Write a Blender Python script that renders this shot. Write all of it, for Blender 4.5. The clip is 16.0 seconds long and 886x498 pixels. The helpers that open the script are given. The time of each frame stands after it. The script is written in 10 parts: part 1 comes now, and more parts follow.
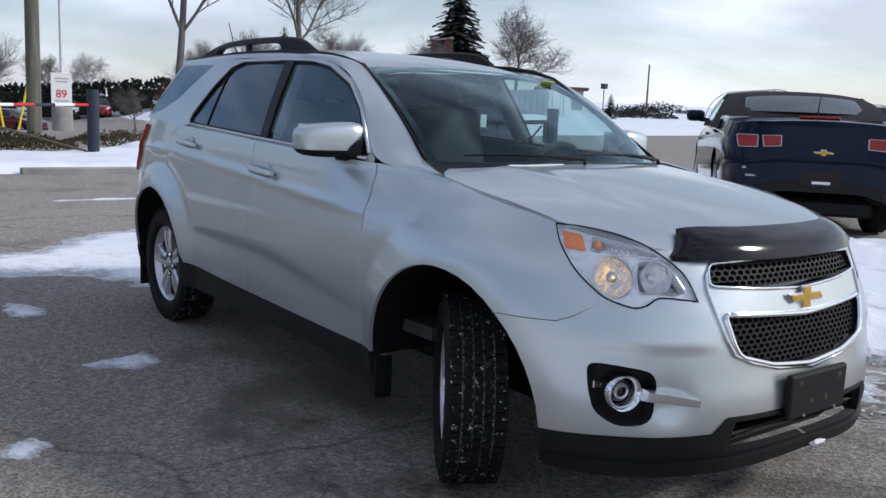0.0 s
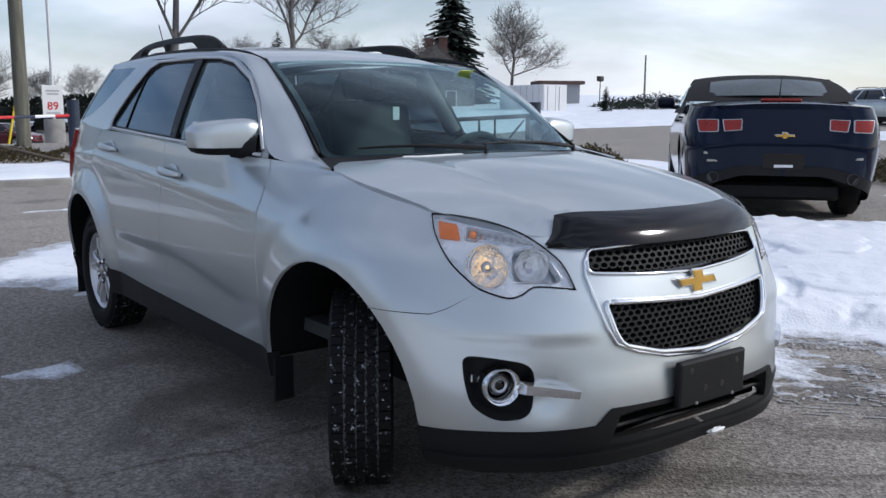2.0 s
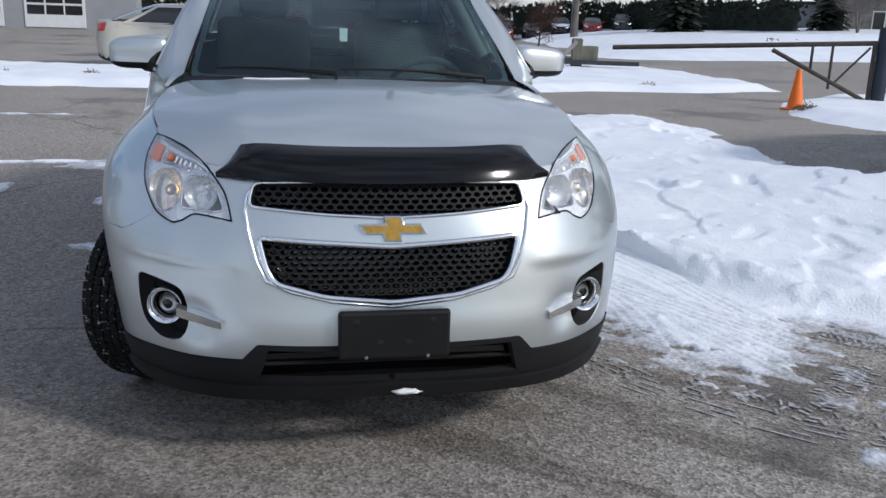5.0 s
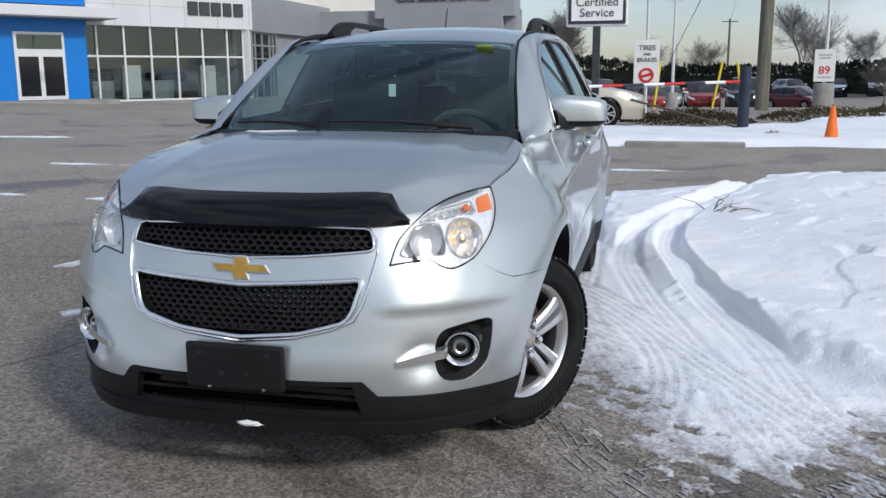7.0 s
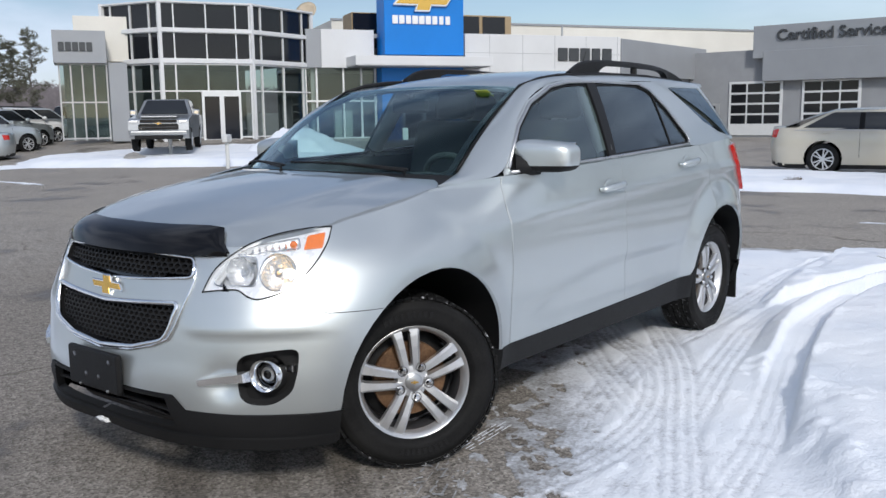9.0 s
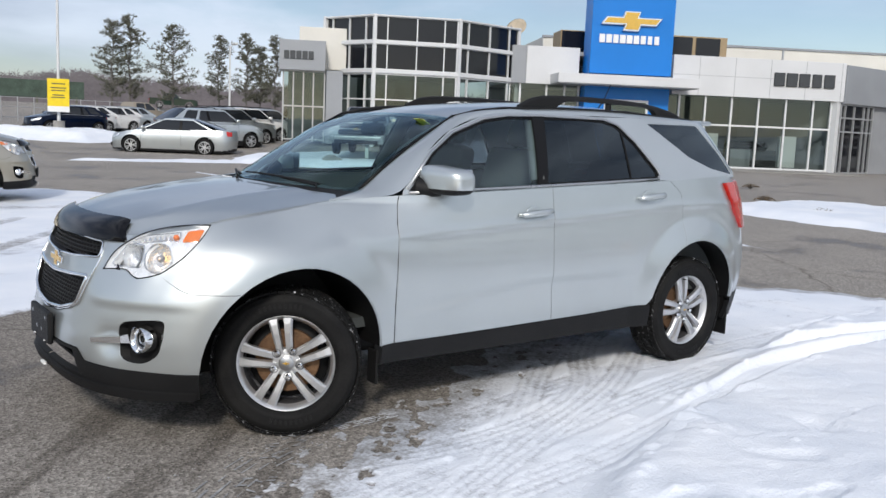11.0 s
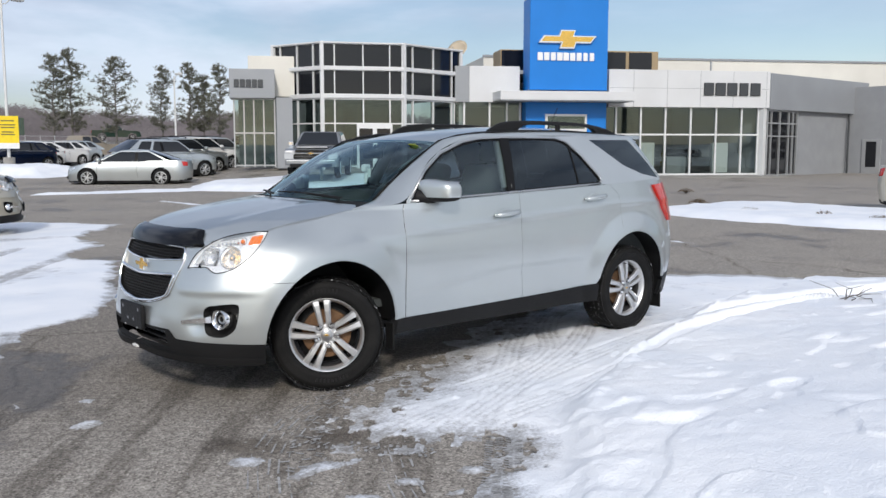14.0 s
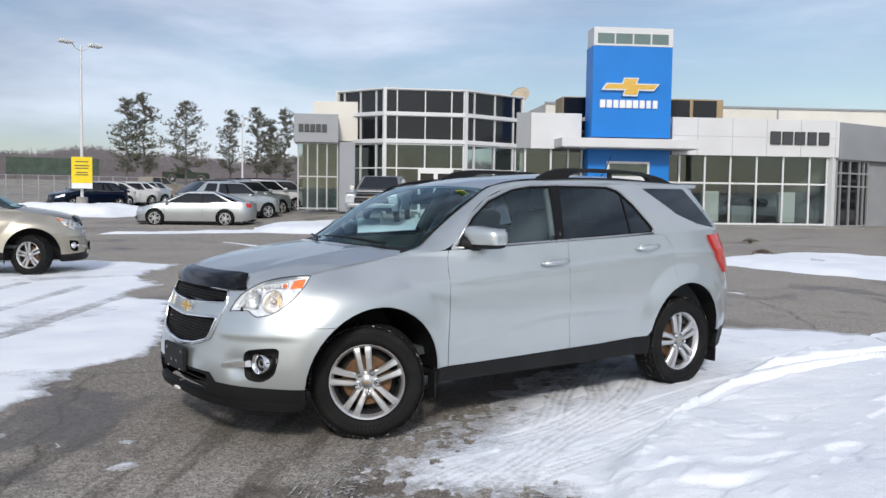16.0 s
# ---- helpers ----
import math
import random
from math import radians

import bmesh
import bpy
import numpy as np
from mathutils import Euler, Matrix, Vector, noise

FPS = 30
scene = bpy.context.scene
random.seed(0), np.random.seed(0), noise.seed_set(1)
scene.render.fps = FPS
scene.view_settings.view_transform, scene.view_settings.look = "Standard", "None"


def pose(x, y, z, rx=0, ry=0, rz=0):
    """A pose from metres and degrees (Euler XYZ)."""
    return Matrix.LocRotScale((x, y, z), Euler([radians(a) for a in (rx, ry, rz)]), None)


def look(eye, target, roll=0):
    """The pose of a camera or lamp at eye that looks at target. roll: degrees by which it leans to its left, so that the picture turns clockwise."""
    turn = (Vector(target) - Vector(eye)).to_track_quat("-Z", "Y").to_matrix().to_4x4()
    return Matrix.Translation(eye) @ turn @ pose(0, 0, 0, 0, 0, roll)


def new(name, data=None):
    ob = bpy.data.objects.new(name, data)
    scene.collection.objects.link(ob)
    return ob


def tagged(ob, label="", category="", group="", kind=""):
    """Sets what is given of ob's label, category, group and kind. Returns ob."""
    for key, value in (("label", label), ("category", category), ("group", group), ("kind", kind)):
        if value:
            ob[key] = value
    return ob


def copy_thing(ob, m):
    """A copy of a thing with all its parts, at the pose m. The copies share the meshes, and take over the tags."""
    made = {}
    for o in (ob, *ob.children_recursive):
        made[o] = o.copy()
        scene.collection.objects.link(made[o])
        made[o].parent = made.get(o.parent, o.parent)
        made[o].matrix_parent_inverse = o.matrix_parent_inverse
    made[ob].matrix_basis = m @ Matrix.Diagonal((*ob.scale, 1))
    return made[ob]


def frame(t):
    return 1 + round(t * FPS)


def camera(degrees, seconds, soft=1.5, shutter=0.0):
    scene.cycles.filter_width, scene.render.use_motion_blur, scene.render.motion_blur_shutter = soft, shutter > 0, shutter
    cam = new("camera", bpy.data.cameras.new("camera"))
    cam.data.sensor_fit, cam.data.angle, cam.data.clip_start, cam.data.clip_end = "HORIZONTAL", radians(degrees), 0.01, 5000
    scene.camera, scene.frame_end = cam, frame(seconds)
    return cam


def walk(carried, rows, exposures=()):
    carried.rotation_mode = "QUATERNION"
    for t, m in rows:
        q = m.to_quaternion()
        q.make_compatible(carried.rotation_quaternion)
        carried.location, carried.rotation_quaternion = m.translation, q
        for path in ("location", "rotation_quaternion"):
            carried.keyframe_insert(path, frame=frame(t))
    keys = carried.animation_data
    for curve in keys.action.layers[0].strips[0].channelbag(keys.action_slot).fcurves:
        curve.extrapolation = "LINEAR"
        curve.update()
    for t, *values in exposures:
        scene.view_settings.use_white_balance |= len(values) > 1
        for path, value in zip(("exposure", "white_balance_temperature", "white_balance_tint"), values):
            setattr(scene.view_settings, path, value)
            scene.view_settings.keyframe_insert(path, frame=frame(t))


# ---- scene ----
cam = camera(52.7, 16.0)
PATH = [
    (0, (3.793, -2.733, 1.326), (2.223, -1.534, 1.019), 2.4),
    (0.5, (3.816, -2.733, 1.315), (2.303, -1.462, 1.004), 2.8),
    (1, (3.833, -2.697, 1.312), (2.36, -1.377, 1.017), 2.4),
    (1.5, (3.898, -2.539, 1.310), (2.415, -1.232, 1.008), -0.4),
    (2, (3.971, -2.35, 1.304), (2.393, -1.161, 0.994), 0.3),
    (2.5, (4.031, -2.089, 1.277), (2.347, -1.047, 1.000), -1.0),
    (3, (4.153, -1.809, 1.319), (2.415, -0.866, 1.021), -0.4),
    (3.5, (4.372, -1.5, 1.336), (2.541, -0.763, 1.008), -0.1),
    (4, (4.535, -1.15, 1.325), (2.675, -0.476, 1.030), -0.5),
    (4.2, (4.588, -1.008, 1.346), (2.724, -0.369, 1.001), 1.3),
    (6.3, (4.897, 0.71, 1.387), (2.946, 0.533, 0.984), -2.8),
    (6.5, (4.896, 0.85, 1.383), (2.947, 0.561, 1.040), -1.9),
    (7, (4.74, 1.283, 1.367), (2.835, 0.814, 0.979), -0.4),
    (7.5, (4.597, 1.728, 1.390), (2.79, 0.966, 0.996), -1.4),
    (8, (4.372, 2.154, 1.376), (2.633, 1.219, 1.060), 0.9),
    (8.5, (4.177, 2.63, 1.330), (2.551, 1.5, 1.052), -0.6),
    (9, (3.972, 3.012, 1.358), (2.429, 1.774, 1.069), -0.7),
    (9.2, (3.815, 3.249, 1.323), (2.317, 1.959, 1.018), 0.4),
    (11.3, (3.274, 4.515, 1.454), (2.093, 2.917, 1.227), 2.0),
    (11.5, (3.352, 4.577, 1.457), (2.161, 2.979, 1.285), 1.3),
    (12, (3.659, 4.749, 1.412), (2.421, 3.193, 1.195), 4.3),
    (12.5, (3.888, 4.927, 1.414), (2.639, 3.38, 1.196), 2.7),
    (13, (4.022, 5.083, 1.448), (2.747, 3.567, 1.177), -1.3),
    (13.5, (4.193, 5.184, 1.446), (2.893, 3.68, 1.219), -1.2),
    (14, (4.319, 5.289, 1.454), (3.028, 3.777, 1.232), -0.0),
    (14.5, (4.373, 5.509, 1.453), (3.148, 3.937, 1.280), 1.1),
    (15, (4.358, 5.613, 1.463), (3.179, 4.001, 1.346), 0.8),
    (15.5, (4.305, 5.55, 1.448), (3.152, 3.926, 1.265), -0.1),
    (16, (4.188, 5.287, 1.463), (2.999, 3.684, 1.340), 0.8),
]
walk(cam, [(t, look(eye, target, roll)) for t, eye, target, roll in PATH],
     [(0, 0.0, 6180, 12), (4.2, 0.0, 6200, 11), (6.3, -0.06, 6310, 10), (9.2, 0.0, 6380, 10), (11.3, 0.04, 6580, 10), (16, 0.06, 6600, 10)])

# ---- world and sun ----
SUN_AZ, SUN_EL = 52.0, 33.0          # degrees: from +x towards +y, and above the horizon
world = bpy.data.worlds.new("winter_sky")
scene.world = world
world.use_nodes = True
wn, wl = world.node_tree.nodes, world.node_tree.links
wn.clear()
w_out = wn.new("ShaderNodeOutputWorld")
w_bg = wn.new("ShaderNodeBackground")
w_sky = wn.new("ShaderNodeTexSky")
w_sky.sky_type = "NISHITA"
w_sky.sun_disc = False
w_sky.sun_elevation, w_sky.sun_rotation = radians(SUN_EL), radians(90 - SUN_AZ)
w_sky.air_density, w_sky.dust_density, w_sky.ozone_density = 1.0, .75, 1.9
w_co = wn.new("ShaderNodeTexCoord")
w_map = wn.new("ShaderNodeMapping")
w_map.inputs["Scale"].default_value = (1.0, 1.0, 3.4)
w_map.inputs["Rotation"].default_value = (0.10, 0.06, 0.5)
w_noise = wn.new("ShaderNodeTexNoise")
w_noise.inputs["Scale"].default_value, w_noise.inputs["Detail"].default_value, w_noise.inputs["Roughness"].default_value = 2.1, 6.0, 0.55
w_noise.inputs["Distortion"].default_value = 0.4
w_ramp = wn.new("ShaderNodeValToRGB")
w_ramp.color_ramp.elements[0].position, w_ramp.color_ramp.elements[0].color = 0.42, (.30, .30, .30, 1)
w_ramp.color_ramp.elements[1].position, w_ramp.color_ramp.elements[1].color = 0.58, (1, 1, 1, 1)
w_mix = wn.new("ShaderNodeMixRGB")
w_veil = wn.new("ShaderNodeMixRGB")                            # thin cloud, brighter towards the sun
w_veil.blend_type = "ADD"
w_veil.inputs["Fac"].default_value = .34
w_tone = wn.new("ShaderNodeValToRGB")                          # grey-lavender bellies, white tops
w_tone.color_ramp.elements[0].position, w_tone.color_ramp.elements[0].color = .38, (3.75, 4.0, 4.9, 1)
w_tone.color_ramp.elements[1].position, w_tone.color_ramp.elements[1].color = .60, (6.4, 6.8, 7.7, 1)
w_soft = wn.new("ShaderNodeTexNoise")
w_soft.inputs["Scale"].default_value, w_soft.inputs["Detail"].default_value, w_soft.inputs["Roughness"].default_value = 3.4, 7.0, .5
wl.new(w_co.outputs["Generated"], w_map.inputs["Vector"])
wl.new(w_map.outputs["Vector"], w_noise.inputs["Vector"])
wl.new(w_map.outputs["Vector"], w_soft.inputs["Vector"])
wl.new(w_soft.outputs["Fac"], w_tone.inputs["Fac"])
wl.new(w_tone.outputs["Color"], w_veil.inputs["Color1"])
wl.new(w_noise.outputs["Fac"], w_ramp.inputs["Fac"])
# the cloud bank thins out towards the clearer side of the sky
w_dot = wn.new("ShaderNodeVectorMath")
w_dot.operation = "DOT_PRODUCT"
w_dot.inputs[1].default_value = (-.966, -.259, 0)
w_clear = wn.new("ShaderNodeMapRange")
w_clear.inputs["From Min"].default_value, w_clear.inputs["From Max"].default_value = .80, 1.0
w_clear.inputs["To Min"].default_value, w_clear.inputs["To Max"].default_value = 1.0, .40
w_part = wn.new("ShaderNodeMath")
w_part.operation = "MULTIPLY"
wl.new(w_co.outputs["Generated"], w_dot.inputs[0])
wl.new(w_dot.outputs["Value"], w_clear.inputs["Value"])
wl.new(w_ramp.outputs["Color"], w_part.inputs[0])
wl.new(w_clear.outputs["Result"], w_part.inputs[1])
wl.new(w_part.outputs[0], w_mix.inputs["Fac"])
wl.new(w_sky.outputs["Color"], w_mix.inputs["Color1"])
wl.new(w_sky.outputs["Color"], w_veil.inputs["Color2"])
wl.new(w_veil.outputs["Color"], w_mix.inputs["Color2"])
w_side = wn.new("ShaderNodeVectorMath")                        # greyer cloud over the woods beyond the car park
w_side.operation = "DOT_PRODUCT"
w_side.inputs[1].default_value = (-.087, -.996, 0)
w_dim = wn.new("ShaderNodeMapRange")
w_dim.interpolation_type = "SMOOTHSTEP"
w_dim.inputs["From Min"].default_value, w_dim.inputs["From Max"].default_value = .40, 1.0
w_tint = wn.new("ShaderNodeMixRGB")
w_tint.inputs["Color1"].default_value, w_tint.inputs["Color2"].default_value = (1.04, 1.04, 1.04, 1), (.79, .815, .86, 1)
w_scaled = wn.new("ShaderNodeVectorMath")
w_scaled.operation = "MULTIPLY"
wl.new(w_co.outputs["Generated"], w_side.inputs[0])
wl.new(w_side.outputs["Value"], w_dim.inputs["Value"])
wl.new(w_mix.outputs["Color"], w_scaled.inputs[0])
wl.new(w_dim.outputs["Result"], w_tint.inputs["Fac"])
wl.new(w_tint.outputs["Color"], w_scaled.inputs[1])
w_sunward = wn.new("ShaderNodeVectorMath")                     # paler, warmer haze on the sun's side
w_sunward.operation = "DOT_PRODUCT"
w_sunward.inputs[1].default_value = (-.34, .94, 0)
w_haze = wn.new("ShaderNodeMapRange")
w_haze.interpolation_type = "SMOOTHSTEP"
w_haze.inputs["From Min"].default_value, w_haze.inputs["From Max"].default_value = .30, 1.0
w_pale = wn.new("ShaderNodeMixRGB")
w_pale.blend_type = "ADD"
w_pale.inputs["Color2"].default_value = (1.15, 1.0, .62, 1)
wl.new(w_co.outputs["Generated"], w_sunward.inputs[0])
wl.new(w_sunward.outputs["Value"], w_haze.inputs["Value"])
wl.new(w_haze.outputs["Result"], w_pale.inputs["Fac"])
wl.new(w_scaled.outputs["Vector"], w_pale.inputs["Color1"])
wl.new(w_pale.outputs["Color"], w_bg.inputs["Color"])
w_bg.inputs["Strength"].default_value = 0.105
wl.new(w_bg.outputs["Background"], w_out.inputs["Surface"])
sun = new("sun", bpy.data.lights.new("sun", "SUN"))
sun.data.energy, sun.data.angle, sun.data.color = 2.35, radians(7), (1.0, .955, .89)
_d = Vector((math.cos(radians(SUN_EL)) * math.cos(radians(SUN_AZ)), math.cos(radians(SUN_EL)) * math.sin(radians(SUN_AZ)), math.sin(radians(SUN_EL))))
sun.matrix_world = look(_d * 60, (0, 0, 0))

# ---- materials ----
def material(name, color, rough=.5, metal=0.0, vary=.12, scale=3.0, fine=60.0, bump=0.0, coat=0.0, second=None, rough_vary=.08, emit=None, spec=.5, trans=0.0, ior=1.45, alpha=1.0, stretch=(1, 1, 1), bump_scale=None):
    """A surface with a base colour that varies at two scales, and a fine relief."""
    m = bpy.data.materials.new(name)
    m.use_nodes = True
    nt = m.node_tree
    b = nt.nodes["Principled BSDF"]
    b.inputs["Roughness"].default_value, b.inputs["Metallic"].default_value = rough, metal
    b.inputs["Specular IOR Level"].default_value, b.inputs["IOR"].default_value = spec, ior
    b.inputs["Coat Weight"].default_value, b.inputs["Coat Roughness"].default_value = coat, .04
    b.inputs["Transmission Weight"].default_value, b.inputs["Alpha"].default_value = trans, alpha
    b.inputs["Base Color"].default_value = (*color, 1)
    if emit:
        b.inputs["Emission Color"].default_value, b.inputs["Emission Strength"].default_value = (*emit[:3], 1), emit[3]
    if vary > 0 or bump > 0:
        co = nt.nodes.new("ShaderNodeTexCoord")
        mp = nt.nodes.new("ShaderNodeMapping")
        mp.inputs["Scale"].default_value = stretch
        nt.links.new(co.outputs["Object"], mp.inputs["Vector"])
        big, small = nt.nodes.new("ShaderNodeTexNoise"), nt.nodes.new("ShaderNodeTexNoise")
        for nz, sc, de in ((big, scale, 4), (small, fine, 3)):
            nz.inputs["Scale"].default_value, nz.inputs["Detail"].default_value = sc, de
            nt.links.new(mp.outputs["Vector"], nz.inputs["Vector"])
    if vary > 0:
        add = nt.nodes.new("ShaderNodeMath")
        add.operation = "MULTIPLY_ADD"
        nt.links.new(small.outputs["Fac"], add.inputs[0])
        add.inputs[1].default_value = .45
        nt.links.new(big.outputs["Fac"], add.inputs[2])
        ramp = nt.nodes.new("ShaderNodeValToRGB")
        lo = second or tuple(c * (1 - vary) for c in color)
        ramp.color_ramp.elements[0].position, ramp.color_ramp.elements[0].color = .55, (*lo, 1)
        ramp.color_ramp.elements[1].position, ramp.color_ramp.elements[1].color = .92, (*(min(1, c * (1 + vary * .6)) for c in color), 1)
        nt.links.new(add.outputs[0], ramp.inputs["Fac"])
        nt.links.new(ramp.outputs["Color"], b.inputs["Base Color"])
        rr = nt.nodes.new("ShaderNodeMapRange")
        rr.inputs["To Min"].default_value, rr.inputs["To Max"].default_value = max(0, rough - rough_vary), min(1, rough + rough_vary)
        nt.links.new(big.outputs["Fac"], rr.inputs["Value"])
        nt.links.new(rr.outputs["Result"], b.inputs["Roughness"])
    if bump > 0:
        bp = nt.nodes.new("ShaderNodeBump")
        bp.inputs["Strength"].default_value, bp.inputs["Distance"].default_value = min(1, bump), .02
        nt.links.new((small if bump_scale is None else big).outputs["Fac"], bp.inputs["Height"])
        nt.links.new(bp.outputs["Normal"], b.inputs["Normal"])
    return m


def car_paint(name, color, metal=.75, rough=.33, dust=.05, coat=.7):
    m = material(name, color, rough, metal, dust, 1.3, 900.0, 0, coat, rough_vary=.03)
    m.node_tree.nodes["Principled BSDF"].inputs["Coat Roughness"].default_value = .045
    m.node_tree.nodes["Principled BSDF"].inputs["Specular Tint"].default_value = (.50, .54, .58, 1)   # flakes darken towards a grazing view
    return m


SILVER = car_paint("silver_paint", (.59, .625, .625), .84, .36, .05, .85)
GOLD_PAINT = car_paint("champagne_paint", (.50, .46, .38))
WHITE_PAINT = car_paint("white_paint", (.72, .72, .71), .0, .4)
NAVY = car_paint("navy_paint", (.0020, .0055, .0190), .0, .08, .05, .0)
BLACK_PAINT = car_paint("black_paint", (.012, .013, .016), .1, .25, .05)
RED_PAINT = car_paint("red_paint", (.30, .016, .012), .2, .3)
GREY_PAINT = car_paint("grey_paint", (.16, .17, .18), .5, .3)
MAROON_PAINT = car_paint("maroon_paint", (.11, .012, .018), .2, .3)
CREAM_PAINT = car_paint("cream_paint", (.55, .51, .42), .35, .33)
TRIM = material("black_plastic", (.0095, .0095, .010), .55, 0, .25, 5, 300, .12, spec=.28)
BRIGHT = material("bright_trim", (.80, .80, .80), .17, .9, .04, 8)
GLOSS_BLACK = material("gloss_black", (.006, .006, .007), .09, 0, 0, coat=.6)
RUBBER = material("tyre_rubber", (.0055, .0055, .0058), .68, 0, .35, 7, 90, .1, second=(.013, .0128, .0125), spec=.2)
SNOWY_GROOVE = material("snow_dusted_rubber", (.010, .010, .010), .9, 0, .9, 95, 300, .1, second=(.34, .35, .36), spec=.2)
TREAD = material("snow_flecked_rubber", (.008, .008, .008), .8, 0, 0, spec=.2)
_n = TREAD.node_tree
_co, _nz, _rp = (_n.nodes.new("ShaderNode" + k) for k in ("TexCoord", "TexNoise", "ValToRGB"))
_nz.inputs["Scale"].default_value, _nz.inputs["Detail"].default_value, _nz.inputs["Roughness"].default_value = 42, 5, .7
_rp.color_ramp.elements[0].position, _rp.color_ramp.elements[0].color = .60, (.008, .008, .008, 1)
_rp.color_ramp.elements[1].position, _rp.color_ramp.elements[1].color = .68, (.55, .56, .58, 1)
_n.links.new(_co.outputs["Object"], _nz.inputs["Vector"])
_n.links.new(_nz.outputs["Fac"], _rp.inputs["Fac"])
_n.links.new(_rp.outputs["Color"], _n.nodes["Principled BSDF"].inputs["Base Color"])
ALLOY = material("machined_alloy", (.66, .665, .67), .36, .85, .06, 8, 120)
ALLOY_DARK = material("grey_alloy", (.10, .10, .105), .45, .7, .2, 8, 90)
DISC = material("rusty_brake_disc", (.19, .11, .06), .6, .6, .35, 10, 80, second=(.10, .055, .03))
CHROME = material("chrome", (.82, .83, .84), .07, 1.0, 0)
SATIN = material("satin_metal", (.55, .55, .55), .3, 1.0, .05)
GOLD_BADGE = material("gold_badge", (.78, .49, .12), .22, .85, .12, 40, 200)
AMBER = material("amber_lens", (.95, .22, .02), .12, 0, .1, 60, 200, coat=1.0)
RED_LENS = material("red_lens", (.54, .022, .014), .18, 0, .12, 60, 200, coat=.4)
WARM_BULB = material("lit_bulb", (1, .75, .4), .3, 0, 0, emit=(1.0, .62, .25, 1.3))
REFLECTOR = material("lamp_reflector", (.95, .95, .94), .20, .85, .05, 45, 60, .8, bump_scale=1)
SEAL = material("black_seal", (.006, .006, .0065), .4, 0, 0, spec=.2)
BEZEL = material("lamp_bezel", (.88, .885, .89), .28, .2, .04, 25, 60)
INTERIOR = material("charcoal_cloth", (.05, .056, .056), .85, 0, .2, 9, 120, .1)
LAMP_INNER = material("lamp_inner_grey", (.72, .725, .73), .25, .5, .15, 25, 60)
INTERIOR_LIGHT = material("grey_cloth", (.15, .155, .15), .85, 0, .2, 9, 120, .1)
STICKER = material("lime_sticker", (.66, .74, .12), .6, 0, .05, 30)
PAPER = material("white_paper", (.78, .78, .76), .7, 0, .06, 20)


def glass(name, tint, ior=1.6, rough=0.0, sheen=(1, 1, 1), power=4.2):
    """Thin panes: part clear, part mirror by the angle of view."""
    m = bpy.data.materials.new(name)
    m.use_nodes = True
    nt = m.node_tree
    nt.nodes.clear()
    out = nt.nodes.new("ShaderNodeOutputMaterial")
    tr, gl, mx, lw, pw, sc = (nt.nodes.new("ShaderNode" + k) for k in ("BsdfTransparent", "BsdfGlossy", "MixShader", "LayerWeight", "Math", "Math"))
    tr.inputs["Color"].default_value = (*tint, 1)
    gl.inputs["Roughness"].default_value = rough
    gl.inputs["Color"].default_value = (*sheen, 1)
    lw.inputs["Blend"].default_value = .5
    pw.operation, sc.operation = "POWER", "MULTIPLY_ADD"
    pw.inputs[1].default_value = power
    f0 = ((ior - 1) / (ior + 1)) ** 2 * 1.35
    sc.inputs[1].default_value, sc.inputs[2].default_value = .92 - f0, f0
    nt.links.new(lw.outputs["Facing"], pw.inputs[0])
    nt.links.new(pw.outputs[0], sc.inputs[0])
    nt.links.new(sc.outputs[0], mx.inputs["Fac"])
    nt.links.new(tr.outputs["BSDF"], mx.inputs[1])
    nt.links.new(gl.outputs["BSDF"], mx.inputs[2])
    nt.links.new(mx.outputs["Shader"], out.inputs["Surface"])
    return m


SCREEN_GLASS = glass("windscreen_glass", (.66, .84, .82), 1.45, 0.0, (.62, .76, .82), 4.6)
SIDE_GLASS = glass("side_glass", (.77, .89, .90), 1.6, 0.0, (.78, .93, 1.0), 3.2)
PRIVACY_GLASS = glass("privacy_glass", (.06, .075, .09), 1.5, 0.0, (.76, .90, 1.0), 3.8)
LENS_GLASS = glass("clear_lens", (.93, .94, .95))
SHOP_GLASS = glass("shop_glass", (.42, .50, .49), 1.62, 0.0, (.86, .98, .95))
DARK_GLASS = material("dark_tinted_glass", (.010, .012, .014), .05, 0, 0, coat=.5)

# ---- mesh tools ----
from mathutils.geometry import tessellate_polygon as tess
from mathutils.kdtree import KDTree


def thing(name, label, category, group="", m=None):
    ob = new(name)
    ob.empty_display_size = .1
    tagged(ob, label, category, group)
    if m is not None:
        ob.matrix_world = m
    return ob


def link_mesh(name, me, mat, parent, label="", smooth=None):
    me.materials.append(mat)
    ob = new(name, me)
    if parent is not None:
        ob.parent = parent
    if label:
        ob["label"] = label
    if smooth is not None:
        for p in me.polygons:
            p.use_smooth = smooth
    return ob


def part(name, bm, mat, parent, label="", smooth=False, sharp=None):
    """One bmesh as one mesh object under a thing or a part."""
    me = bpy.data.meshes.new(name)
    bmesh.ops.recalc_face_normals(bm, faces=bm.faces)
    bm.to_mesh(me)
    bm.free()
    ob = link_mesh(name, me, mat, parent, label, smooth)
    if smooth and sharp:
        me.set_sharp_from_angle(angle=radians(sharp))
    return ob


def from_data(name, vs, fs, mat, parent, label="", smooth=False, sharp=None):
    me = bpy.data.meshes.new(name)
    me.from_pydata(vs, [], fs)
    me.update()
    ob = link_mesh(name, me, mat, parent, label, smooth)
    if smooth and sharp:
        me.set_sharp_from_angle(angle=radians(sharp))
    return ob


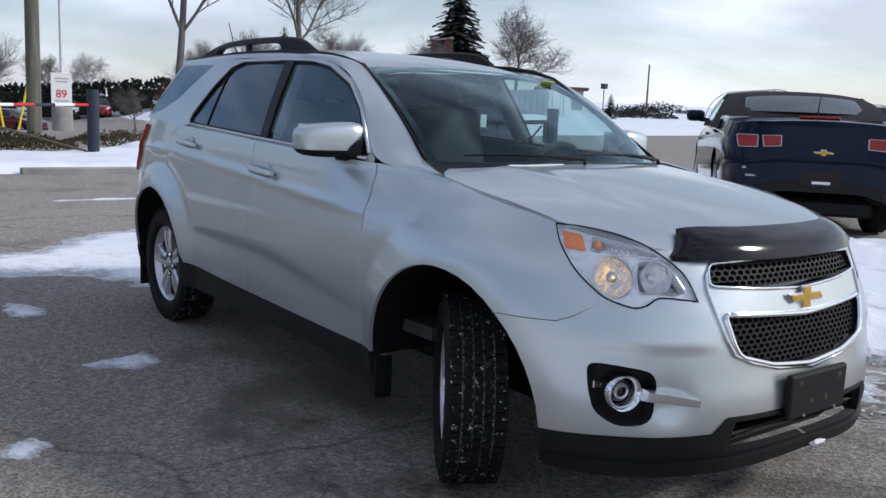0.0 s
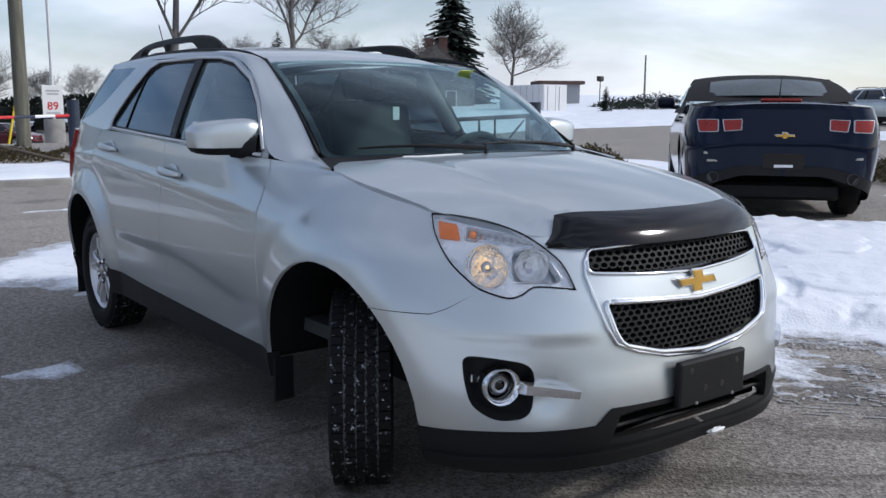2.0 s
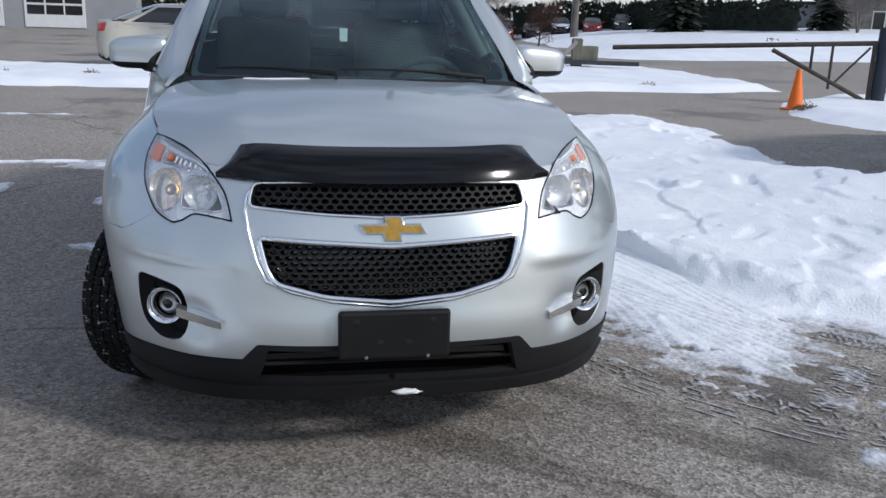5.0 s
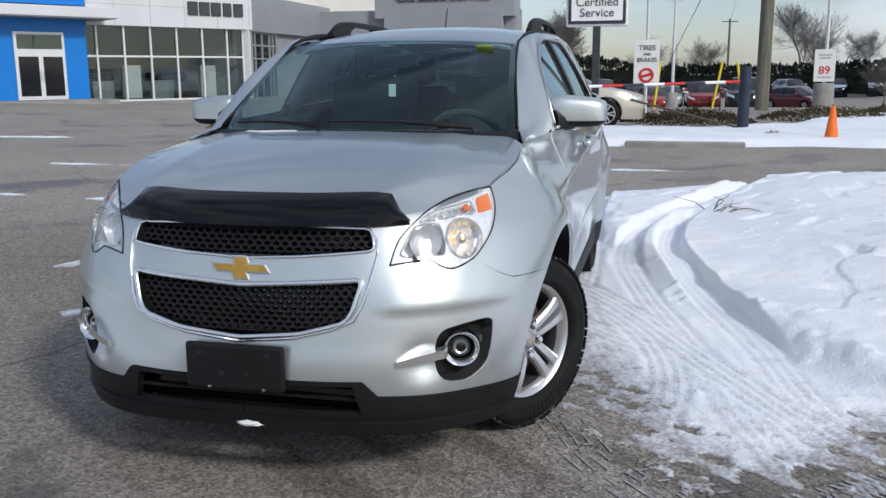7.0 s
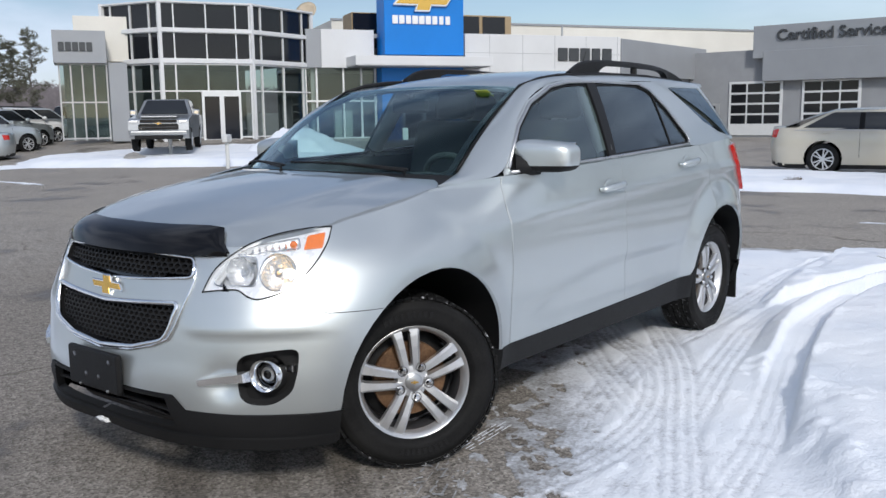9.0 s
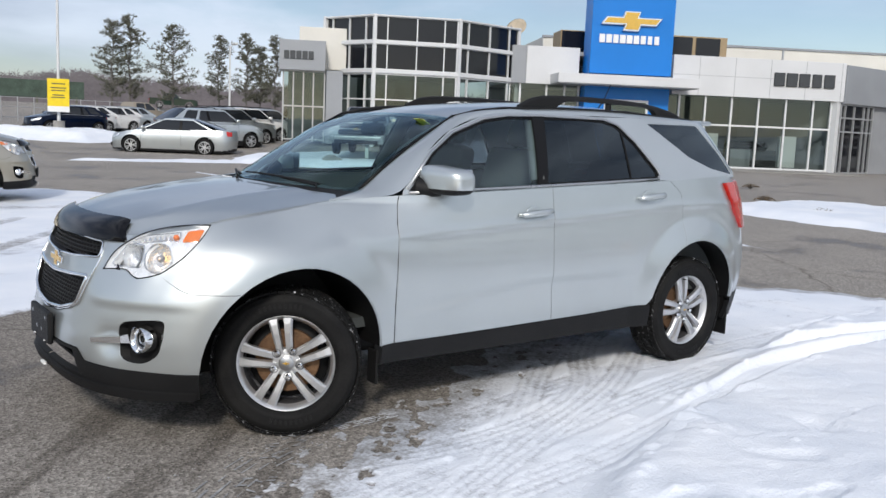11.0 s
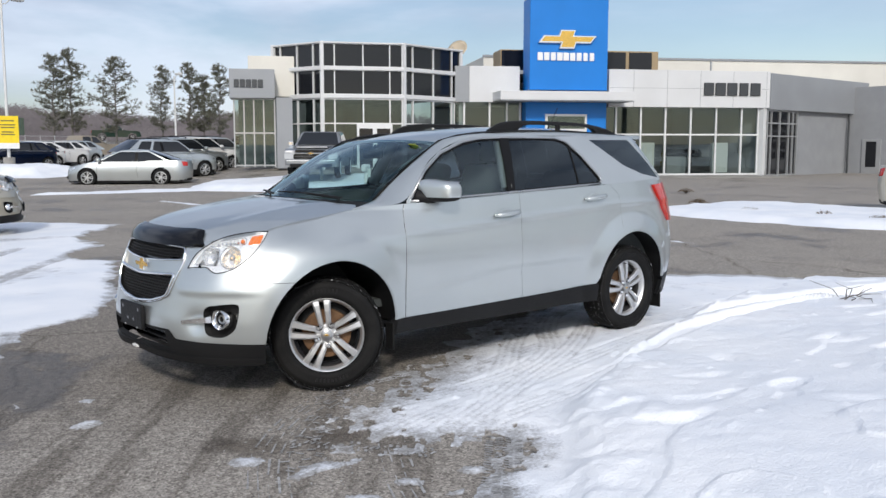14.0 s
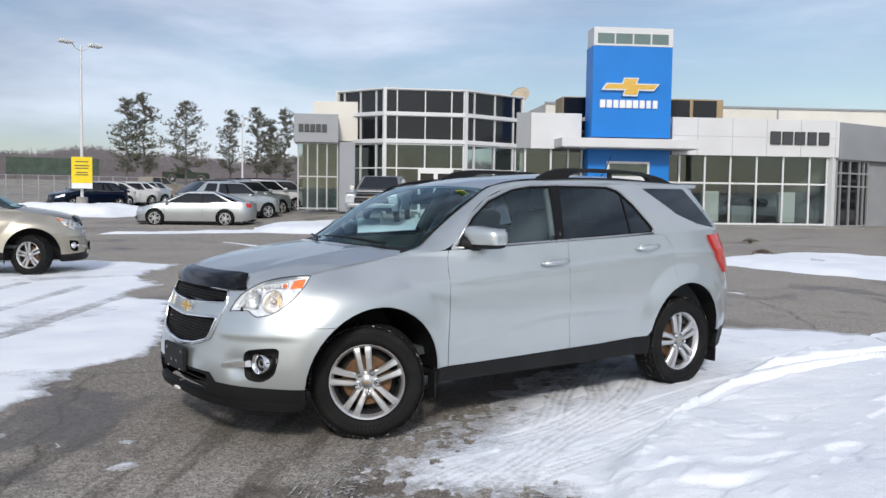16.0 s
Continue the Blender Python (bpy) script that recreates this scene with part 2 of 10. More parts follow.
def add_box(bm, c, s, bevel=0.0, m=None, seg=1):
    r = bmesh.ops.create_cube(bm, size=1)
    vs = r["verts"]
    bmesh.ops.scale(bm, vec=s, verts=vs)
    if bevel > 0:
        es = list({e for v in vs for e in v.link_edges})
        r = bmesh.ops.bevel(bm, geom=es, offset=min(bevel, min(s) * .45), segments=seg, affect="EDGES", profile=.5)
        vs = list({v for f in r["faces"] for v in f.verts} | {v for v in vs if v.is_valid})
    bmesh.ops.translate(bm, vec=c, verts=vs)
    if m is not None:
        bmesh.ops.transform(bm, matrix=m, verts=vs)
    return vs


def box(name, c, s, mat, parent, bevel=0.0, label="", m=None, seg=1):
    bm = bmesh.new()
    add_box(bm, c, s, bevel, m, seg)
    return part(name, bm, mat, parent, label)


def add_tube(bm, pts, rad, n=8, caps=True):
    """A round tube along points; rad is one radius or one for each point."""
    pts = [Vector(p) for p in pts]
    rads = rad if isinstance(rad, (list, tuple)) else [rad] * len(pts)
    rings = []
    side = None
    for i, p in enumerate(pts):
        d = (pts[min(i + 1, len(pts) - 1)] - pts[max(i - 1, 0)]).normalized()
        if side is None:
            side = d.orthogonal().normalized()
        side = (side - d * side.dot(d)).normalized()
        up = d.cross(side)
        rings.append([bm.verts.new(p + (side * math.cos(2 * math.pi * k / n) + up * math.sin(2 * math.pi * k / n)) * rads[i]) for k in range(n)])
    for a, b in zip(rings, rings[1:]):
        for k in range(n):
            bm.faces.new((a[k], a[(k + 1) % n], b[(k + 1) % n], b[k]))
    if caps and n > 2:
        bm.faces.new(rings[0][::-1])
        bm.faces.new(rings[-1])


def tube(name, pts, rad, mat, parent, n=8, label="", smooth=True):
    bm = bmesh.new()
    add_tube(bm, pts, rad, n)
    return part(name, bm, mat, parent, label, smooth, 50)


def add_lathe(bm, prof, n=32, axis="y", c=(0, 0, 0)):
    """Turns (radius, along) pairs round an axis."""
    rings = []
    for r, h in prof:
        ring = []
        for k in range(n):
            a = 2 * math.pi * k / n
            p = {"y": (r * math.cos(a), h, r * math.sin(a)), "z": (r * math.cos(a), r * math.sin(a), h), "x": (h, r * math.cos(a), r * math.sin(a))}[axis]
            ring.append(bm.verts.new((p[0] + c[0], p[1] + c[1], p[2] + c[2])))
        rings.append(ring)
    for a, b in zip(rings, rings[1:]):
        for k in range(n):
            bm.faces.new((a[k], a[(k + 1) % n], b[(k + 1) % n], b[k]))
    return rings


def lathe(name, prof, mat, parent, n=32, axis="y", label="", c=(0, 0, 0), sharp=40, caps=False):
    bm = bmesh.new()
    rings = add_lathe(bm, prof, n, axis, c)
    if caps:
        bm.faces.new(rings[0])
        bm.faces.new(rings[-1])
    return part(name, bm, mat, parent, label, True, sharp)


def prism(name, pts, depth, mat, parent, label="", m=None, bevel=0.0, both=False):
    """A flat outline in local x and z, thickened along y."""
    bm = bmesh.new()
    vs = [bm.verts.new((p[0], -depth / 2 if both else 0, p[1])) for p in pts]
    f = bm.faces.new(vs)
    r = bmesh.ops.extrude_face_region(bm, geom=[f])
    bmesh.ops.translate(bm, vec=(0, depth, 0), verts=[v for v in r["geom"] if isinstance(v, bmesh.types.BMVert)])
    if bevel > 0:
        bmesh.ops.bevel(bm, geom=list(bm.edges), offset=bevel, segments=1, affect="EDGES")
    if m is not None:
        bmesh.ops.transform(bm, matrix=m, verts=bm.verts)
    return part(name, bm, mat, parent, label)


def text_mesh(name, words, size, depth, mat, parent, m, label="", bold=0.0, align="CENTER"):
    cu = bpy.data.curves.new(name, "FONT")
    cu.body, cu.size, cu.extrude, cu.align_x, cu.align_y = words, size, depth, align, "CENTER"
    cu.offset = bold
    tmp = bpy.data.objects.new(name, cu)
    scene.collection.objects.link(tmp)
    me = bpy.data.meshes.new_from_object(tmp.evaluated_get(bpy.context.evaluated_depsgraph_get()))
    bpy.data.objects.remove(tmp)
    me.transform(m)
    me.materials.clear()
    return link_mesh(name, me, mat, parent, label)


# Panels cut from a curved surface: outlines live in the surface's own two coordinates.
def cut_half(poly, a, b, left):
    ax, ay, dx, dy = a[0], a[1], b[0] - a[0], b[1] - a[1]
    ss = [(dx * (p[1] - ay) - dy * (p[0] - ax)) * (1 if left else -1) for p in poly]
    res = []
    for i, p in enumerate(poly):
        q, s, t = poly[i - 1], ss[i], ss[i - 1]
        if (s >= 0) != (t >= 0):
            k = t / (t - s)
            res.append((q[0] + (p[0] - q[0]) * k, q[1] + (p[1] - q[1]) * k))
        if s >= 0:
            res.append(p)
    return res


def area2(poly):
    return sum(poly[i - 1][0] * p[1] - p[0] * poly[i - 1][1] for i, p in enumerate(poly)) / 2


def ccw(poly):
    return list(poly) if area2(poly) > 0 else list(poly)[::-1]


def dense(poly, step=.05, closed=True):
    res = []
    n = len(poly)
    for i in range(n if closed else n - 1):
        a, b = poly[i], poly[(i + 1) % n]
        k = max(1, int(math.hypot(b[0] - a[0], b[1] - a[1]) / step))
        res += [(a[0] + (b[0] - a[0]) * j / k, a[1] + (b[1] - a[1]) * j / k) for j in range(k)]
    return res if closed else res + [poly[-1]]


def rounded(poly, r=.03, k=4):
    """The outline with its corners rounded."""
    res = []
    n = len(poly)
    for i in range(n):
        p, a, b = (Vector(poly[j % n]) for j in (i, i - 1, i + 1))
        ra = min(r, (a - p).length * .45)
        rb = min(r, (b - p).length * .45)
        s, e = p + (a - p).normalized() * ra, p + (b - p).normalized() * rb
        for j in range(k + 1):
            t = j / k
            q = s * (1 - t) ** 2 + p * 2 * t * (1 - t) + e * t * t
            res.append((q.x, q.y))
    return res


def inset(poly, d):
    """The outline moved inwards by d (outwards where d is negative)."""
    poly = ccw(poly)
    n = len(poly)
    res = []
    for i in range(n):
        a, p, b = Vector(poly[i - 1]), Vector(poly[i]), Vector(poly[(i + 1) % n])
        e1, e2 = (p - a), (b - p)
        if e1.length < 1e-7 or e2.length < 1e-7:
            res.append(tuple(p))
            continue
        n1, n2 = Vector((-e1.y, e1.x)).normalized(), Vector((-e2.y, e2.x)).normalized()
        v = n1 + n2
        v = v / max(.35, v.dot(n1)) if v.length > 1e-4 else n1
        res.append((p.x + v.x * d, p.y + v.y * d))
    return res


def in_poly(p, poly):
    x, y = p
    return sum(1 for i, q in enumerate(poly) if (q[1] > y) != (poly[i - 1][1] > y) and x < (poly[i - 1][0] - q[0]) * (y - q[1]) / (poly[i - 1][1] - q[1]) + q[0]) % 2 == 1


def surface_normal(S, u, v, sign):
    e = 1e-3
    a, b, c, d = (Vector(S(*q)) for q in ((u + e, v), (u - e, v), (u, v + e), (u, v - e)))
    n = (a - b).cross(c - d)
    return (n.normalized() if n.length > 1e-12 else Vector((1, 0, 0))) * sign


def panel(name, S, sign, outer, holes, mat, parent, step=(.05, .05), off=0.0, mirror=False, flange=.014, label=""):
    """A piece of the surface S inside the outline, without the holes, its rims turned in."""
    outer = ccw(outer)
    us, vs2 = [p[0] for p in outer], [p[1] for p in outer]
    tris = []
    for h in holes:
        h = ccw(h)
        tri = tess([[Vector((p[0], p[1], 0)) for p in h]])
        tris += [ccw([h[i] for i in t]) for t in tri]
    nu = max(1, math.ceil((max(us) - min(us)) / step[0]))
    nv = max(1, math.ceil((max(vs2) - min(vs2)) / step[1]))
    index, pts, faces = {}, [], []

    def vert(p):
        key = (round(p[0], 5), round(p[1], 5))
        if key not in index:
            index[key] = len(pts)
            pts.append(p)
        return index[key]
    for i in range(nu):
        u0 = min(us) + (max(us) - min(us)) * i / nu
        u1 = min(us) + (max(us) - min(us)) * (i + 1) / nu
        col = cut_half(cut_half(outer, (u0, 0), (u0, 1), False), (u1, 0), (u1, 1), True)
        if len(col) < 3:
            continue
        for j in range(nv):
            v0 = min(vs2) + (max(vs2) - min(vs2)) * j / nv
            v1 = min(vs2) + (max(vs2) - min(vs2)) * (j + 1) / nv
            q = cut_half(cut_half(col, (0, v0), (1, v0), True), (0, v1), (1, v1), False)
            if len(q) < 3 or abs(area2(q)) < 1e-9:
                continue
            pieces = [q]
            for t in tris:
                if max(p[0] for p in t) < u0 or min(p[0] for p in t) > u1 or max(p[1] for p in t) < v0 or min(p[1] for p in t) > v1:
                    continue
                rest = []
                for q in pieces:
                    inner = q
                    for k in range(3):
                        o = cut_half(inner, t[k - 1], t[k], False)
                        if len(o) > 2 and abs(area2(o)) > 1e-10:
                            rest.append(o)
                        inner = cut_half(inner, t[k - 1], t[k], True)
                        if len(inner) < 3 or abs(area2(inner)) < 1e-10:
                            break
                pieces = rest
            for q in pieces:
                f = []
                for p in q:
                    k = vert(p)
                    if not f or (f[-1] != k and f[0] != k):
                        f.append(k)
                if len(f) > 2 and len(set(f)) == len(f):
                    faces.append(f)
    ns = [surface_normal(S, *p, sign) for p in pts]
    co = [Vector(S(*p)) + n * off for p, n in zip(pts, ns)]
    if sign < 0:
        faces = [f[::-1] for f in faces]
    if flange > 0:
        for loop_of in [outer] + list(holes):
            loop = dense(outer if loop_of is outer else ccw(loop_of)[::-1], min(step))
            rim, inner = [], []
            for p in loop:
                n = surface_normal(S, *p, sign)
                c = Vector(S(*p)) + n * off
                key = (round(p[0], 5), round(p[1], 5))
                if key in index:
                    rim.append(index[key])
                else:
                    rim.append(len(co))
                    co.append(c)
                    ns.append(n)
                inner.append(len(co))
                co.append(c - n * flange)
                ns.append(n)
            m2 = len(loop)
            others = [h for h in holes if loop_of is outer] if loop_of is outer else [h for h in holes if h is not loop_of]
            for k in range(m2):
                mid = ((loop[k][0] + loop[(k + 1) % m2][0]) / 2, (loop[k][1] + loop[(k + 1) % m2][1]) / 2)
                if (loop_of is not outer and not in_poly(mid, outer)) or any(in_poly(mid, h) for h in others):
                    continue          # no rim where another opening has taken the metal away
                if min(abs(loop[k][0]), abs(loop[(k + 1) % m2][0])) > 3.09:
                    continue          # the middle line of a mirrored pair stays open
                f = [rim[k], inner[k], inner[(k + 1) % m2], rim[(k + 1) % m2]]
                faces.append(f if sign > 0 else f[::-1])
    if mirror:
        co = [Vector((c.x, -c.y, c.z)) for c in co]
        ns = [Vector((n.x, -n.y, n.z)) for n in ns]
        faces = [f[::-1] for f in faces]
    # weld vertices that fall together, so that each sheet is one piece
    tree = KDTree(len(co))
    for k, c in enumerate(co):
        tree.insert(c, k)
    tree.balance()
    home = list(range(len(co)))
    for k, c in enumerate(co):
        if home[k] == k:
            for _, j, _ in tree.find_range(c, .0012):
                if j > k and home[j] == j:
                    home[j] = k
    kept = sorted({home[k] for f in faces for k in f})
    slot = {k: i for i, k in enumerate(kept)}
    welded = []
    for f in faces:
        g = []
        for k in f:
            k = slot[home[k]]
            if k not in g:
                g.append(k)
        if len(g) > 2:
            welded.append(g)
    co, ns, faces = [co[k] for k in kept], [ns[k] for k in kept], welded
    me = bpy.data.meshes.new(name)
    me.from_pydata([tuple(c) for c in co], [], faces)
    me.update()
    for p in me.polygons:
        p.use_smooth = True
    me.normals_split_custom_set_from_vertices([tuple(n) for n in ns])
    return link_mesh(name, me, mat, parent, label)


def ruled(name, A, B, mat, parent, n=24, k=5, bulge=0.0, mirror=False, label="", thick=0.0):
    """A strip between two curves of points, bowed outwards."""
    def samp(P, t):
        ls = [0]
        for a, b in zip(P, P[1:]):
            ls.append(ls[-1] + (Vector(b) - Vector(a)).length)
        f = [spline(*[(l / ls[-1], p[i]) for l, p in zip(ls, P)]) for i in range(3)]
        return Vector((f[0](t), f[1](t), f[2](t)))
    vs, fs = [], []
    for i in range(n + 1):
        a, b = samp(A, i / n), samp(B, i / n)
        mid = (a + b) / 2
        out = Vector((mid.x * .2, mid.y, mid.z * .6)).normalized()
        for j in range(k + 1):
            s = j / k
            p = a.lerp(b, s) + out * bulge * 4 * s * (1 - s)
            vs.append((p.x, -p.y if mirror else p.y, p.z))
    for i in range(n):
        for j in range(k):
            a = i * (k + 1) + j
            f = [a, a + 1, a + k + 2, a + k + 1]
            fs.append(f[::-1] if mirror else f)
    bm = bmesh.new()
    me = bpy.data.meshes.new(name)
    me.from_pydata(vs, [], fs)
    bm.from_mesh(me)
    bpy.data.meshes.remove(me)
    if thick > 0:
        bmesh.ops.recalc_face_normals(bm, faces=bm.faces)
        bmesh.ops.solidify(bm, geom=list(bm.faces), thickness=thick)
    return part(name, bm, mat, parent, label, True, 60)
# ---- shape of the sport-utility body: x forward, y to its left, metres ----
def clamp(t, a=0.0, b=1.0):
    return max(a, min(b, t))


def sstep(a, b, t):
    t = clamp((t - a) / (b - a))
    return t * t * (3 - 2 * t)


def spline(*pairs):
    """A smooth curve through (t, value) pairs in rising t."""
    ts, vs = [p[0] for p in pairs], [p[1] for p in pairs]
    n = len(ts)
    ms = []
    for i in range(n):
        a, b = max(i - 1, 0), min(i + 1, n - 1)
        ms.append((vs[b] - vs[a]) / (ts[b] - ts[a]))

    def at(t):
        if t <= ts[0]:
            return vs[0] + ms[0] * (t - ts[0])
        if t >= ts[-1]:
            return vs[-1] + ms[-1] * (t - ts[-1])
        i = 0
        while t > ts[i + 1]:
            i += 1
        h = ts[i + 1] - ts[i]
        s = (t - ts[i]) / h
        return ((2 * s ** 3 - 3 * s * s + 1) * vs[i] + (s ** 3 - 2 * s * s + s) * h * ms[i]
                + (3 * s * s - 2 * s ** 3) * vs[i + 1] + (s ** 3 - s * s) * h * ms[i + 1])
    return at


X_F, X_R = 1.2, -1.25
side_width = spline((.15, .85), (.3, .874), (.42, .884), (.52, .896), (.64, .906), (.76, .909), (.88, .902), (1.0, .888), (1.1, .872), (1.25, .842))
nose_x = spline((.15, 2.17), (.25, 2.225), (.35, 2.255), (.47, 2.262), (.57, 2.245), (.68, 2.225), (.78, 2.20), (.9, 2.16), (.97, 2.12), (1.05, 2.04), (1.1, 1.95))
nose_n = spline((.2, 2.9), (.7, 2.9), (.82, 2.65), (1.0, 2.4), (1.1, 2.3))
tail_x = spline((.2, -2.30), (.5, -2.40), (.7, -2.40), (.85, -2.36), (1.1, -2.29), (1.3, -2.18))
ARCH = ((1.395, .375, .445), (-1.41, .395, .435))


def flare(x, z):
    """Blisters round the wheel openings: a proud lip, a slope that faces the sky, a soft valley at its foot."""
    s = 0.0
    for cx, cz, r0, r1, h in ((1.47, .40, .415, .630, .038), (-1.41, .395, .42, .590, .033)):
        t = (math.hypot(x - cx, z - cz) - r0) / (r1 - r0)
        s += h * (1 - sstep(0, 1, t)) * sstep(.15, .42, z)
        s -= .0055 * math.exp(-((t - 1.0) / .20) ** 2) * sstep(.45, .8, z)
    return s


def side_y(x, z):
    y = side_width(z)
    y -= .135 * sstep(.5, 1.2, x) * clamp((z - .84) / .25) ** 2
    zc = .632 - .115 * sstep(-.15, 1.05, x)               # scalloped hollow along the lower doors
    y -= .0105 * sstep(1.05, .55, x) * sstep(-1.05, -.60, x) * math.exp(-((z - zc) / (.11 if z < zc else .036)) ** 2)
    y += .007 * math.exp(-((z - (.985 - .055 * x)) / .022) ** 2) * sstep(1.3, .6, x) * sstep(-2.2, -1.6, x)
    return y


def wrap(u, z):
    """The outer skin below the windows: u is x along the side, then turns round the nose and the tail."""
    if u > X_F:
        a = clamp((u - X_F) / 1.9, 0, 1) * math.pi / 2
        A, Y, n = nose_x(z) - X_F, side_y(X_F, z), nose_n(z)
        s, c = math.sin(a), math.cos(a)
        r = 1 / ((s / A) ** n + (max(c, 0) / Y) ** n) ** (1 / n)
        if z < .75:
            y0 = r * c
            r += .0065 * (sstep(.630, .664, z) - sstep(.664, .735, z)) * sstep(.40, .52, y0) * sstep(.84, .74, y0)
            r -= .026 * math.exp(-((y0 - .585) / .055) ** 2 - ((z - .485) / .055) ** 2)
        x, y = X_F + r * s, r * c
        return x, y + flare(x, z) * sstep(.35, .9, c), z
    if u < X_R:
        a = clamp((X_R - u) / 1.9, 0, 1) * math.pi / 2
        A, Y, n = X_R - tail_x(z), side_y(X_R, z), 3.0
        s, c = math.sin(a), math.cos(a)
        r = 1 / ((s / A) ** n + (max(c, 0) / Y) ** n) ** (1 / n)
        x, y = X_R - r * s, r * c
        return x, y + flare(x, z) * sstep(.35, .9, c), z
    return u, side_y(u, z) + flare(u, z), z


def u_of_y(y, z, rear=False):
    a, b = (X_R, X_R - 1.9) if rear else (X_F, X_F + 1.9)
    for _ in range(40):
        m = (a + b) / 2
        if wrap(m, z)[1] > y:
            a = m
        else:
            b = m
    return (a + b) / 2


def u_of_x(x, z):
    if X_R <= x <= X_F:
        return x
    a, b = (X_F, X_F + 1.9) if x > X_F else (X_R, X_R - 1.9)
    for _ in range(40):
        m = (a + b) / 2
        if abs(wrap(m, z)[0]) < abs(x):
            a = m
        else:
            b = m
    return (a + b) / 2


def belt_z(x):
    return 1.127 + .037 * (.844 - x)


def glass_side(x, z):
    """The leaning side of the cabin above the belt."""
    d = z - belt_z(x)
    return x, .852 - .03 * (x + .2) ** 2 - .42 * d - .25 * d * d, z


hood_mid = spline((.95, 1.185), (1.2, 1.158), (1.5, 1.122), (1.8, 1.068), (2.0, 1.015), (2.08, .985), (2.16, .945))


hood_edge_y = spline((1.6, .78), (1.7, .735), (1.8, .684), (1.853, .658), (1.944, .594), (2.021, .528), (2.07, .42), (2.11, .25))
hood_drop = spline((1.55, .0), (1.7, .011), (1.8, .0175), (1.944, .025), (2.021, .037), (2.1, .035))


def hood_top(x, y):
    w = abs(y) / .74
    drop = hood_drop(x) * sstep(-.17, .0, abs(y) - hood_edge_y(x)) if x > 1.55 else 0.0
    return x, y, hood_mid(x) - drop - .062 * w ** 2.2 + .006 * math.exp(-((abs(y) - .46) / .06) ** 2) * sstep(2.1, 1.7, x)


roof_mid = spline((-2.0, 1.565), (-1.75, 1.602), (-1.3, 1.635), (-.8, 1.648), (-.4, 1.638), (0, 1.606), (.2, 1.575), (.345, 1.540), (.45, 1.50))


def roof_top(x, y):
    return x, y, roof_mid(x) - .055 * (abs(y) / .6) ** 2.6


def screen(y, s):
    """The windscreen: s runs from its foot (0) to the roof (1)."""
    q = (abs(y) / .69) ** 2
    x0, z0 = 1.235 - .255 * q, 1.15 - .02 * q
    w = (abs(y) / .6) ** 2
    x1, z1 = .36 - .03 * w, 1.545 - .018 * w
    b = s * (1 - s)
    return x0 + (x1 - x0) * s + .03 * b, y, z0 + (z1 - z0) * s + .10 * b


# ---- the silver sport-utility car ----
def front_face(y, z):
    A, Y, n = nose_x(z) - X_F, side_y(X_F, z), nose_n(z)
    return X_F + A * max(0.0, 1 - (abs(y) / Y) ** n) ** (1 / n), y, z


def sill_z(x):
    return .408 + (.94 - x) * .019


def shoulder_z(x):
    return 1.127 - (x - .84) * .082 if x < 1.17 else 1.10 - (x - 1.17) * .162


def circle2(cx, cz, r, n=40):
    return [(cx + r * math.cos(2 * math.pi * k / n), cz + r * math.sin(2 * math.pi * k / n)) for k in range(n)]


def arch_hole(i, grow=0.0):
    """The wheel opening in the skin's own coordinates."""
    cx, cz, r = ARCH[i]
    return [(u_of_x(x, z), z) for x, z in circle2(cx, cz, r + grow, 44)]


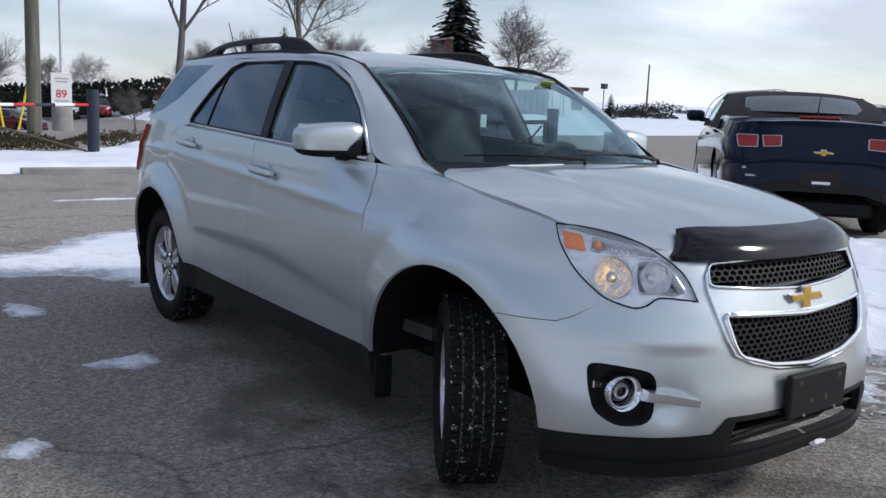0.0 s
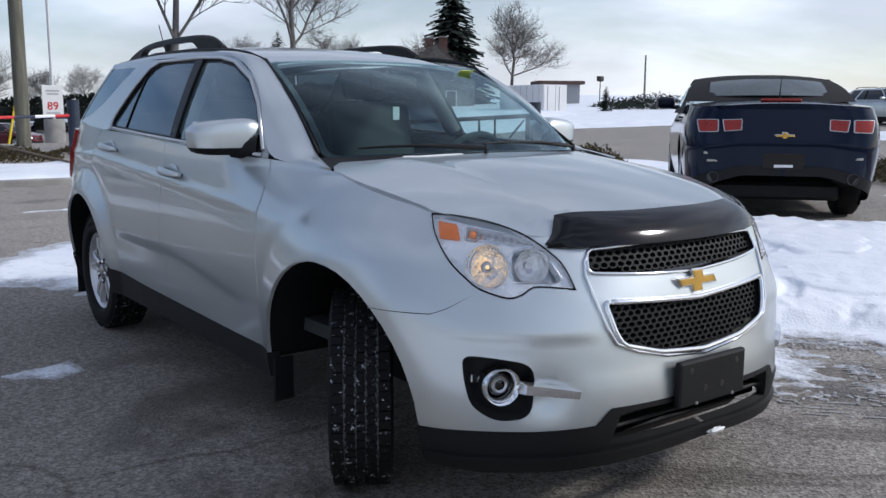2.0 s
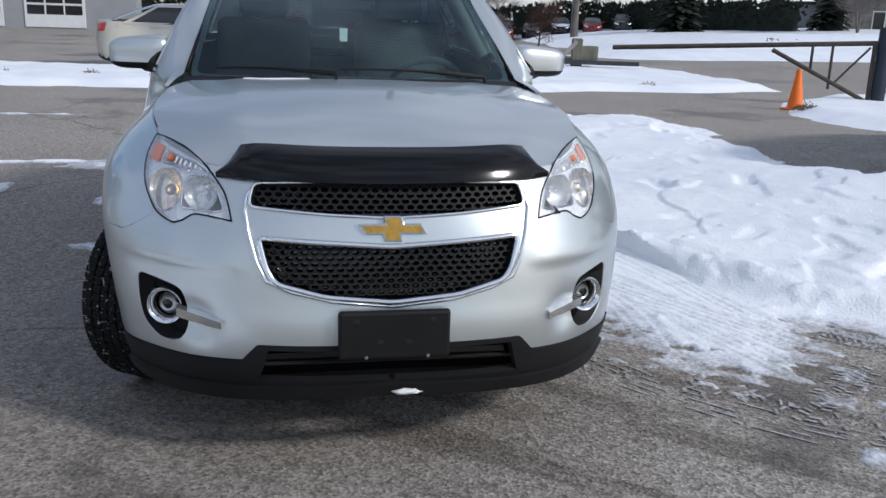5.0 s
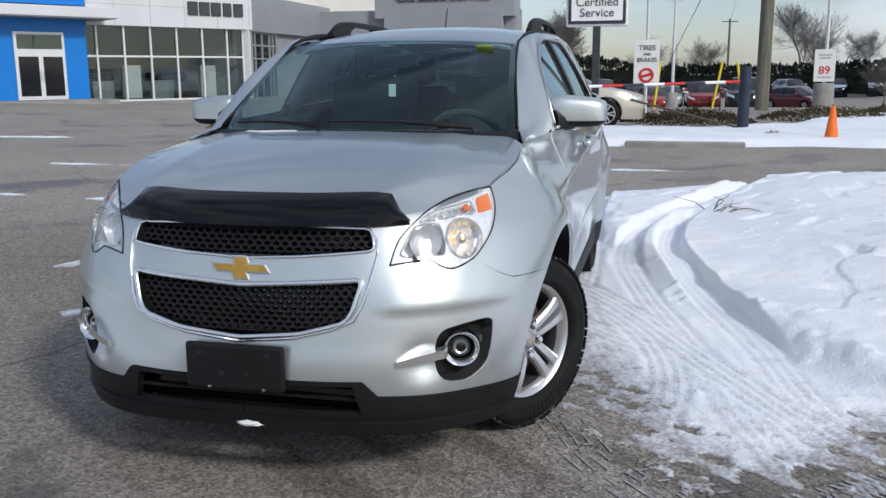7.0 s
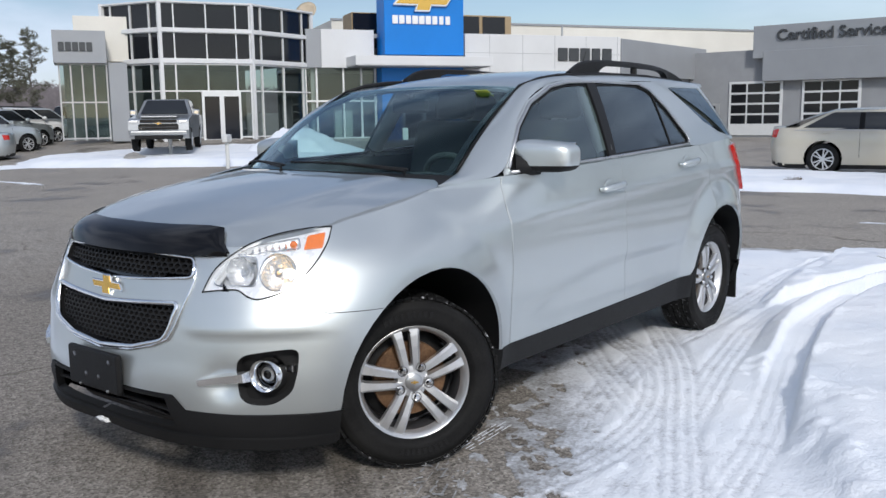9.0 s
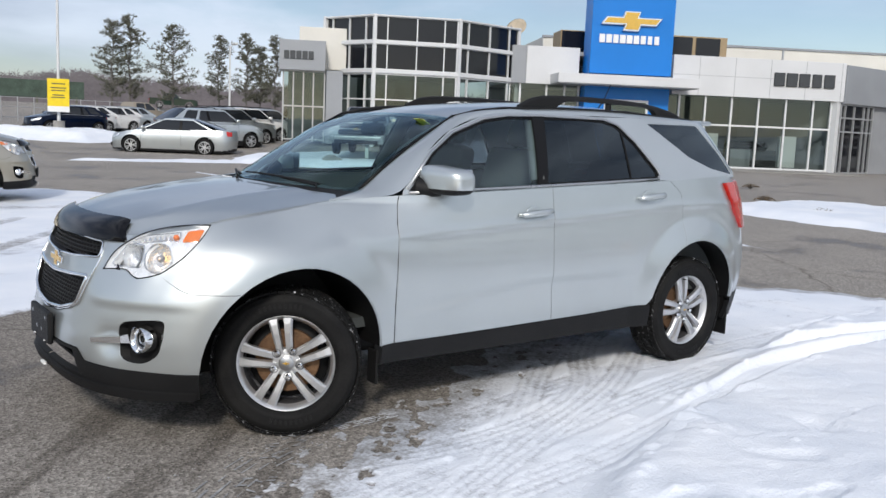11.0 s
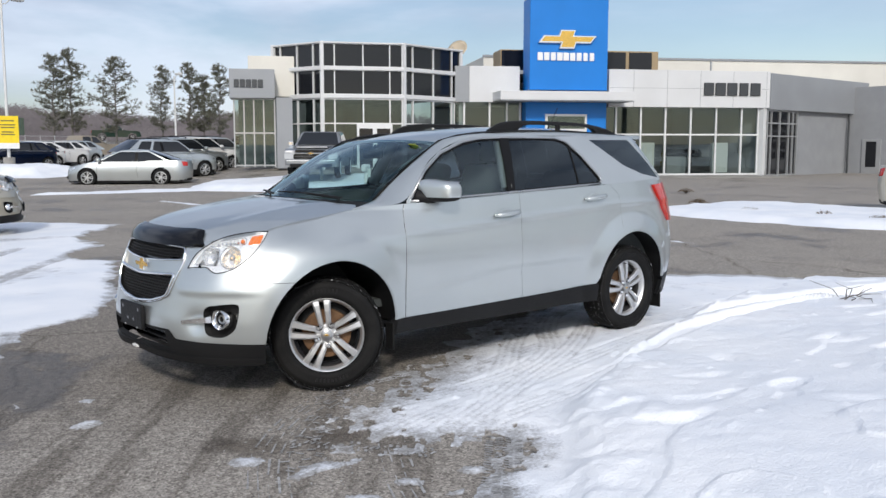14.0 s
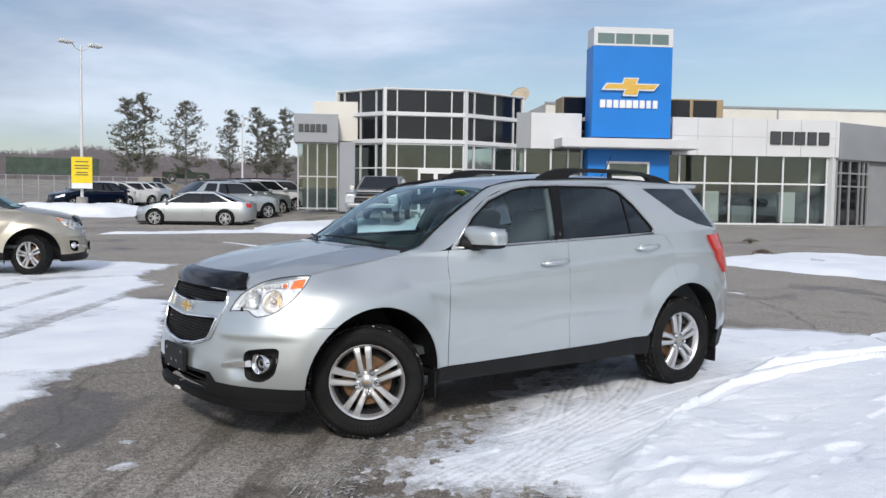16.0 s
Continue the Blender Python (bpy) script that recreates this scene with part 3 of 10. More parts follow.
def make_wheel(parent, c, steer, mirror, full=True):
    """Tyre with tread blocks, alloy rim with five pairs of spokes, nuts, cap and disc; the outside faces +y."""
    m = pose(*c, 0, 0, steer + (180 if mirror else 0)) @ Matrix.Diagonal((.946, .93, .946, 1))
    bm = bmesh.new()
    add_lathe(bm, [(.215, -.10), (.23, -.095), (.225, -.06), (.205, -.02), (.21, .045), (.225, .07), (.236, .082)], 40)
    wheel = part("wheel", bm, ALLOY_DARK, parent, "grey alloy barrel", True, 40)
    wheel.matrix_local = m
    prof = [(.238, -.088), (.247, -.102), (.28, -.113), (.315, -.112), (.338, -.104), (.350, -.092)]
    for y in (-.055, -.018, .018, .055):
        prof += [(.352, y - .007), (.344, y - .005), (.344, y + .005), (.352, y + .007)]
    prof += [(.350, .092), (.338, .104), (.325, .1105), (.322, .1125), (.312, .114), (.300, .1125), (.28, .114), (.262, .1135), (.258, .111), (.247, .103), (.238, .088)]
    lathe("tyre", prof, RUBBER, wheel, 64, "y", "black all-season tyre with snow in its grooves", sharp=50)
    lathe("tread_base", [(.3462, -.098), (.3468, -.05), (.3468, .05), (.3462, .098)], SNOWY_GROOVE, wheel, 64, "y", "snow-dusted tread grooves")
    bm = bmesh.new()
    rnd = random.Random(5)
    n = 68
    for k in range(n):
        for r, (y0, y1) in enumerate(((-.102, -.061), (-.054, -.022), (-.0145, .0145), (.022, .054), (.061, .102))):
            a = 2 * math.pi * (k + .5 * (r % 2) + rnd.uniform(-.08, .08)) / n
            add_box(bm, (0, (y0 + y1) / 2, .356), (.0285, y1 - y0, .011), 0, Matrix.Rotation(a, 4, "Y") @ Matrix.Rotation((.22 if r == 1 else -.22) if r in (1, 3) else .05, 4, "Z"))
    part("tread", bm, TREAD, wheel)
    # rim lip and spokes
    lathe("rim_lip", [(.212, .050), (.220, .070), (.231, .086), (.237, .090), (.242, .087), (.238, .07), (.225, .04)], ALLOY, wheel, 64)
    for k in range(5):
        for s in (-1, 1):
            bm = bmesh.new()
            pts = []
            for r, off, w, y in ((.046, .022, .034, .070), (.09, .0245, .036, .078), (.15, .030, .040, .083), (.195, .0345, .044, .081), (.224, .038, .052, .076)):
                for dx, dy in ((-w / 2, -.026), (-w / 2 + .004, 0), (w / 2 - .010, .001), (w / 2, -.008), (w / 2, -.030)):
                    pts.append(bm.verts.new((s * (off + dx), y + dy, r)))
            for i in range(4):
                for j in range(5):
                    bm.faces.new((pts[5 * i + j], pts[5 * i + (j + 1) % 5], pts[5 * i + 5 + (j + 1) % 5], pts[5 * i + 5 + j]))
            bm.faces.new(pts[:5])
            bm.faces.new(pts[20:])
            bmesh.ops.transform(bm, matrix=Matrix.Rotation(2 * math.pi * k / 5 + .15, 4, "Y"), verts=bm.verts)
            part("spoke", bm, ALLOY, wheel)
    lathe("hub", [(.0, .068), (.045, .068), (.066, .064), (.074, .05), (.07, .02)], ALLOY, wheel, 30)
    cap = lathe("centre_cap", [(.0, .086), (.030, .086), (.036, .082), (.037, .06)], SATIN, wheel, 24)
    o = bowtie_outline(.036, .014)
    prism("cap_emblem", o, .002, GOLD_BADGE, cap, "", Matrix.Translation((0, .0855, 0)))
    for k in range(5):
        a = 2 * math.pi * (k + .5) / 5 + .15
        lathe("nut_well", [(.0215, .0775), (.0195, .0765), (.017, .068)], ALLOY_DARK, wheel, 14, "y", "", (.067 * math.sin(a), 0, .067 * math.cos(a)))
        lathe("wheel_nut", [(0, .089), (.009, .089), (.0145, .083), (.0145, .06)], CHROME, wheel, 8, "y", "", (.067 * math.sin(a), 0, .067 * math.cos(a)))
    bm = bmesh.new()
    for j in (-4.5, -3.5, -2.5, -1.5, -.5, .5, 1.5, 2.5, 3.5):
        for turn in (.15, .15 + math.pi):
            add_box(bm, (0, .1142, .290), (.013, .003, .024), .0, Matrix.Rotation(turn + j * .085, 4, "Y"))
    tagged(part("sidewall_mark", bm, TRIM, wheel), "raised bars in place of lettering", kind="stuff")
    lathe("valve", [(0, .094), (.004, .094), (.004, .07)], TRIM, wheel, 6, "y", "", (.02, 0, .212))
    lathe("brake_disc", [(.06, .015), (.155, .015), (.158, .012), (.158, -.008), (.06, -.008)], DISC, wheel, 40, "y", "rust-brown brake disc")
    lathe("backing_plate", [(.0, -.03), (.17, -.03), (.20, -.045)], TRIM, wheel, 30)
    return wheel


def bowtie_outline(w, h):
    """A cross-shaped badge with slanted ends, in x and z."""
    a, b = w / 2, h / 2
    return [(-a, -.42 * b), (-.23 * a, -.42 * b), (-.30 * a, -b), (.24 * a, -b), (.30 * a, -.42 * b), (.80 * a, -.42 * b), (a, .42 * b), (.23 * a, .42 * b), (.30 * a, b), (-.24 * a, b), (-.30 * a, .42 * b), (-.80 * a, .42 * b)]


def badge(parent, m, w, h, deep=.012, name="badge"):
    o = bowtie_outline(w, h)
    rim = prism(name, o, deep, CHROME, parent, "chrome-rimmed golden emblem", m, deep * .25)
    ins = inset(o, h * .085)
    prism("badge_fill", ins, deep * .35, GOLD_BADGE, rim, "", m @ Matrix.Translation((0, deep * .9, 0)))
    return rim


def honeycomb(name, outline, pitch_y, pitch_z, mat, parent, back):
    """A net of flattened six-sided cells inside an outline in y and z, laid into the nose."""
    bm = bmesh.new()
    ys, zs = [p[0] for p in outline], [p[1] for p in outline]
    o = ccw(outline)

    def inside(y, z):
        return sum(1 for i, p in enumerate(o) if (p[1] > z) != (o[i - 1][1] > z) and y < (o[i - 1][0] - p[0]) * (z - p[1]) / (o[i - 1][1] - p[1]) + p[0]) % 2 == 1
    rows = int((max(zs) - min(zs)) / pitch_z) + 2
    cols = int((max(ys) - min(ys)) / pitch_y) + 2
    for r in range(rows):
        for c in range(cols):
            y = min(ys) + (c + .5 * (r % 2)) * pitch_y
            z = min(zs) + r * pitch_z
            if not inside(y, z):
                continue
            ring = []
            for k in range(6):
                a = math.pi / 3 * k
                q = []
                for f, d in ((1.0, back), (.66, back), (.62, back - .018)):
                    yy, zz = y + math.cos(a) * pitch_y * .64 * f, z + math.sin(a) * pitch_z * .72 * f
                    x = front_face(yy, zz)[0]
                    q.append(bm.verts.new((x + d, yy, zz)))
                ring.append(q)
            for k in range(6):
                a, b = ring[k], ring[(k + 1) % 6]
                bm.faces.new((a[0], b[0], b[1], a[1]))
                bm.faces.new((a[1], b[1], b[2], a[2]))
    return part(name, bm, mat, parent)


def frame_strip(name, S, sign, outline, width, off, mat, parent, mirror=False, label="", step=(.03, .03), thick=.012, hole=None):
    return panel(name, S, sign, outline, [hole or inset(outline, width)], mat, parent, step, off, mirror, thick, label)


LAMP_KEYS = [(2.54, .790), (2.47, .797), (2.39, .800), (2.345, .779), (2.295, .770), (2.20, .792), (2.14, .826), (2.085, .866), (2.04, .910), (2.003, .955), (1.978, 1.003),
             (2.07, 1.002), (2.19, .992), (2.29, .974), (2.385, .942), (2.49, .875)]


def lamp_run(i, j, n=5):
    """The lamp's outline from key i to key j as a smooth curve, sharp at the tip and at the upper outer corner."""
    res, m = [], len(LAMP_KEYS)
    for k in range(i, j):
        p0, p1, p2, p3 = (Vector(LAMP_KEYS[q % m]) for q in (k - 1, k, k + 1, k + 2))
        if k % m in (0, 10):
            p0 = p1
        if (k + 1) % m in (0, 10):
            p3 = p2
        for s in range(n):
            t = s / n
            v = .5 * (2 * p1 + (p2 - p0) * t + (2 * p0 - 5 * p1 + 4 * p2 - p3) * t * t + (3 * p1 - p0 - 3 * p2 + p3) * t ** 3)
            res.append((v.x, v.y))
    return res + [LAMP_KEYS[j % m]]


def build_suv(paint):
    car = thing("sport_utility_car", "silver mid-size sport-utility car with a black bug deflector", "car")
    W, Gs = wrap, glass_side
    lamp = lamp_run(0, 16)[:-1]
    a0, a1 = arch_hole(0), arch_hole(1)
    g = .0028
    bump_out = [(u_of_x(1.80, .373), .366), (u_of_y(.80, .37), .370), (u_of_y(.6, .38), .380), (u_of_y(.445, .391), .390), (u_of_y(.40, .44), .440), (3.1, .440), (3.1, .940), (u_of_y(.3, .94), .940)] + \
        lamp_run(14, 21) + [(u_of_x(1.91, .737), .735), (u_of_x(1.874, .717), .717), (u_of_x(1.75, .714), .714), (u_of_x(1.62, .712), .712), (u_of_x(1.62, .5), .5)]
    up_grille = [(-.404, .904), (-.418, .862), (-.416, .838), (-.2, .822), (0, .812), (.2, .822), (.416, .838), (.418, .862), (.404, .904), (.2, .914), (0, .914), (-.2, .914)]
    lo_grille = [(-.394, .753), (-.37, .66), (-.345, .622), (-.2, .585), (0, .567), (.2, .585), (.345, .622), (.37, .66), (.394, .753), (.2, .742), (0, .730), (-.2, .742)]
    fog_c = (.684, .512)
    fog_hole = rounded([(.768, .606), (.70, .600), (.622, .586), (.604, .52), (.606, .46), (.635, .415), (.70, .405), (.752, .45), (.766, .52)], .028)
    half = lambda o: [(u_of_y(max(p[0], 0), p[1]) if p[0] > 0 else 3.13, p[1]) for p in o if p[0] >= -1e-9]
    fender_out = [(u_of_x(1.62, .6), .60), (u_of_x(1.62, .712), .712 + g), (u_of_x(1.75, .714), .714 + g), (u_of_x(1.874, .717), .717 + g), (u_of_x(1.91, .737), .735 + g)] + lamp_run(5, 10) + \
        [(u_of_x(x, shoulder_z(x)), shoulder_z(x)) for x in (1.66, 1.5, 1.33, 1.2)] + [(1.1, shoulder_z(1.1)), (.95, shoulder_z(.95)), (.822, 1.127), (.860, 1.0), (.880, .82), (.882, .6), (.872, sill_z(.87)), (1.2, sill_z(1.2))]
    door_f = [(.816, 1.127), (.4, belt_z(.4)), (-.162, belt_z(-.16)), (-.156, .95), (-.153, .8), (-.162, .6), (-.180, sill_z(-.18)), (.3, sill_z(.3)), (.863, sill_z(.866)), (.873, .6), (.871, .82), (.851, 1.0)]
    door_r = [(-.168, belt_z(-.168)), (-.7, belt_z(-.7)), (-1.16, belt_z(-1.16)), (-1.262, 1.12), (-1.27, .95), (-1.262, .78), (-.94, sill_z(-.94)), (-.186, sill_z(-.186)), (-.168, .6), (-.159, .8), (-.162, .95)]
    tail = [(u_of_x(-1.73, 1.175), 1.185), (u_of_x(-1.79, 1.10), 1.085), (u_of_x(-1.86, 1.0), .985), (u_of_x(-1.97, .9), .875), (u_of_x(-2.13, .9), .875), (-2.62, .90), (-2.62, 1.02), (u_of_x(-2.1, 1.19), 1.19)]
    quarter = [(-1.167, belt_z(-1.16)), (-1.268, 1.12), (-1.276, .95), (-1.268, .78), (-1.1, .5), (u_of_x(-1.78, .42), .42), (u_of_x(-2.1, .42), .44), (-3.15, .46), (-3.15, 1.235), (u_of_x(-1.9, 1.235), 1.235), (-1.5, belt_z(-1.5))]
    for mir in (False, True):
        w = .035
        panel("front_bumper", W, -1, bump_out, [a0, half(up_grille), half(lo_grille), [(u_of_y(p[0], p[1]), p[1]) for p in fog_hole]], paint, car, (.03, .03), 0, mir)
        panel("front_fender", W, -1, fender_out, [a0], paint, car, (.022, .022), 0, mir)
        fd = panel("front_door", W, -1, door_f, [], paint, car, (.035, .02), 0, mir)
        rd = panel("rear_door", W, -1, door_r, [a1], paint, car, (.03, .02), 0, mir)
        panel("quarter_panel", W, -1, quarter, [a1, tail], paint, car, (.025, .025), 0, mir)
        # dark strips added deep in the panel gaps, standing for their shade
        X2 = u_of_x
        for run in ([(.819, 1.122), (.8555, 1.0), (.8755, .82), (.8775, .6), (.8675, .415)], [(-.165, 1.158), (-.159, .95), (-.156, .8), (-.165, .6), (-.183, .432)], [(-1.164, 1.195), (-1.265, 1.12), (-1.273, .95), (-1.265, .80)],
                    [(X2(1.69, .714), .7145), (X2(1.75, .715), .7155), (X2(1.874, .7185), .7185), (X2(1.91, .7365), .7365), lamp_run(5, 6)[0]], [(X2(x, shoulder_z(x)), shoulder_z(x) + .002) for x in (.9, 1.05, 1.2, 1.33, 1.5, 1.66)]):
            fu, fz = spline(*[(i, q[0]) for i, q in enumerate(run)]), spline(*[(i, q[1]) for i, q in enumerate(run)])
            pts = [W(fu(t), fz(t)) for t in [(len(run) - 1) * i / 24 for i in range(25)]]
            bm = bmesh.new()
            add_tube(bm, [(p[0] - (.003 if p[0] > 1.3 else 0), (-1 if mir else 1) * (p[1] - .0082), p[2] - (.009 if run[0][0] == .9 else 0)) for p in pts], .0056, 6)
            part("gap_gasket", bm, SEAL, car, "", True)
        panel("tail_lamp", W, -1, rounded(inset(tail, .003), .02), [], RED_LENS, car, (.03, .03), .022, mir, .04, "red tail lamp lens")
        # black lower cladding and nose valance
        val = [(u_of_x(1.80, .3), .25), (u_of_x(1.80, .36), .363), (u_of_y(.80, .37), .366), (u_of_y(.6, .38), .376), (u_of_y(.45, .391), .386), (u_of_y(.405, .436), .436), (3.1, .436), (3.1, .282), (u_of_y(.4, .27), .266), (u_of_y(.7, .25), .246)]
        duct = [(u_of_y(.37, .42), .425), (u_of_y(.385, .39), .37), (u_of_y(.40, .33), .325), (3.13, .325), (3.13, .425)]
        panel("lower_valance", W, -1, val, [a0, duct], TRIM, car, (.04, .04), .006, mir, .03, "black plastic lower valance")
        lip = [(u_of_x(1.84, .27), .252), (u_of_x(1.84, .28), .286), (u_of_y(.7, .28), .290), (u_of_y(.4, .30), .304), (3.1, .317), (3.1, .280), (u_of_y(.4, .27), .265), (u_of_y(.7, .25), .248)]
        panel("valance_lip", W, -1, lip, [], TRIM, car, (.04, .02), .020, mir, .02)
        clad = [(.98, sill_z(.98) + .004), (.3, sill_z(.3) - .004), (-.3, sill_z(-.3) - .004), (-.97, sill_z(-.97) + .01), (-.99, .318), (0, .318), (.98, .318)]
        panel("sill_cladding", W, -1, clad, [a0, a1], TRIM, car, (.06, .03), .004, mir, .05, "black plastic sill cladding")
        panel("rear_valance", W, -1, [(u_of_x(-1.8, .3), .27), (u_of_x(-1.79, .4), .415), (u_of_x(-2.1, .42), .435), (-3.15, .455), (-3.15, .27)], [a1], TRIM, car, (.06, .04), .004, mir, .03)
        for i in (0, 1):
            cx, cz, r = ARCH[i]
            bm = bmesh.new()
            sgn = -1 if mir else 1
            rows = []
            for k in range(25):
                a = radians(3 + 174 * k / 24)
                x, z = cx + r * math.cos(a), cz + r * math.sin(a)
                y = W(u_of_x(x, z), z)[1]
                x2, z2 = cx + (r + .02) * math.cos(a), cz + (r + .02) * math.sin(a)
                rows.append([bm.verts.new((x, sgn * (y - .004), z)), bm.verts.new((x, sgn * (y - .05), z)), bm.verts.new((x2, sgn * .56, z2)), bm.verts.new((x2, sgn * .50, z2 - .0))])
            for p, q in zip(rows, rows[1:]):
                for j in range(3):
                    bm.faces.new((p[j], p[j + 1], q[j + 1], q[j]))
            liner = part("wheel_arch_liner", bm, TRIM, car, "", True, 60)
            bm = bmesh.new()
            inner = [bm.verts.new((cx + (r + .02) * math.cos(a), sgn * .44, cz + (r + .02) * math.sin(a))) for a in [math.pi * q / 20 for q in range(21)]] + [bm.verts.new((cx - r - .02, sgn * .44, .27)), bm.verts.new((cx + r + .02, sgn * .44, .27))]
            bm.faces.new(inner)
            outer = [bm.verts.new((v.co.x, sgn * .51, v.co.z)) for v in inner[:21]]
            for q in range(20):
                bm.faces.new((inner[q], inner[q + 1], outer[q + 1], outer[q]))
            part("liner_back", bm, TRIM, liner)
        # mud flap, door handles
        s = -1 if mir else 1
        box("mud_flap", (.965, s * .845, .30), (.012, .085, .17), TRIM, car, .01)
        box("mud_flap", (-1.86, s * .76, .29), (.012, .18, .26), TRIM, car, .01)
        for d, hx, hz in ((fd, -.02, 1.03), (rd, -.968, 1.107)):
            y = W(hx, hz)[1]
            bm = bmesh.new()
            bmesh.ops.create_uvsphere(bm, u_segments=16, v_segments=10, radius=1)
            bmesh.ops.scale(bm, vec=(.058, .006, .038), verts=bm.verts)
            bmesh.ops.translate(bm, vec=(hx + .012, s * (y + .001), hz + .002), verts=bm.verts)
            cup = part("handle_cup", bm, paint, d, "", True)
            pts = [(hx + .118, y + .006, hz - .008), (hx + .10, y + .028, hz - .006), (hx + .03, y + .040, hz), (hx - .05, y + .038, hz + .006), (hx - .10, y + .024, hz + .010), (hx - .118, y + .004, hz + .011)]
            bm = bmesh.new()
            add_tube(bm, [(p[0], s * p[1], p[2]) for p in pts], [.010, .016, .0185, .0185, .016, .010], 10)
            part("door_handle", bm, paint, d, "", True)
        # cabin side: one frame round the openings, with panes
        fw = [(.735, 1.160), (.576, 1.325), (.415, 1.430), (.186, 1.508), (.023, 1.533), (-.180, 1.540), (-.088, 1.180), (.3, 1.166)]
        rw = [(-.232, 1.540), (-.528, 1.546), (-.735, 1.540), (-.835, 1.517), (-.946, 1.423), (-1.035, 1.312), (-1.078, 1.262), (-1.088, 1.243), (-1.080, 1.228), (-1.055, 1.222), (-.6, 1.205), (-.117, 1.186)]
        qw = [(-1.138, 1.546), (-1.668, 1.550), (-1.828, 1.36), (-1.912, 1.236), (-1.68, 1.272), (-1.462, 1.345)]
        outer = [(.795, 1.150), (.60, 1.345), (.43, 1.455), (.20, 1.535), (.02, 1.560), (-.3, 1.570), (-.75, 1.568), (-1.0, 1.575), (-1.7, 1.570), (-1.93, 1.222), (-1.6, belt_z(-1.6) - .012), (-1.19, belt_z(-1.19) - .012), (-1.15, belt_z(-1.15) + .002), (-.16, belt_z(-.16) + .002), (.4, belt_z(.4) + .002), (.8, 1.132)]
        fw_r, rw_r, qw_r = rounded(fw, .025), rounded(rw, .03), rounded(qw, .02)
        side = panel("cabin_frame", Gs, -1, outer, [inset(fw_r, -.014), inset(rw_r, -.014), qw_r], paint, car, (.04, .04), 0, mir)
        for o in (fw_r, rw_r):
            frame_strip("window_seal", Gs, -1, inset(o, -.014), 0, -.004, SEAL, side, mir, "", hole=inset(o, .002))
        bp = [(-.164, 1.550), (-.250, 1.550), (-.136, 1.172), (-.066, 1.166)]
        panel("pillar_cover", Gs, -1, bp, [], SEAL, side, (.04, .04), .006, mir, .014, "gloss black pillar cover")
        fg = panel("front_side_window", Gs, -1, inset(fw_r, .004), [], SIDE_GLASS, car, (.06, .06), -.008, mir, 0, "clear side window")
        rg = panel("rear_side_window", Gs, -1, inset(rw_r, .004), [], PRIVACY_GLASS, car, (.06, .06), -.008, mir, 0, "dark privacy glass")
        panel("quarter_window", Gs, -1, inset(qw_r, .002), [], PRIVACY_GLASS, car, (.06, .06), -.004, mir, 0, "dark privacy glass")
        panel("window_divider", Gs, -1, [(-.866, 1.50), (-.876, 1.50), (-.842, 1.218), (-.832, 1.218)], [], SEAL, side, (.05, .05), -.002, mir, .01)
        # bright belt moulding
        pts = [Gs(x, belt_z(x) + .012) for x in (.77, .5, .2, -.16, -.5, -.9, -1.085)]
        bm = bmesh.new()
        add_tube(bm, [(p[0], s * (p[1] + .006), p[2]) for p in pts], .008, 6)
        part("belt_moulding", bm, SATIN, side, "", True)
        pts = [Gs(x, z) for x, z in ((.77, 1.162), (.59, 1.338), (.425, 1.443), (.193, 1.522), (.02, 1.547), (-.25, 1.556), (-.74, 1.556), (-.85, 1.528), (-.965, 1.425), (-1.052, 1.315), (-1.088, 1.270), (-1.104, 1.245), (-1.098, 1.226), (-1.080, 1.219))]
        bm = bmesh.new()
        add_tube(bm, [(p[0], s * (p[1] + .004), p[2]) for p in pts], .008, 6)
        part("window_moulding", bm, SATIN, side, "", True)
        # windscreen pillar, roof side, ditch strip
        A = [wrap(u_of_x(1.17, 1.10), 1.10), wrap(1.0, shoulder_z(1.0)), (.83, .806, 1.140), Gs(.70, 1.24), Gs(.60, 1.345), Gs(.43, 1.455), Gs(.20, 1.535), Gs(.02, 1.560), Gs(-.15, 1.566)]
        B = [(1.165, .735, 1.103), (1.06, .712, 1.128), (.965, .686, 1.150), (.80, .655, 1.258), (.66, .628, 1.345), (.50, .602, 1.438), (.335, .588, 1.528), (.18, .592, 1.562), (.0, .598, 1.580)]
        ruled("windscreen_pillar", A, B, paint, car, 40, 4, .012, mir)
        bm = bmesh.new()
        add_tube(bm, [(p[0] + .004, s * (p[1] - .006), p[2] + .002) for p in B[2:7]], .007, 8)
        part("windscreen_seal", bm, SEAL, car, "", True)
        A = [Gs(-.15, 1.566), Gs(-.5, 1.569), Gs(-1.0, 1.575), Gs(-1.7, 1.570)]
        B = [(.0, .598, 1.580), (-.45, .600, 1.600), (-1.0, .596, 1.602), (-1.7, .570, 1.578)]
        ruled("roof_side", A, B, paint, car, 30, 4, .008, mir)
        ditch = [(.335, .584, 1.534), (.18, .588, 1.566), (0, .590, 1.586), (-.45, .590, 1.606), (-1.0, .586, 1.608), (-1.7, .562, 1.584)]
        bm = bmesh.new()
        add_tube(bm, [(p[0], s * p[1], p[2] - .004) for p in ditch], [.006, .011, .013, .013, .013, .010], 6)
        part("roof_ditch_strip", bm, TRIM, car, "", True)
        # roof rail
        top = spline((-1.64, 1.590), (-1.50, 1.632), (-1.25, 1.668), (-.95, 1.682), (-.60, 1.684), (-.36, 1.676), (-.24, 1.656), (-.14, 1.612))
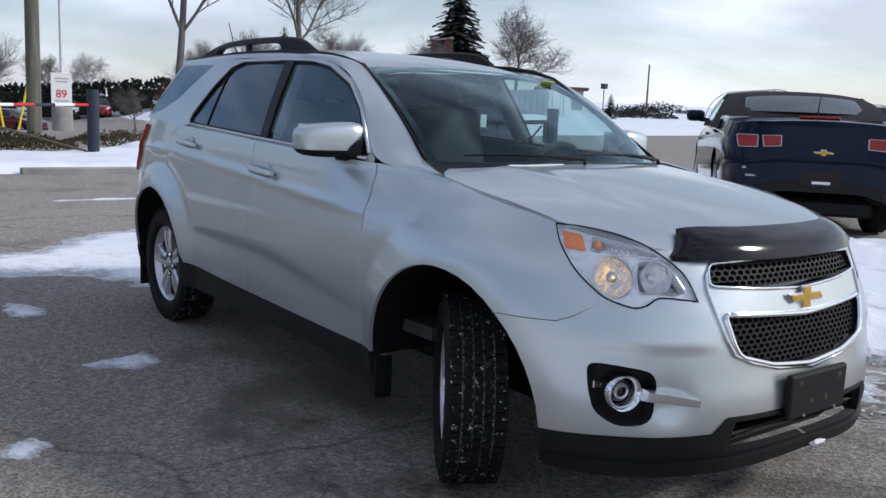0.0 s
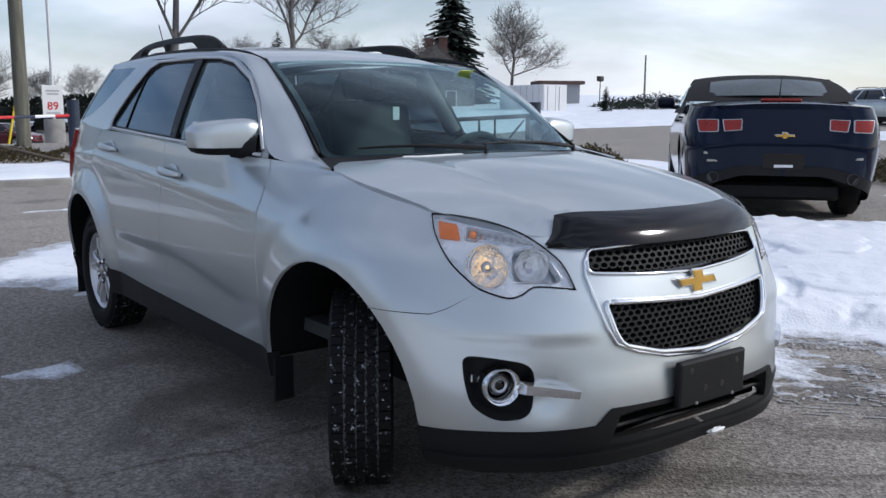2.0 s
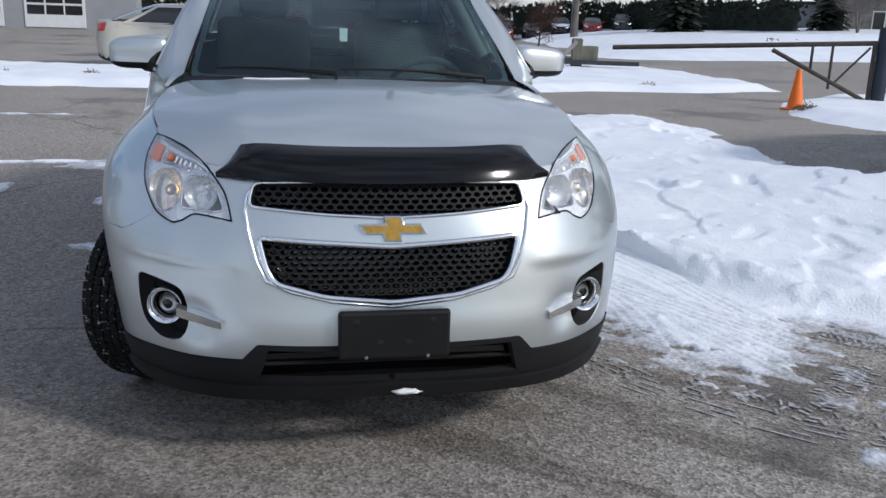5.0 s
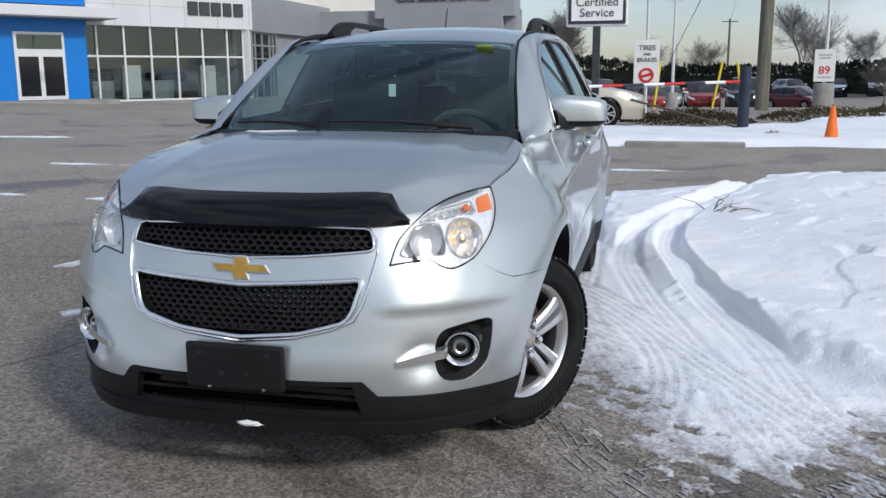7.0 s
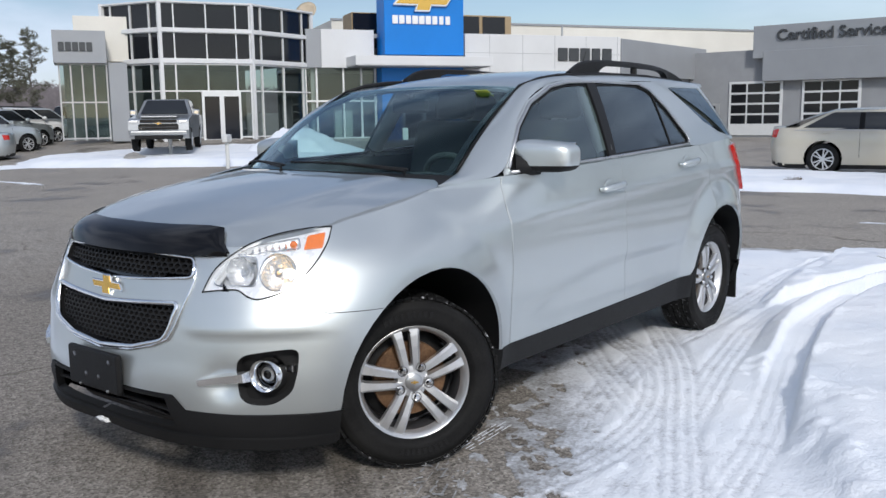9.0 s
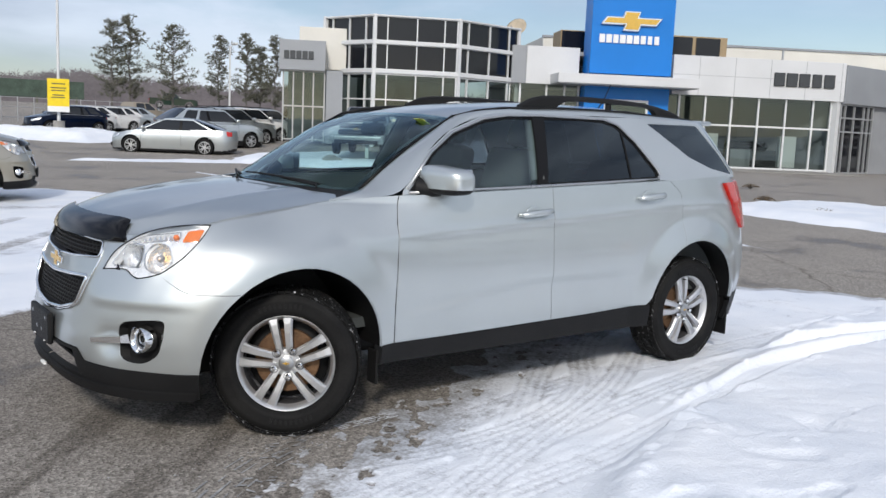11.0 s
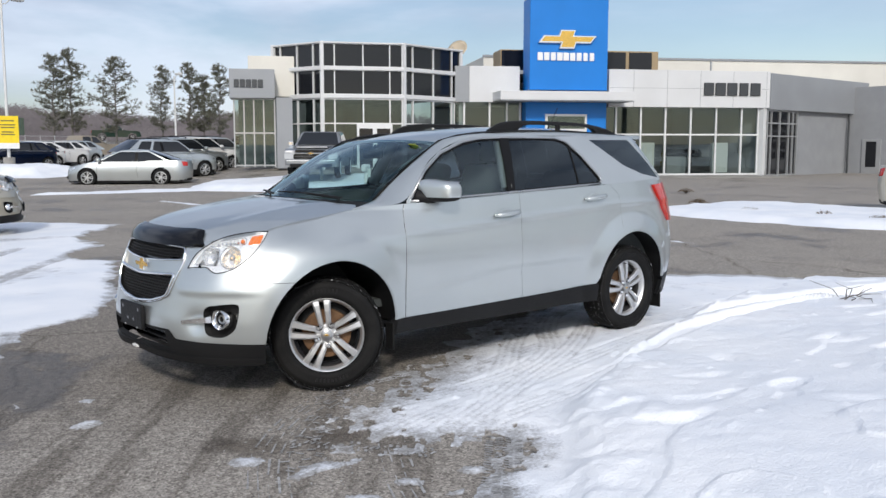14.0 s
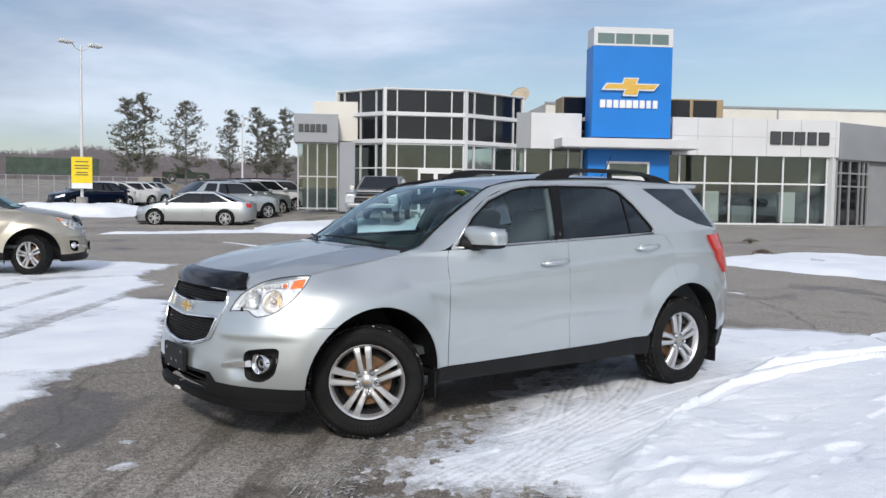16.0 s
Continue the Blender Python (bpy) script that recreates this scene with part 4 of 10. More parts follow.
        gap = spline((-1.64, 1.560), (-1.36, 1.590), (-1.28, 1.640), (-.95, 1.652), (-.56, 1.652), (-.46, 1.636), (-.40, 1.596), (-.14, 1.586))
        bm = bmesh.new()
        rings = []
        for k in range(41):
            x = -.14 - 1.5 * k / 40
            zt, zu = top(x), min(gap(x), top(x) - .012)
            y = .562 - .030 * sstep(-.9, -1.64, x)
            rings.append([bm.verts.new((x, s * (y + dy), z)) for dy, z in ((-.019, zu), (-.016, zt - .008), (-.006, zt), (.008, zt), (.018, zt - .010), (.021, zu))])
        for a, b in zip(rings, rings[1:]):
            for j in range(6):
                bm.faces.new((a[j], a[(j + 1) % 6], b[(j + 1) % 6], b[j]))
        bm.faces.new(rings[0])
        bm.faces.new(rings[-1])
        bmesh.ops.recalc_face_normals(bm, faces=bm.faces)
        rail = part("roof_rail", bm, TRIM, car, "black roof rail", True, 40)
        box("rail_foot", (-.88, s * .562, 1.628), (.045, .030, .07), TRIM, rail, .010)
        make_headlamp(car, lamp, mir)
        make_fog_lamp(car, fog_hole, fog_c, mir)
        make_mirror(car, s, paint)
        make_wheel(car, (1.373, s * .745, .360), -32.8, mir)
        make_wheel(car, (-1.4443, s * .741, .360), 0, mir)
    # grilles
    for o, nm in ((up_grille, "upper_grille"), (lo_grille, "lower_grille")):
        back = panel(nm, front_face, 1, inset(o, -.006), [], GLOSS_BLACK, car, (.06, .04), -.06, False, 0, "black honeycomb grille in a chrome frame")
        honeycomb("grille_net", inset(o, .010), .030, .0165, TRIM, back, -.016)
        rim = rounded(o, .022)
        bm = bmesh.new()
        add_tube(bm, [(p[0] + .002, p[1], p[2]) for p in (front_face(*q) for q in dense(rim + rim[:1], .02, False))], .0055 if nm == "upper_grille" else .0095, 10)
        part("grille_frame", bm, CHROME, back, "", True)
        panel("grille_throat", front_face, 1, inset(rim, -.002), [inset(rim, .003)], TRIM, back, (.05, .03), -.002, False, .05)
    bm = bmesh.new()
    for sgn in (1, -1):
        pts = [front_face(sgn * y, z) for y, z in ((.402, .90), (.425, .87), (.432, .83), (.42, .76), (.398, .68), (.372, .63), (.30, .60), (.18, .572), (0, .555))]
        add_tube(bm, [(p[0] + .004, p[1], p[2]) for p in pts], [.003, .004, .0045, .005, .006, .0065, .006, .0055, .0055], 8)
    part("grille_surround", bm, CHROME, car, "", True)
    x0 = front_face(0, .785)[0]
    badge(car, pose(x0 + .001, 0, .782, 5, 0, -90), .208, .078, .012)
    # black intake duct behind the valance
    box("intake_duct", (2.12, 0, .375), (.06, .86, .12), GLOSS_BLACK, car)
    box("intake_bar", (2.20, 0, .372), (.03, .78, .012), TRIM, car, .004)
    # plate holder
    holder = box("plate_holder", (2.278, 0, .478), (.026, .335, .150), TRIM, car, .010, "empty black licence plate holder", Matrix.Translation((0, 0, 0)), 2)
    box("holder_foot", (2.25, 0, .47), (.04, .24, .10), TRIM, holder, .01)
    for y, z in ((-.042, .455), (.042, .455), (-.115, .52), (.115, .52)):
        lathe("holder_hole", [(0, .0005), (.009, .0005), (.011, 0), (.011, -.004)], GLOSS_BLACK, holder, 12, "x", "", (2.2912, y, z))
    for y in (-.085, .10):
        lathe("holder_screw", [(0, .006), (.005, .005), (.006, 0)], SATIN, holder, 8, "x", "", (2.2912, y, .412))
    hood_edge = []
    for k in range(13):
        x = 1.172 + (1.70 - 1.172) * k / 12
        hood_edge.append((x, wrap(u_of_x(x, shoulder_z(x)), shoulder_z(x))[1] - .0055))
    hood_edge += [(1.745, .712), (1.80, .686), (1.853, .660), (1.90, .629), (1.944, .596), (2.0, .548), (2.04, .49), (2.08, .38), (2.11, .24), (2.122, .12)]
    hood = [(x, y) for x, y in hood_edge] + [(2.127, 0)] + [(x, -y) for x, y in hood_edge[::-1]] + [(1.12, -.703), (1.085, -.655), (1.185, -.5), (1.245, -.25), (1.258, 0), (1.245, .25), (1.185, .5), (1.085, .655), (1.12, .703)]
    panel("hood", hood_top, 1, rounded(hood, .012, 2), [], paint, car, (.04, .06), 0, False, .016)
    # bug deflector: a dark smoked strip over the hood's front edge
    A, B = [], []
    for k in range(-14, 15):
        y = .515 * k / 14
        t = abs(k) / 14
        e = sstep(.86, 1.0, t)
        xf = front_face(y, .93)[0]
        A.append((xf - .075 + .018 * e, y, max(hood_top(xf - .075, y)[2] + .018, .985) - .016 * e))
        B.append((xf + .028 - .012 * e, y, .912 + .004 * t - .004 * e))
    bm = bmesh.new()
    rows = []
    for a, b in zip(A, B):
        a, b = Vector(a), Vector(b)
        a = a.lerp(b, sstep(.84, 1.0, abs(a.y) / .515) * .85)
        rows.append([bm.verts.new(a.lerp(b, s2) + Vector((.016, 0, .012)) * 4 * s2 * (1 - s2)) for s2 in (0, .2, .4, .6, .8, 1.0)])
    for p, q in zip(rows, rows[1:]):
        for j in range(5):
            bm.faces.new((p[j], p[j + 1], q[j + 1], q[j]))
    bmesh.ops.recalc_face_normals(bm, faces=bm.faces)
    bmesh.ops.solidify(bm, geom=list(bm.faces), thickness=.006)
    part("bug_deflector", bm, material("smoked_plastic", (.004, .004, .005), .10, 0, .1, 6, 200, spec=.35), car, "smoked black hood deflector", True, 50)
    # roof, windscreen, cowl, wipers
    rl = [(.352, 0), (.35, .3), (.332, .575), (.18, .580), (0, .582), (-.45, .582), (-1.0, .578), (-1.7, .554), (-1.90, .53), (-1.93, .3), (-1.94, 0)]
    panel("roof", roof_top, 1, [(x, y) for x, y in rl] + [(x, -y) for x, y in rl[-2:0:-1]], [], paint, car, (.06, .06))
    ws = [(-.672, .01), (-.55, -.0), (0, -.0), (.55, 0), (.672, .01), (.575, .985), (.3, 1.0), (0, 1.0), (-.3, 1.0), (-.575, .985)]
    panel("windscreen", screen, 1, ws, [], SCREEN_GLASS, car, (.06, .06), -.004, False, 0, "windscreen with a grey-green tint")
    frit = rounded(ws, .05)
    panel("windscreen_band", screen, 1, inset(frit, .002), [rounded(inset(ws, .026), .05)], GLOSS_BLACK, car, (.06, .06), -.007, False, 0)
    bm = bmesh.new()
    cw = []
    for k in range(17):
        y = -.70 + 1.4 * k / 16
        p = screen(clamp(y, -.672, .672), 0)
        hx = 1.25 - .15 * (abs(y) / .66) ** 2
        cw.append([bm.verts.new((p[0] - .01, y, p[2] + .004)), bm.verts.new(((p[0] + hx) / 2, y, p[2] - .018)), bm.verts.new((hx + .05, y, hood_top(hx, y)[2] - .018))])
    for p, q in zip(cw, cw[1:]):
        for j in range(2):
            bm.faces.new((p[j], p[j + 1], q[j + 1], q[j]))
    part("cowl", bm, TRIM, car, "", True)
    for y0, y1, s0 in ((.52, -.08, .05), (-.10, -.56, .045)):
        pts = [Vector(screen(y0 + (y1 - y0) * t, .014 + s0 * math.sin(t * 2.2) * .60)) + Vector((.018, 0, .018)) for t in (0, .2, .4, .6, .8, 1)]
        wp = tube("wiper", pts, [.006, .007, .006, .006, .005, .004], TRIM, car, 6)
        pv = Vector(screen(y0, .0)) + Vector((.03, 0, .0))
        tube("wiper_arm", [pv, pv + Vector((.0, 0, .02)), pts[3]], [.009, .007, .004], TRIM, wp, 6)
    # rear hatch and glass, seen through the cabin
    head = [(-1.87 - .05 * (1 - (k / 5) ** 2), .50 * k / 5, 1.555 - .012 * (k / 5) ** 2) for k in range(-5, 6)]
    foot = [(-2.10 - .06 * (1 - (k / 5) ** 2), .60 * k / 5, 1.225) for k in range(-5, 6)]
    ruled("rear_window", foot, head, PRIVACY_GLASS, car, 14, 4, .01, False, "dark rear window")
    rim = [wrap(u_of_y(abs(y), 1.235, True), 1.235) for y in [.70 * k / 8 for k in range(-8, 9)]]
    rim = [(p[0], p[1] * (1 if k >= 8 else -1), p[2]) for k, p in enumerate(rim)]
    ruled("tailgate", rim, [(-2.10 - .06 * (1 - (k / 8) ** 2), .60 * k / 8, 1.225) for k in range(-8, 9)], paint, car, 20, 3, .012, False, "silver tailgate")
    for mir in (False, True):
        A = [glass_side(-1.70, 1.570), glass_side(-1.80, 1.43), glass_side(-1.93, 1.235)]
        ruled("rear_pillar", A, [(-1.87, .50, 1.543), (-1.97, .545, 1.40), (-2.10, .60, 1.225)], paint, car, 14, 4, .02, mir)
        ruled("rear_shoulder", [glass_side(-1.93, 1.235), (-2.02, .655, 1.23), (-2.10, .60, 1.225)], [wrap(u_of_x(x, 1.235), 1.235) for x in (-1.93, -2.08, -2.17)], paint, car, 10, 2, .004, mir)
    bm = bmesh.new()
    add_box(bm, (-1.845, 0, 1.570), (.25, 1.06, .032), .014)
    part("roof_spoiler", bm, paint, car)
    tube("aerial", [(-1.62, -.28, 1.60), (-1.72, -.28, 1.70), (-1.80, -.28, 1.84)], [.008, .004, .003], TRIM, car, 6)
    make_cabin(car)
    # underbody
    bm = bmesh.new()
    add_box(bm, (0, 0, .33), (4.2, .86, .16), .03)
    add_box(bm, (-.02, 0, .40), (1.70, 1.62, .12), .03)
    add_box(bm, (1.4, 0, .30), (.12, .86, .10), .02)
    add_box(bm, (-1.43, 0, .30), (.12, .86, .10), .02)
    part("underbody", bm, TRIM, car)
    box("inspection_sticker", (0, 0, 0), (.078, .002, .062), STICKER, car, 0, "lime window sticker", Matrix.Translation(Vector(screen(.437, .875)) + Vector((-.012, 0, -.004))) @ Matrix.Rotation(radians(-90), 4, "Z") @ Matrix.Rotation(radians(-63), 4, "X"))
    sv, sf = [], []
    for k in range(25):
        t = k / 24
        y = -.20 - .25 * t
        hx = 1.256 - .075 * (abs(y) / .5) ** 2
        w = .008 * math.sin(math.pi * t) ** .6 * (.75 + .4 * noise.noise(Vector((k * .5, 2, 0)))) + .001
        z = hood_top(hx, y)[2]
        for dx, dz in ((-.004, -.006), (w * .2, .002 + w * .3), (w * .75, .001 + w * .2), (w + .004, -.004)):
            sv.append((hx + dx, y, z + dz))
    for k in range(24):
        for j in range(3):
            sf.append((4 * k + j, 4 * k + j + 1, 4 * k + j + 5, 4 * k + j + 4))
    from_data("snow_rim", sv, sf, PAPER, car, "strip of snow left along the hood's rear edge", True)
    tag = box("hang_tag", (.50, -.01, 1.30), (.003, .036, .060), PAPER, car, .004, "pale paper tag hanging from the mirror")
    lump = bmesh.new()
    bmesh.ops.create_icosphere(lump, subdivisions=3, radius=.03)
    for v in lump.verts:
        v.co = v.co * (1 + .6 * noise.noise(v.co * 70))
        v.co = Vector((v.co.x * .35 + 2.283, v.co.y * 1.25 + .04, v.co.z * .30 + .294))
    part("ice_lump", lump, PAPER, car, "lump of ice stuck to the valance", True)
    return car


def lamp_spot(u, z, depth, sgn):
    """A turned seat behind the lamp's surface, looking outwards."""
    c, e, f = Vector(wrap(u, z)), Vector(wrap(u + .02, z)), Vector(wrap(u, z + .02))
    d = (f - c).cross(e - c).normalized()
    d = Vector((abs(d.x), abs(d.y), .15)).normalized().lerp(Vector((1, 0, 0)), .30).normalized()
    c = c - d * depth
    return Matrix.Translation((c.x, sgn * c.y, c.z)) @ Vector((d.x, sgn * d.y, d.z)).to_track_quat("Z", "Y").to_matrix().to_4x4()


def make_headlamp(car, lamp, mir):
    sgn = -1 if mir else 1
    W = wrap
    shell = panel("headlamp", W, -1, inset(lamp, .002), [inset(lamp, .0055)], SEAL, car, (.03, .03), .002, mir, .004, "clear headlamp with an amber corner")
    panel("lamp_wall", W, -1, inset(lamp, .004), [inset(lamp, .0085)], BEZEL, shell, (.03, .03), -.003, mir, .03)
    ring = [(2.228 + .073 * math.cos(2 * math.pi * k / 28), .857 + .060 * math.sin(2 * math.pi * k / 28)) for k in range(28)]
    pit = rounded([(2.318, .906), (2.375, .912), (2.432, .900), (2.492, .822), (2.468, .814), (2.318, .815), (2.308, .857)], .012)
    slot = rounded([(2.14, .966), (2.23, .957), (2.32, .947), (2.385, .928), (2.402, .915), (2.32, .919), (2.20, .930), (2.135, .931)], .01)
    amber = rounded([(2.014, .985), (2.10, .976), (2.118, .932), (2.032, .936)], .008)
    panel("lamp_bezel", W, -1, inset(lamp, .005), [ring, pit, slot], BEZEL, shell, (.03, .03), -.012, mir, .035)
    panel("lamp_bowl", W, -1, inset(lamp, .004), [], LAMP_INNER, shell, (.04, .04), -.060, mir, 0)
    panel("amber_corner", W, -1, amber, [], AMBER, shell, (.03, .03), -.006, mir, .012, "amber corner lens")
    for outline in (ring, pit, slot):
        tube("lamp_rim", [(p.x - .006, sgn * (p.y - .005), p.z) for p in (Vector(W(*q)) for q in list(outline) + [outline[0]])], .0022, CHROME, shell, 5)
    panel("lamp_brow", W, -1, slot, [], REFLECTOR, shell, (.03, .03), -.034, mir, 0)
    for k in range(7):
        u = 2.205 + .028 * k
        zt = .958 - .0009 * (u - 2.205) * 200 - .004 * max(0, k - 4)
        p, q = Vector(W(u, zt)), Vector(W(u, .930 - .002 * k))
        tube("brow_rib", [(v.x - .020, sgn * (v.y - .014), v.z) for v in (p, q)], .0045, CHROME, shell, 4)
    bm = bmesh.new()
    bmesh.ops.create_uvsphere(bm, u_segments=10, v_segments=8, radius=.014)
    bmesh.ops.transform(bm, matrix=lamp_spot(2.170, .946, .022, sgn), verts=bm.verts)
    part("signal_bulb", bm, AMBER, shell, "amber signal bulb", True)
    for u, z, r, n, lit in ((2.228, .857, .070, 22, True), (2.388, .861, .056, 16, False)):
        m = lamp_spot(u, z, .062, sgn)
        bm = bmesh.new()
        add_lathe(bm, [(.010, 0), (r * .38, .004), (r * .62, .012), (r * .82, .026), (r * .97, .050)], n, "z")
        bmesh.ops.transform(bm, matrix=m, verts=bm.verts)
        bowl = part("lamp_reflector", bm, REFLECTOR, shell, "faceted reflector")
        if lit:                          # bulb shield, a small bright cup before the bulb
            bm = bmesh.new()
            add_lathe(bm, [(.006, .046), (.014, .043), (.018, .034), (.018, .028)], 18, "z")
            bmesh.ops.transform(bm, matrix=m, verts=bm.verts)
            part("bulb_shield", bm, SATIN, bowl, "", True, 40)
        bm = bmesh.new()
        bmesh.ops.create_uvsphere(bm, u_segments=12, v_segments=8, radius=.013 if lit else .011)
        bmesh.ops.transform(bm, matrix=m @ Matrix.Translation((0, 0, .020)) @ Matrix.Diagonal((1, 1, 1.5, 1)), verts=bm.verts)
        part("lamp_bulb", bm, WARM_BULB if lit else CHROME, bowl, "glowing bulb" if lit else "", True)
    panel("lamp_lens", W, -1, inset(lamp, .006), [], LENS_GLASS, shell, (.03, .03), .004, mir, 0)


def make_fog_lamp(car, hole, c, mir):
    sgn = -1 if mir else 1
    o = [(u_of_y(p[0], p[1]), p[1]) for p in hole]
    pocket = panel("fog_lamp_pocket", wrap, -1, inset(o, -.003), [], TRIM, car, (.03, .03), -.055, mir, 0, "black pocket round the fog lamp")
    rim = panel("pocket_wall", wrap, -1, inset(o, -.004), [inset(o, .004)], TRIM, pocket, (.03, .03), -.004, mir, .055)
    base = Vector(wrap(u_of_y(c[0], c[1]), c[1]))
    d = Vector((.95, .28 * sgn, 0)).normalized()
    m = Matrix.Translation((base.x - .060, sgn * (base.y - .020), base.z)) @ d.to_track_quat("Z", "Y").to_matrix().to_4x4()
    for nm, prof, mt in (("fog_ring", [(.034, .0), (.043, .036), (.051, .054), (.056, .056), (.061, .048), (.060, .0)], CHROME), ("fog_lens", [(.0, .030), (.02, .028), (.034, .02)], GLOSS_BLACK), ("fog_projector", [(.016, .031), (.022, .034), (.026, .028)], SATIN)):
        bm = bmesh.new()
        add_lathe(bm, prof, 30, "z")
        bmesh.ops.transform(bm, matrix=m, verts=bm.verts)
        part(nm, bm, mt, pocket, "", True, 50)
    # bright strake towards the middle and a stub outwards
    pts = []
    for y, z in ((.640, .512), (.57, .503), (.505, .492)):
        pts.append(Vector(front_face(y, z)))
    bm = bmesh.new()
    rows = []
    for p, w in zip(pts, (.020, .0185, .015)):
        rows.append([bm.verts.new((p.x + dx, sgn * p.y, p.z + dz)) for dx, dz in ((-.03, -w), (.009, -w * .8), (.013, w * .7), (-.02, w))])
    for a, b in zip(rows, rows[1:]):
        for j in range(4):
            bm.faces.new((a[j], a[(j + 1) % 4], b[(j + 1) % 4], b[j]))
    bm.faces.new(rows[0])
    bm.faces.new(rows[-1])
    part("fog_strake", bm, BRIGHT, pocket, "bright metal strake")
    p = Vector(wrap(u_of_y(.742, .525), .525))
    box("fog_strake_stub", (p.x - .055, sgn * (p.y - .030), .525), (.04, .034, .026), SATIN, pocket, .003)


def make_mirror(car, s, paint):
    bm = bmesh.new()
    bmesh.ops.create_uvsphere(bm, u_segments=28, v_segments=18, radius=1)
    for v in bm.verts:
        x, y, z = v.co
        p = 4.0
        r = (abs(x) ** p + abs(y) ** p + abs(z) ** p) ** (1 / p)
        x, y, z = x / r, y / r, z / r
        z2 = z * .070 * (1 - .18 * y if z > 0 else 1)
        v.co = (.60 + x * .075 - .03 * y, s * (.900 + y * .132), 1.206 + z2)
    up = bm.copy()
    bmesh.ops.bisect_plane(up, geom=list(up.verts) + list(up.edges) + list(up.faces), plane_co=(0, 0, 1.166), plane_no=(0, 0, 1), clear_inner=True)
    bmesh.ops.bisect_plane(bm, geom=list(bm.verts) + list(bm.edges) + list(bm.faces), plane_co=(0, 0, 1.166), plane_no=(0, 0, 1), clear_outer=True)
    mirror = part("door_mirror", up, paint, car, "painted door mirror on a black base", True, 60)
    part("mirror_base", bm, TRIM, mirror, "", True, 60)
    bm = bmesh.new()
    add_tube(bm, [(.70, s * .79, 1.165), (.66, s * .83, 1.160), (.62, s * .88, 1.158)], [.055, .04, .032], 10)
    part("mirror_foot", bm, TRIM, mirror, "", True, 60)
    G = [glass_side(x, z) for x, z in ((.765, 1.152), (.64, 1.152), (.64, 1.255))]
    from_data("mirror_sail", [(p[0], s * (p[1] + .004), p[2]) for p in G] + [(p[0], s * (p[1] - .01), p[2]) for p in G], [(0, 1, 2), (3, 5, 4), (0, 3, 4, 1), (1, 4, 5, 2), (2, 5, 3, 0)], TRIM, mirror)
    box("mirror_glass", (.515, s * .90, 1.208), (.004, .19, .115), CHROME, mirror, .002)


def make_seat(car, x, y, mat, back=.62, w=.50):
    seat = box("seat", (x, y, .72), (.50, w, .16), mat, car, .05, "", None, 3)
    bm = bmesh.new()
    add_box(bm, (0, 0, back / 2), (.14, w, back), .05, Matrix.Translation((x - .24, y, .76)) @ Matrix.Rotation(radians(-16), 4, "Y"), 3)
    part("seat_back", bm, mat, seat, "", True, 60)
    bm = bmesh.new()
    add_box(bm, (0, 0, back + .10), (.09, .27, .17), .04, Matrix.Translation((x - .24, y, .76)) @ Matrix.Rotation(radians(-16), 4, "Y"), 3)
    part("head_rest", bm, mat, seat, "", True, 60)
    for d in (-.06, .06):
        tube("head_rest_post", [Matrix.Translation((x - .24, y + d, .76)) @ Matrix.Rotation(radians(-16), 4, "Y") @ Vector((0, 0, h)) for h in (back - .03, back + .06)], .007, CHROME, seat, 6)


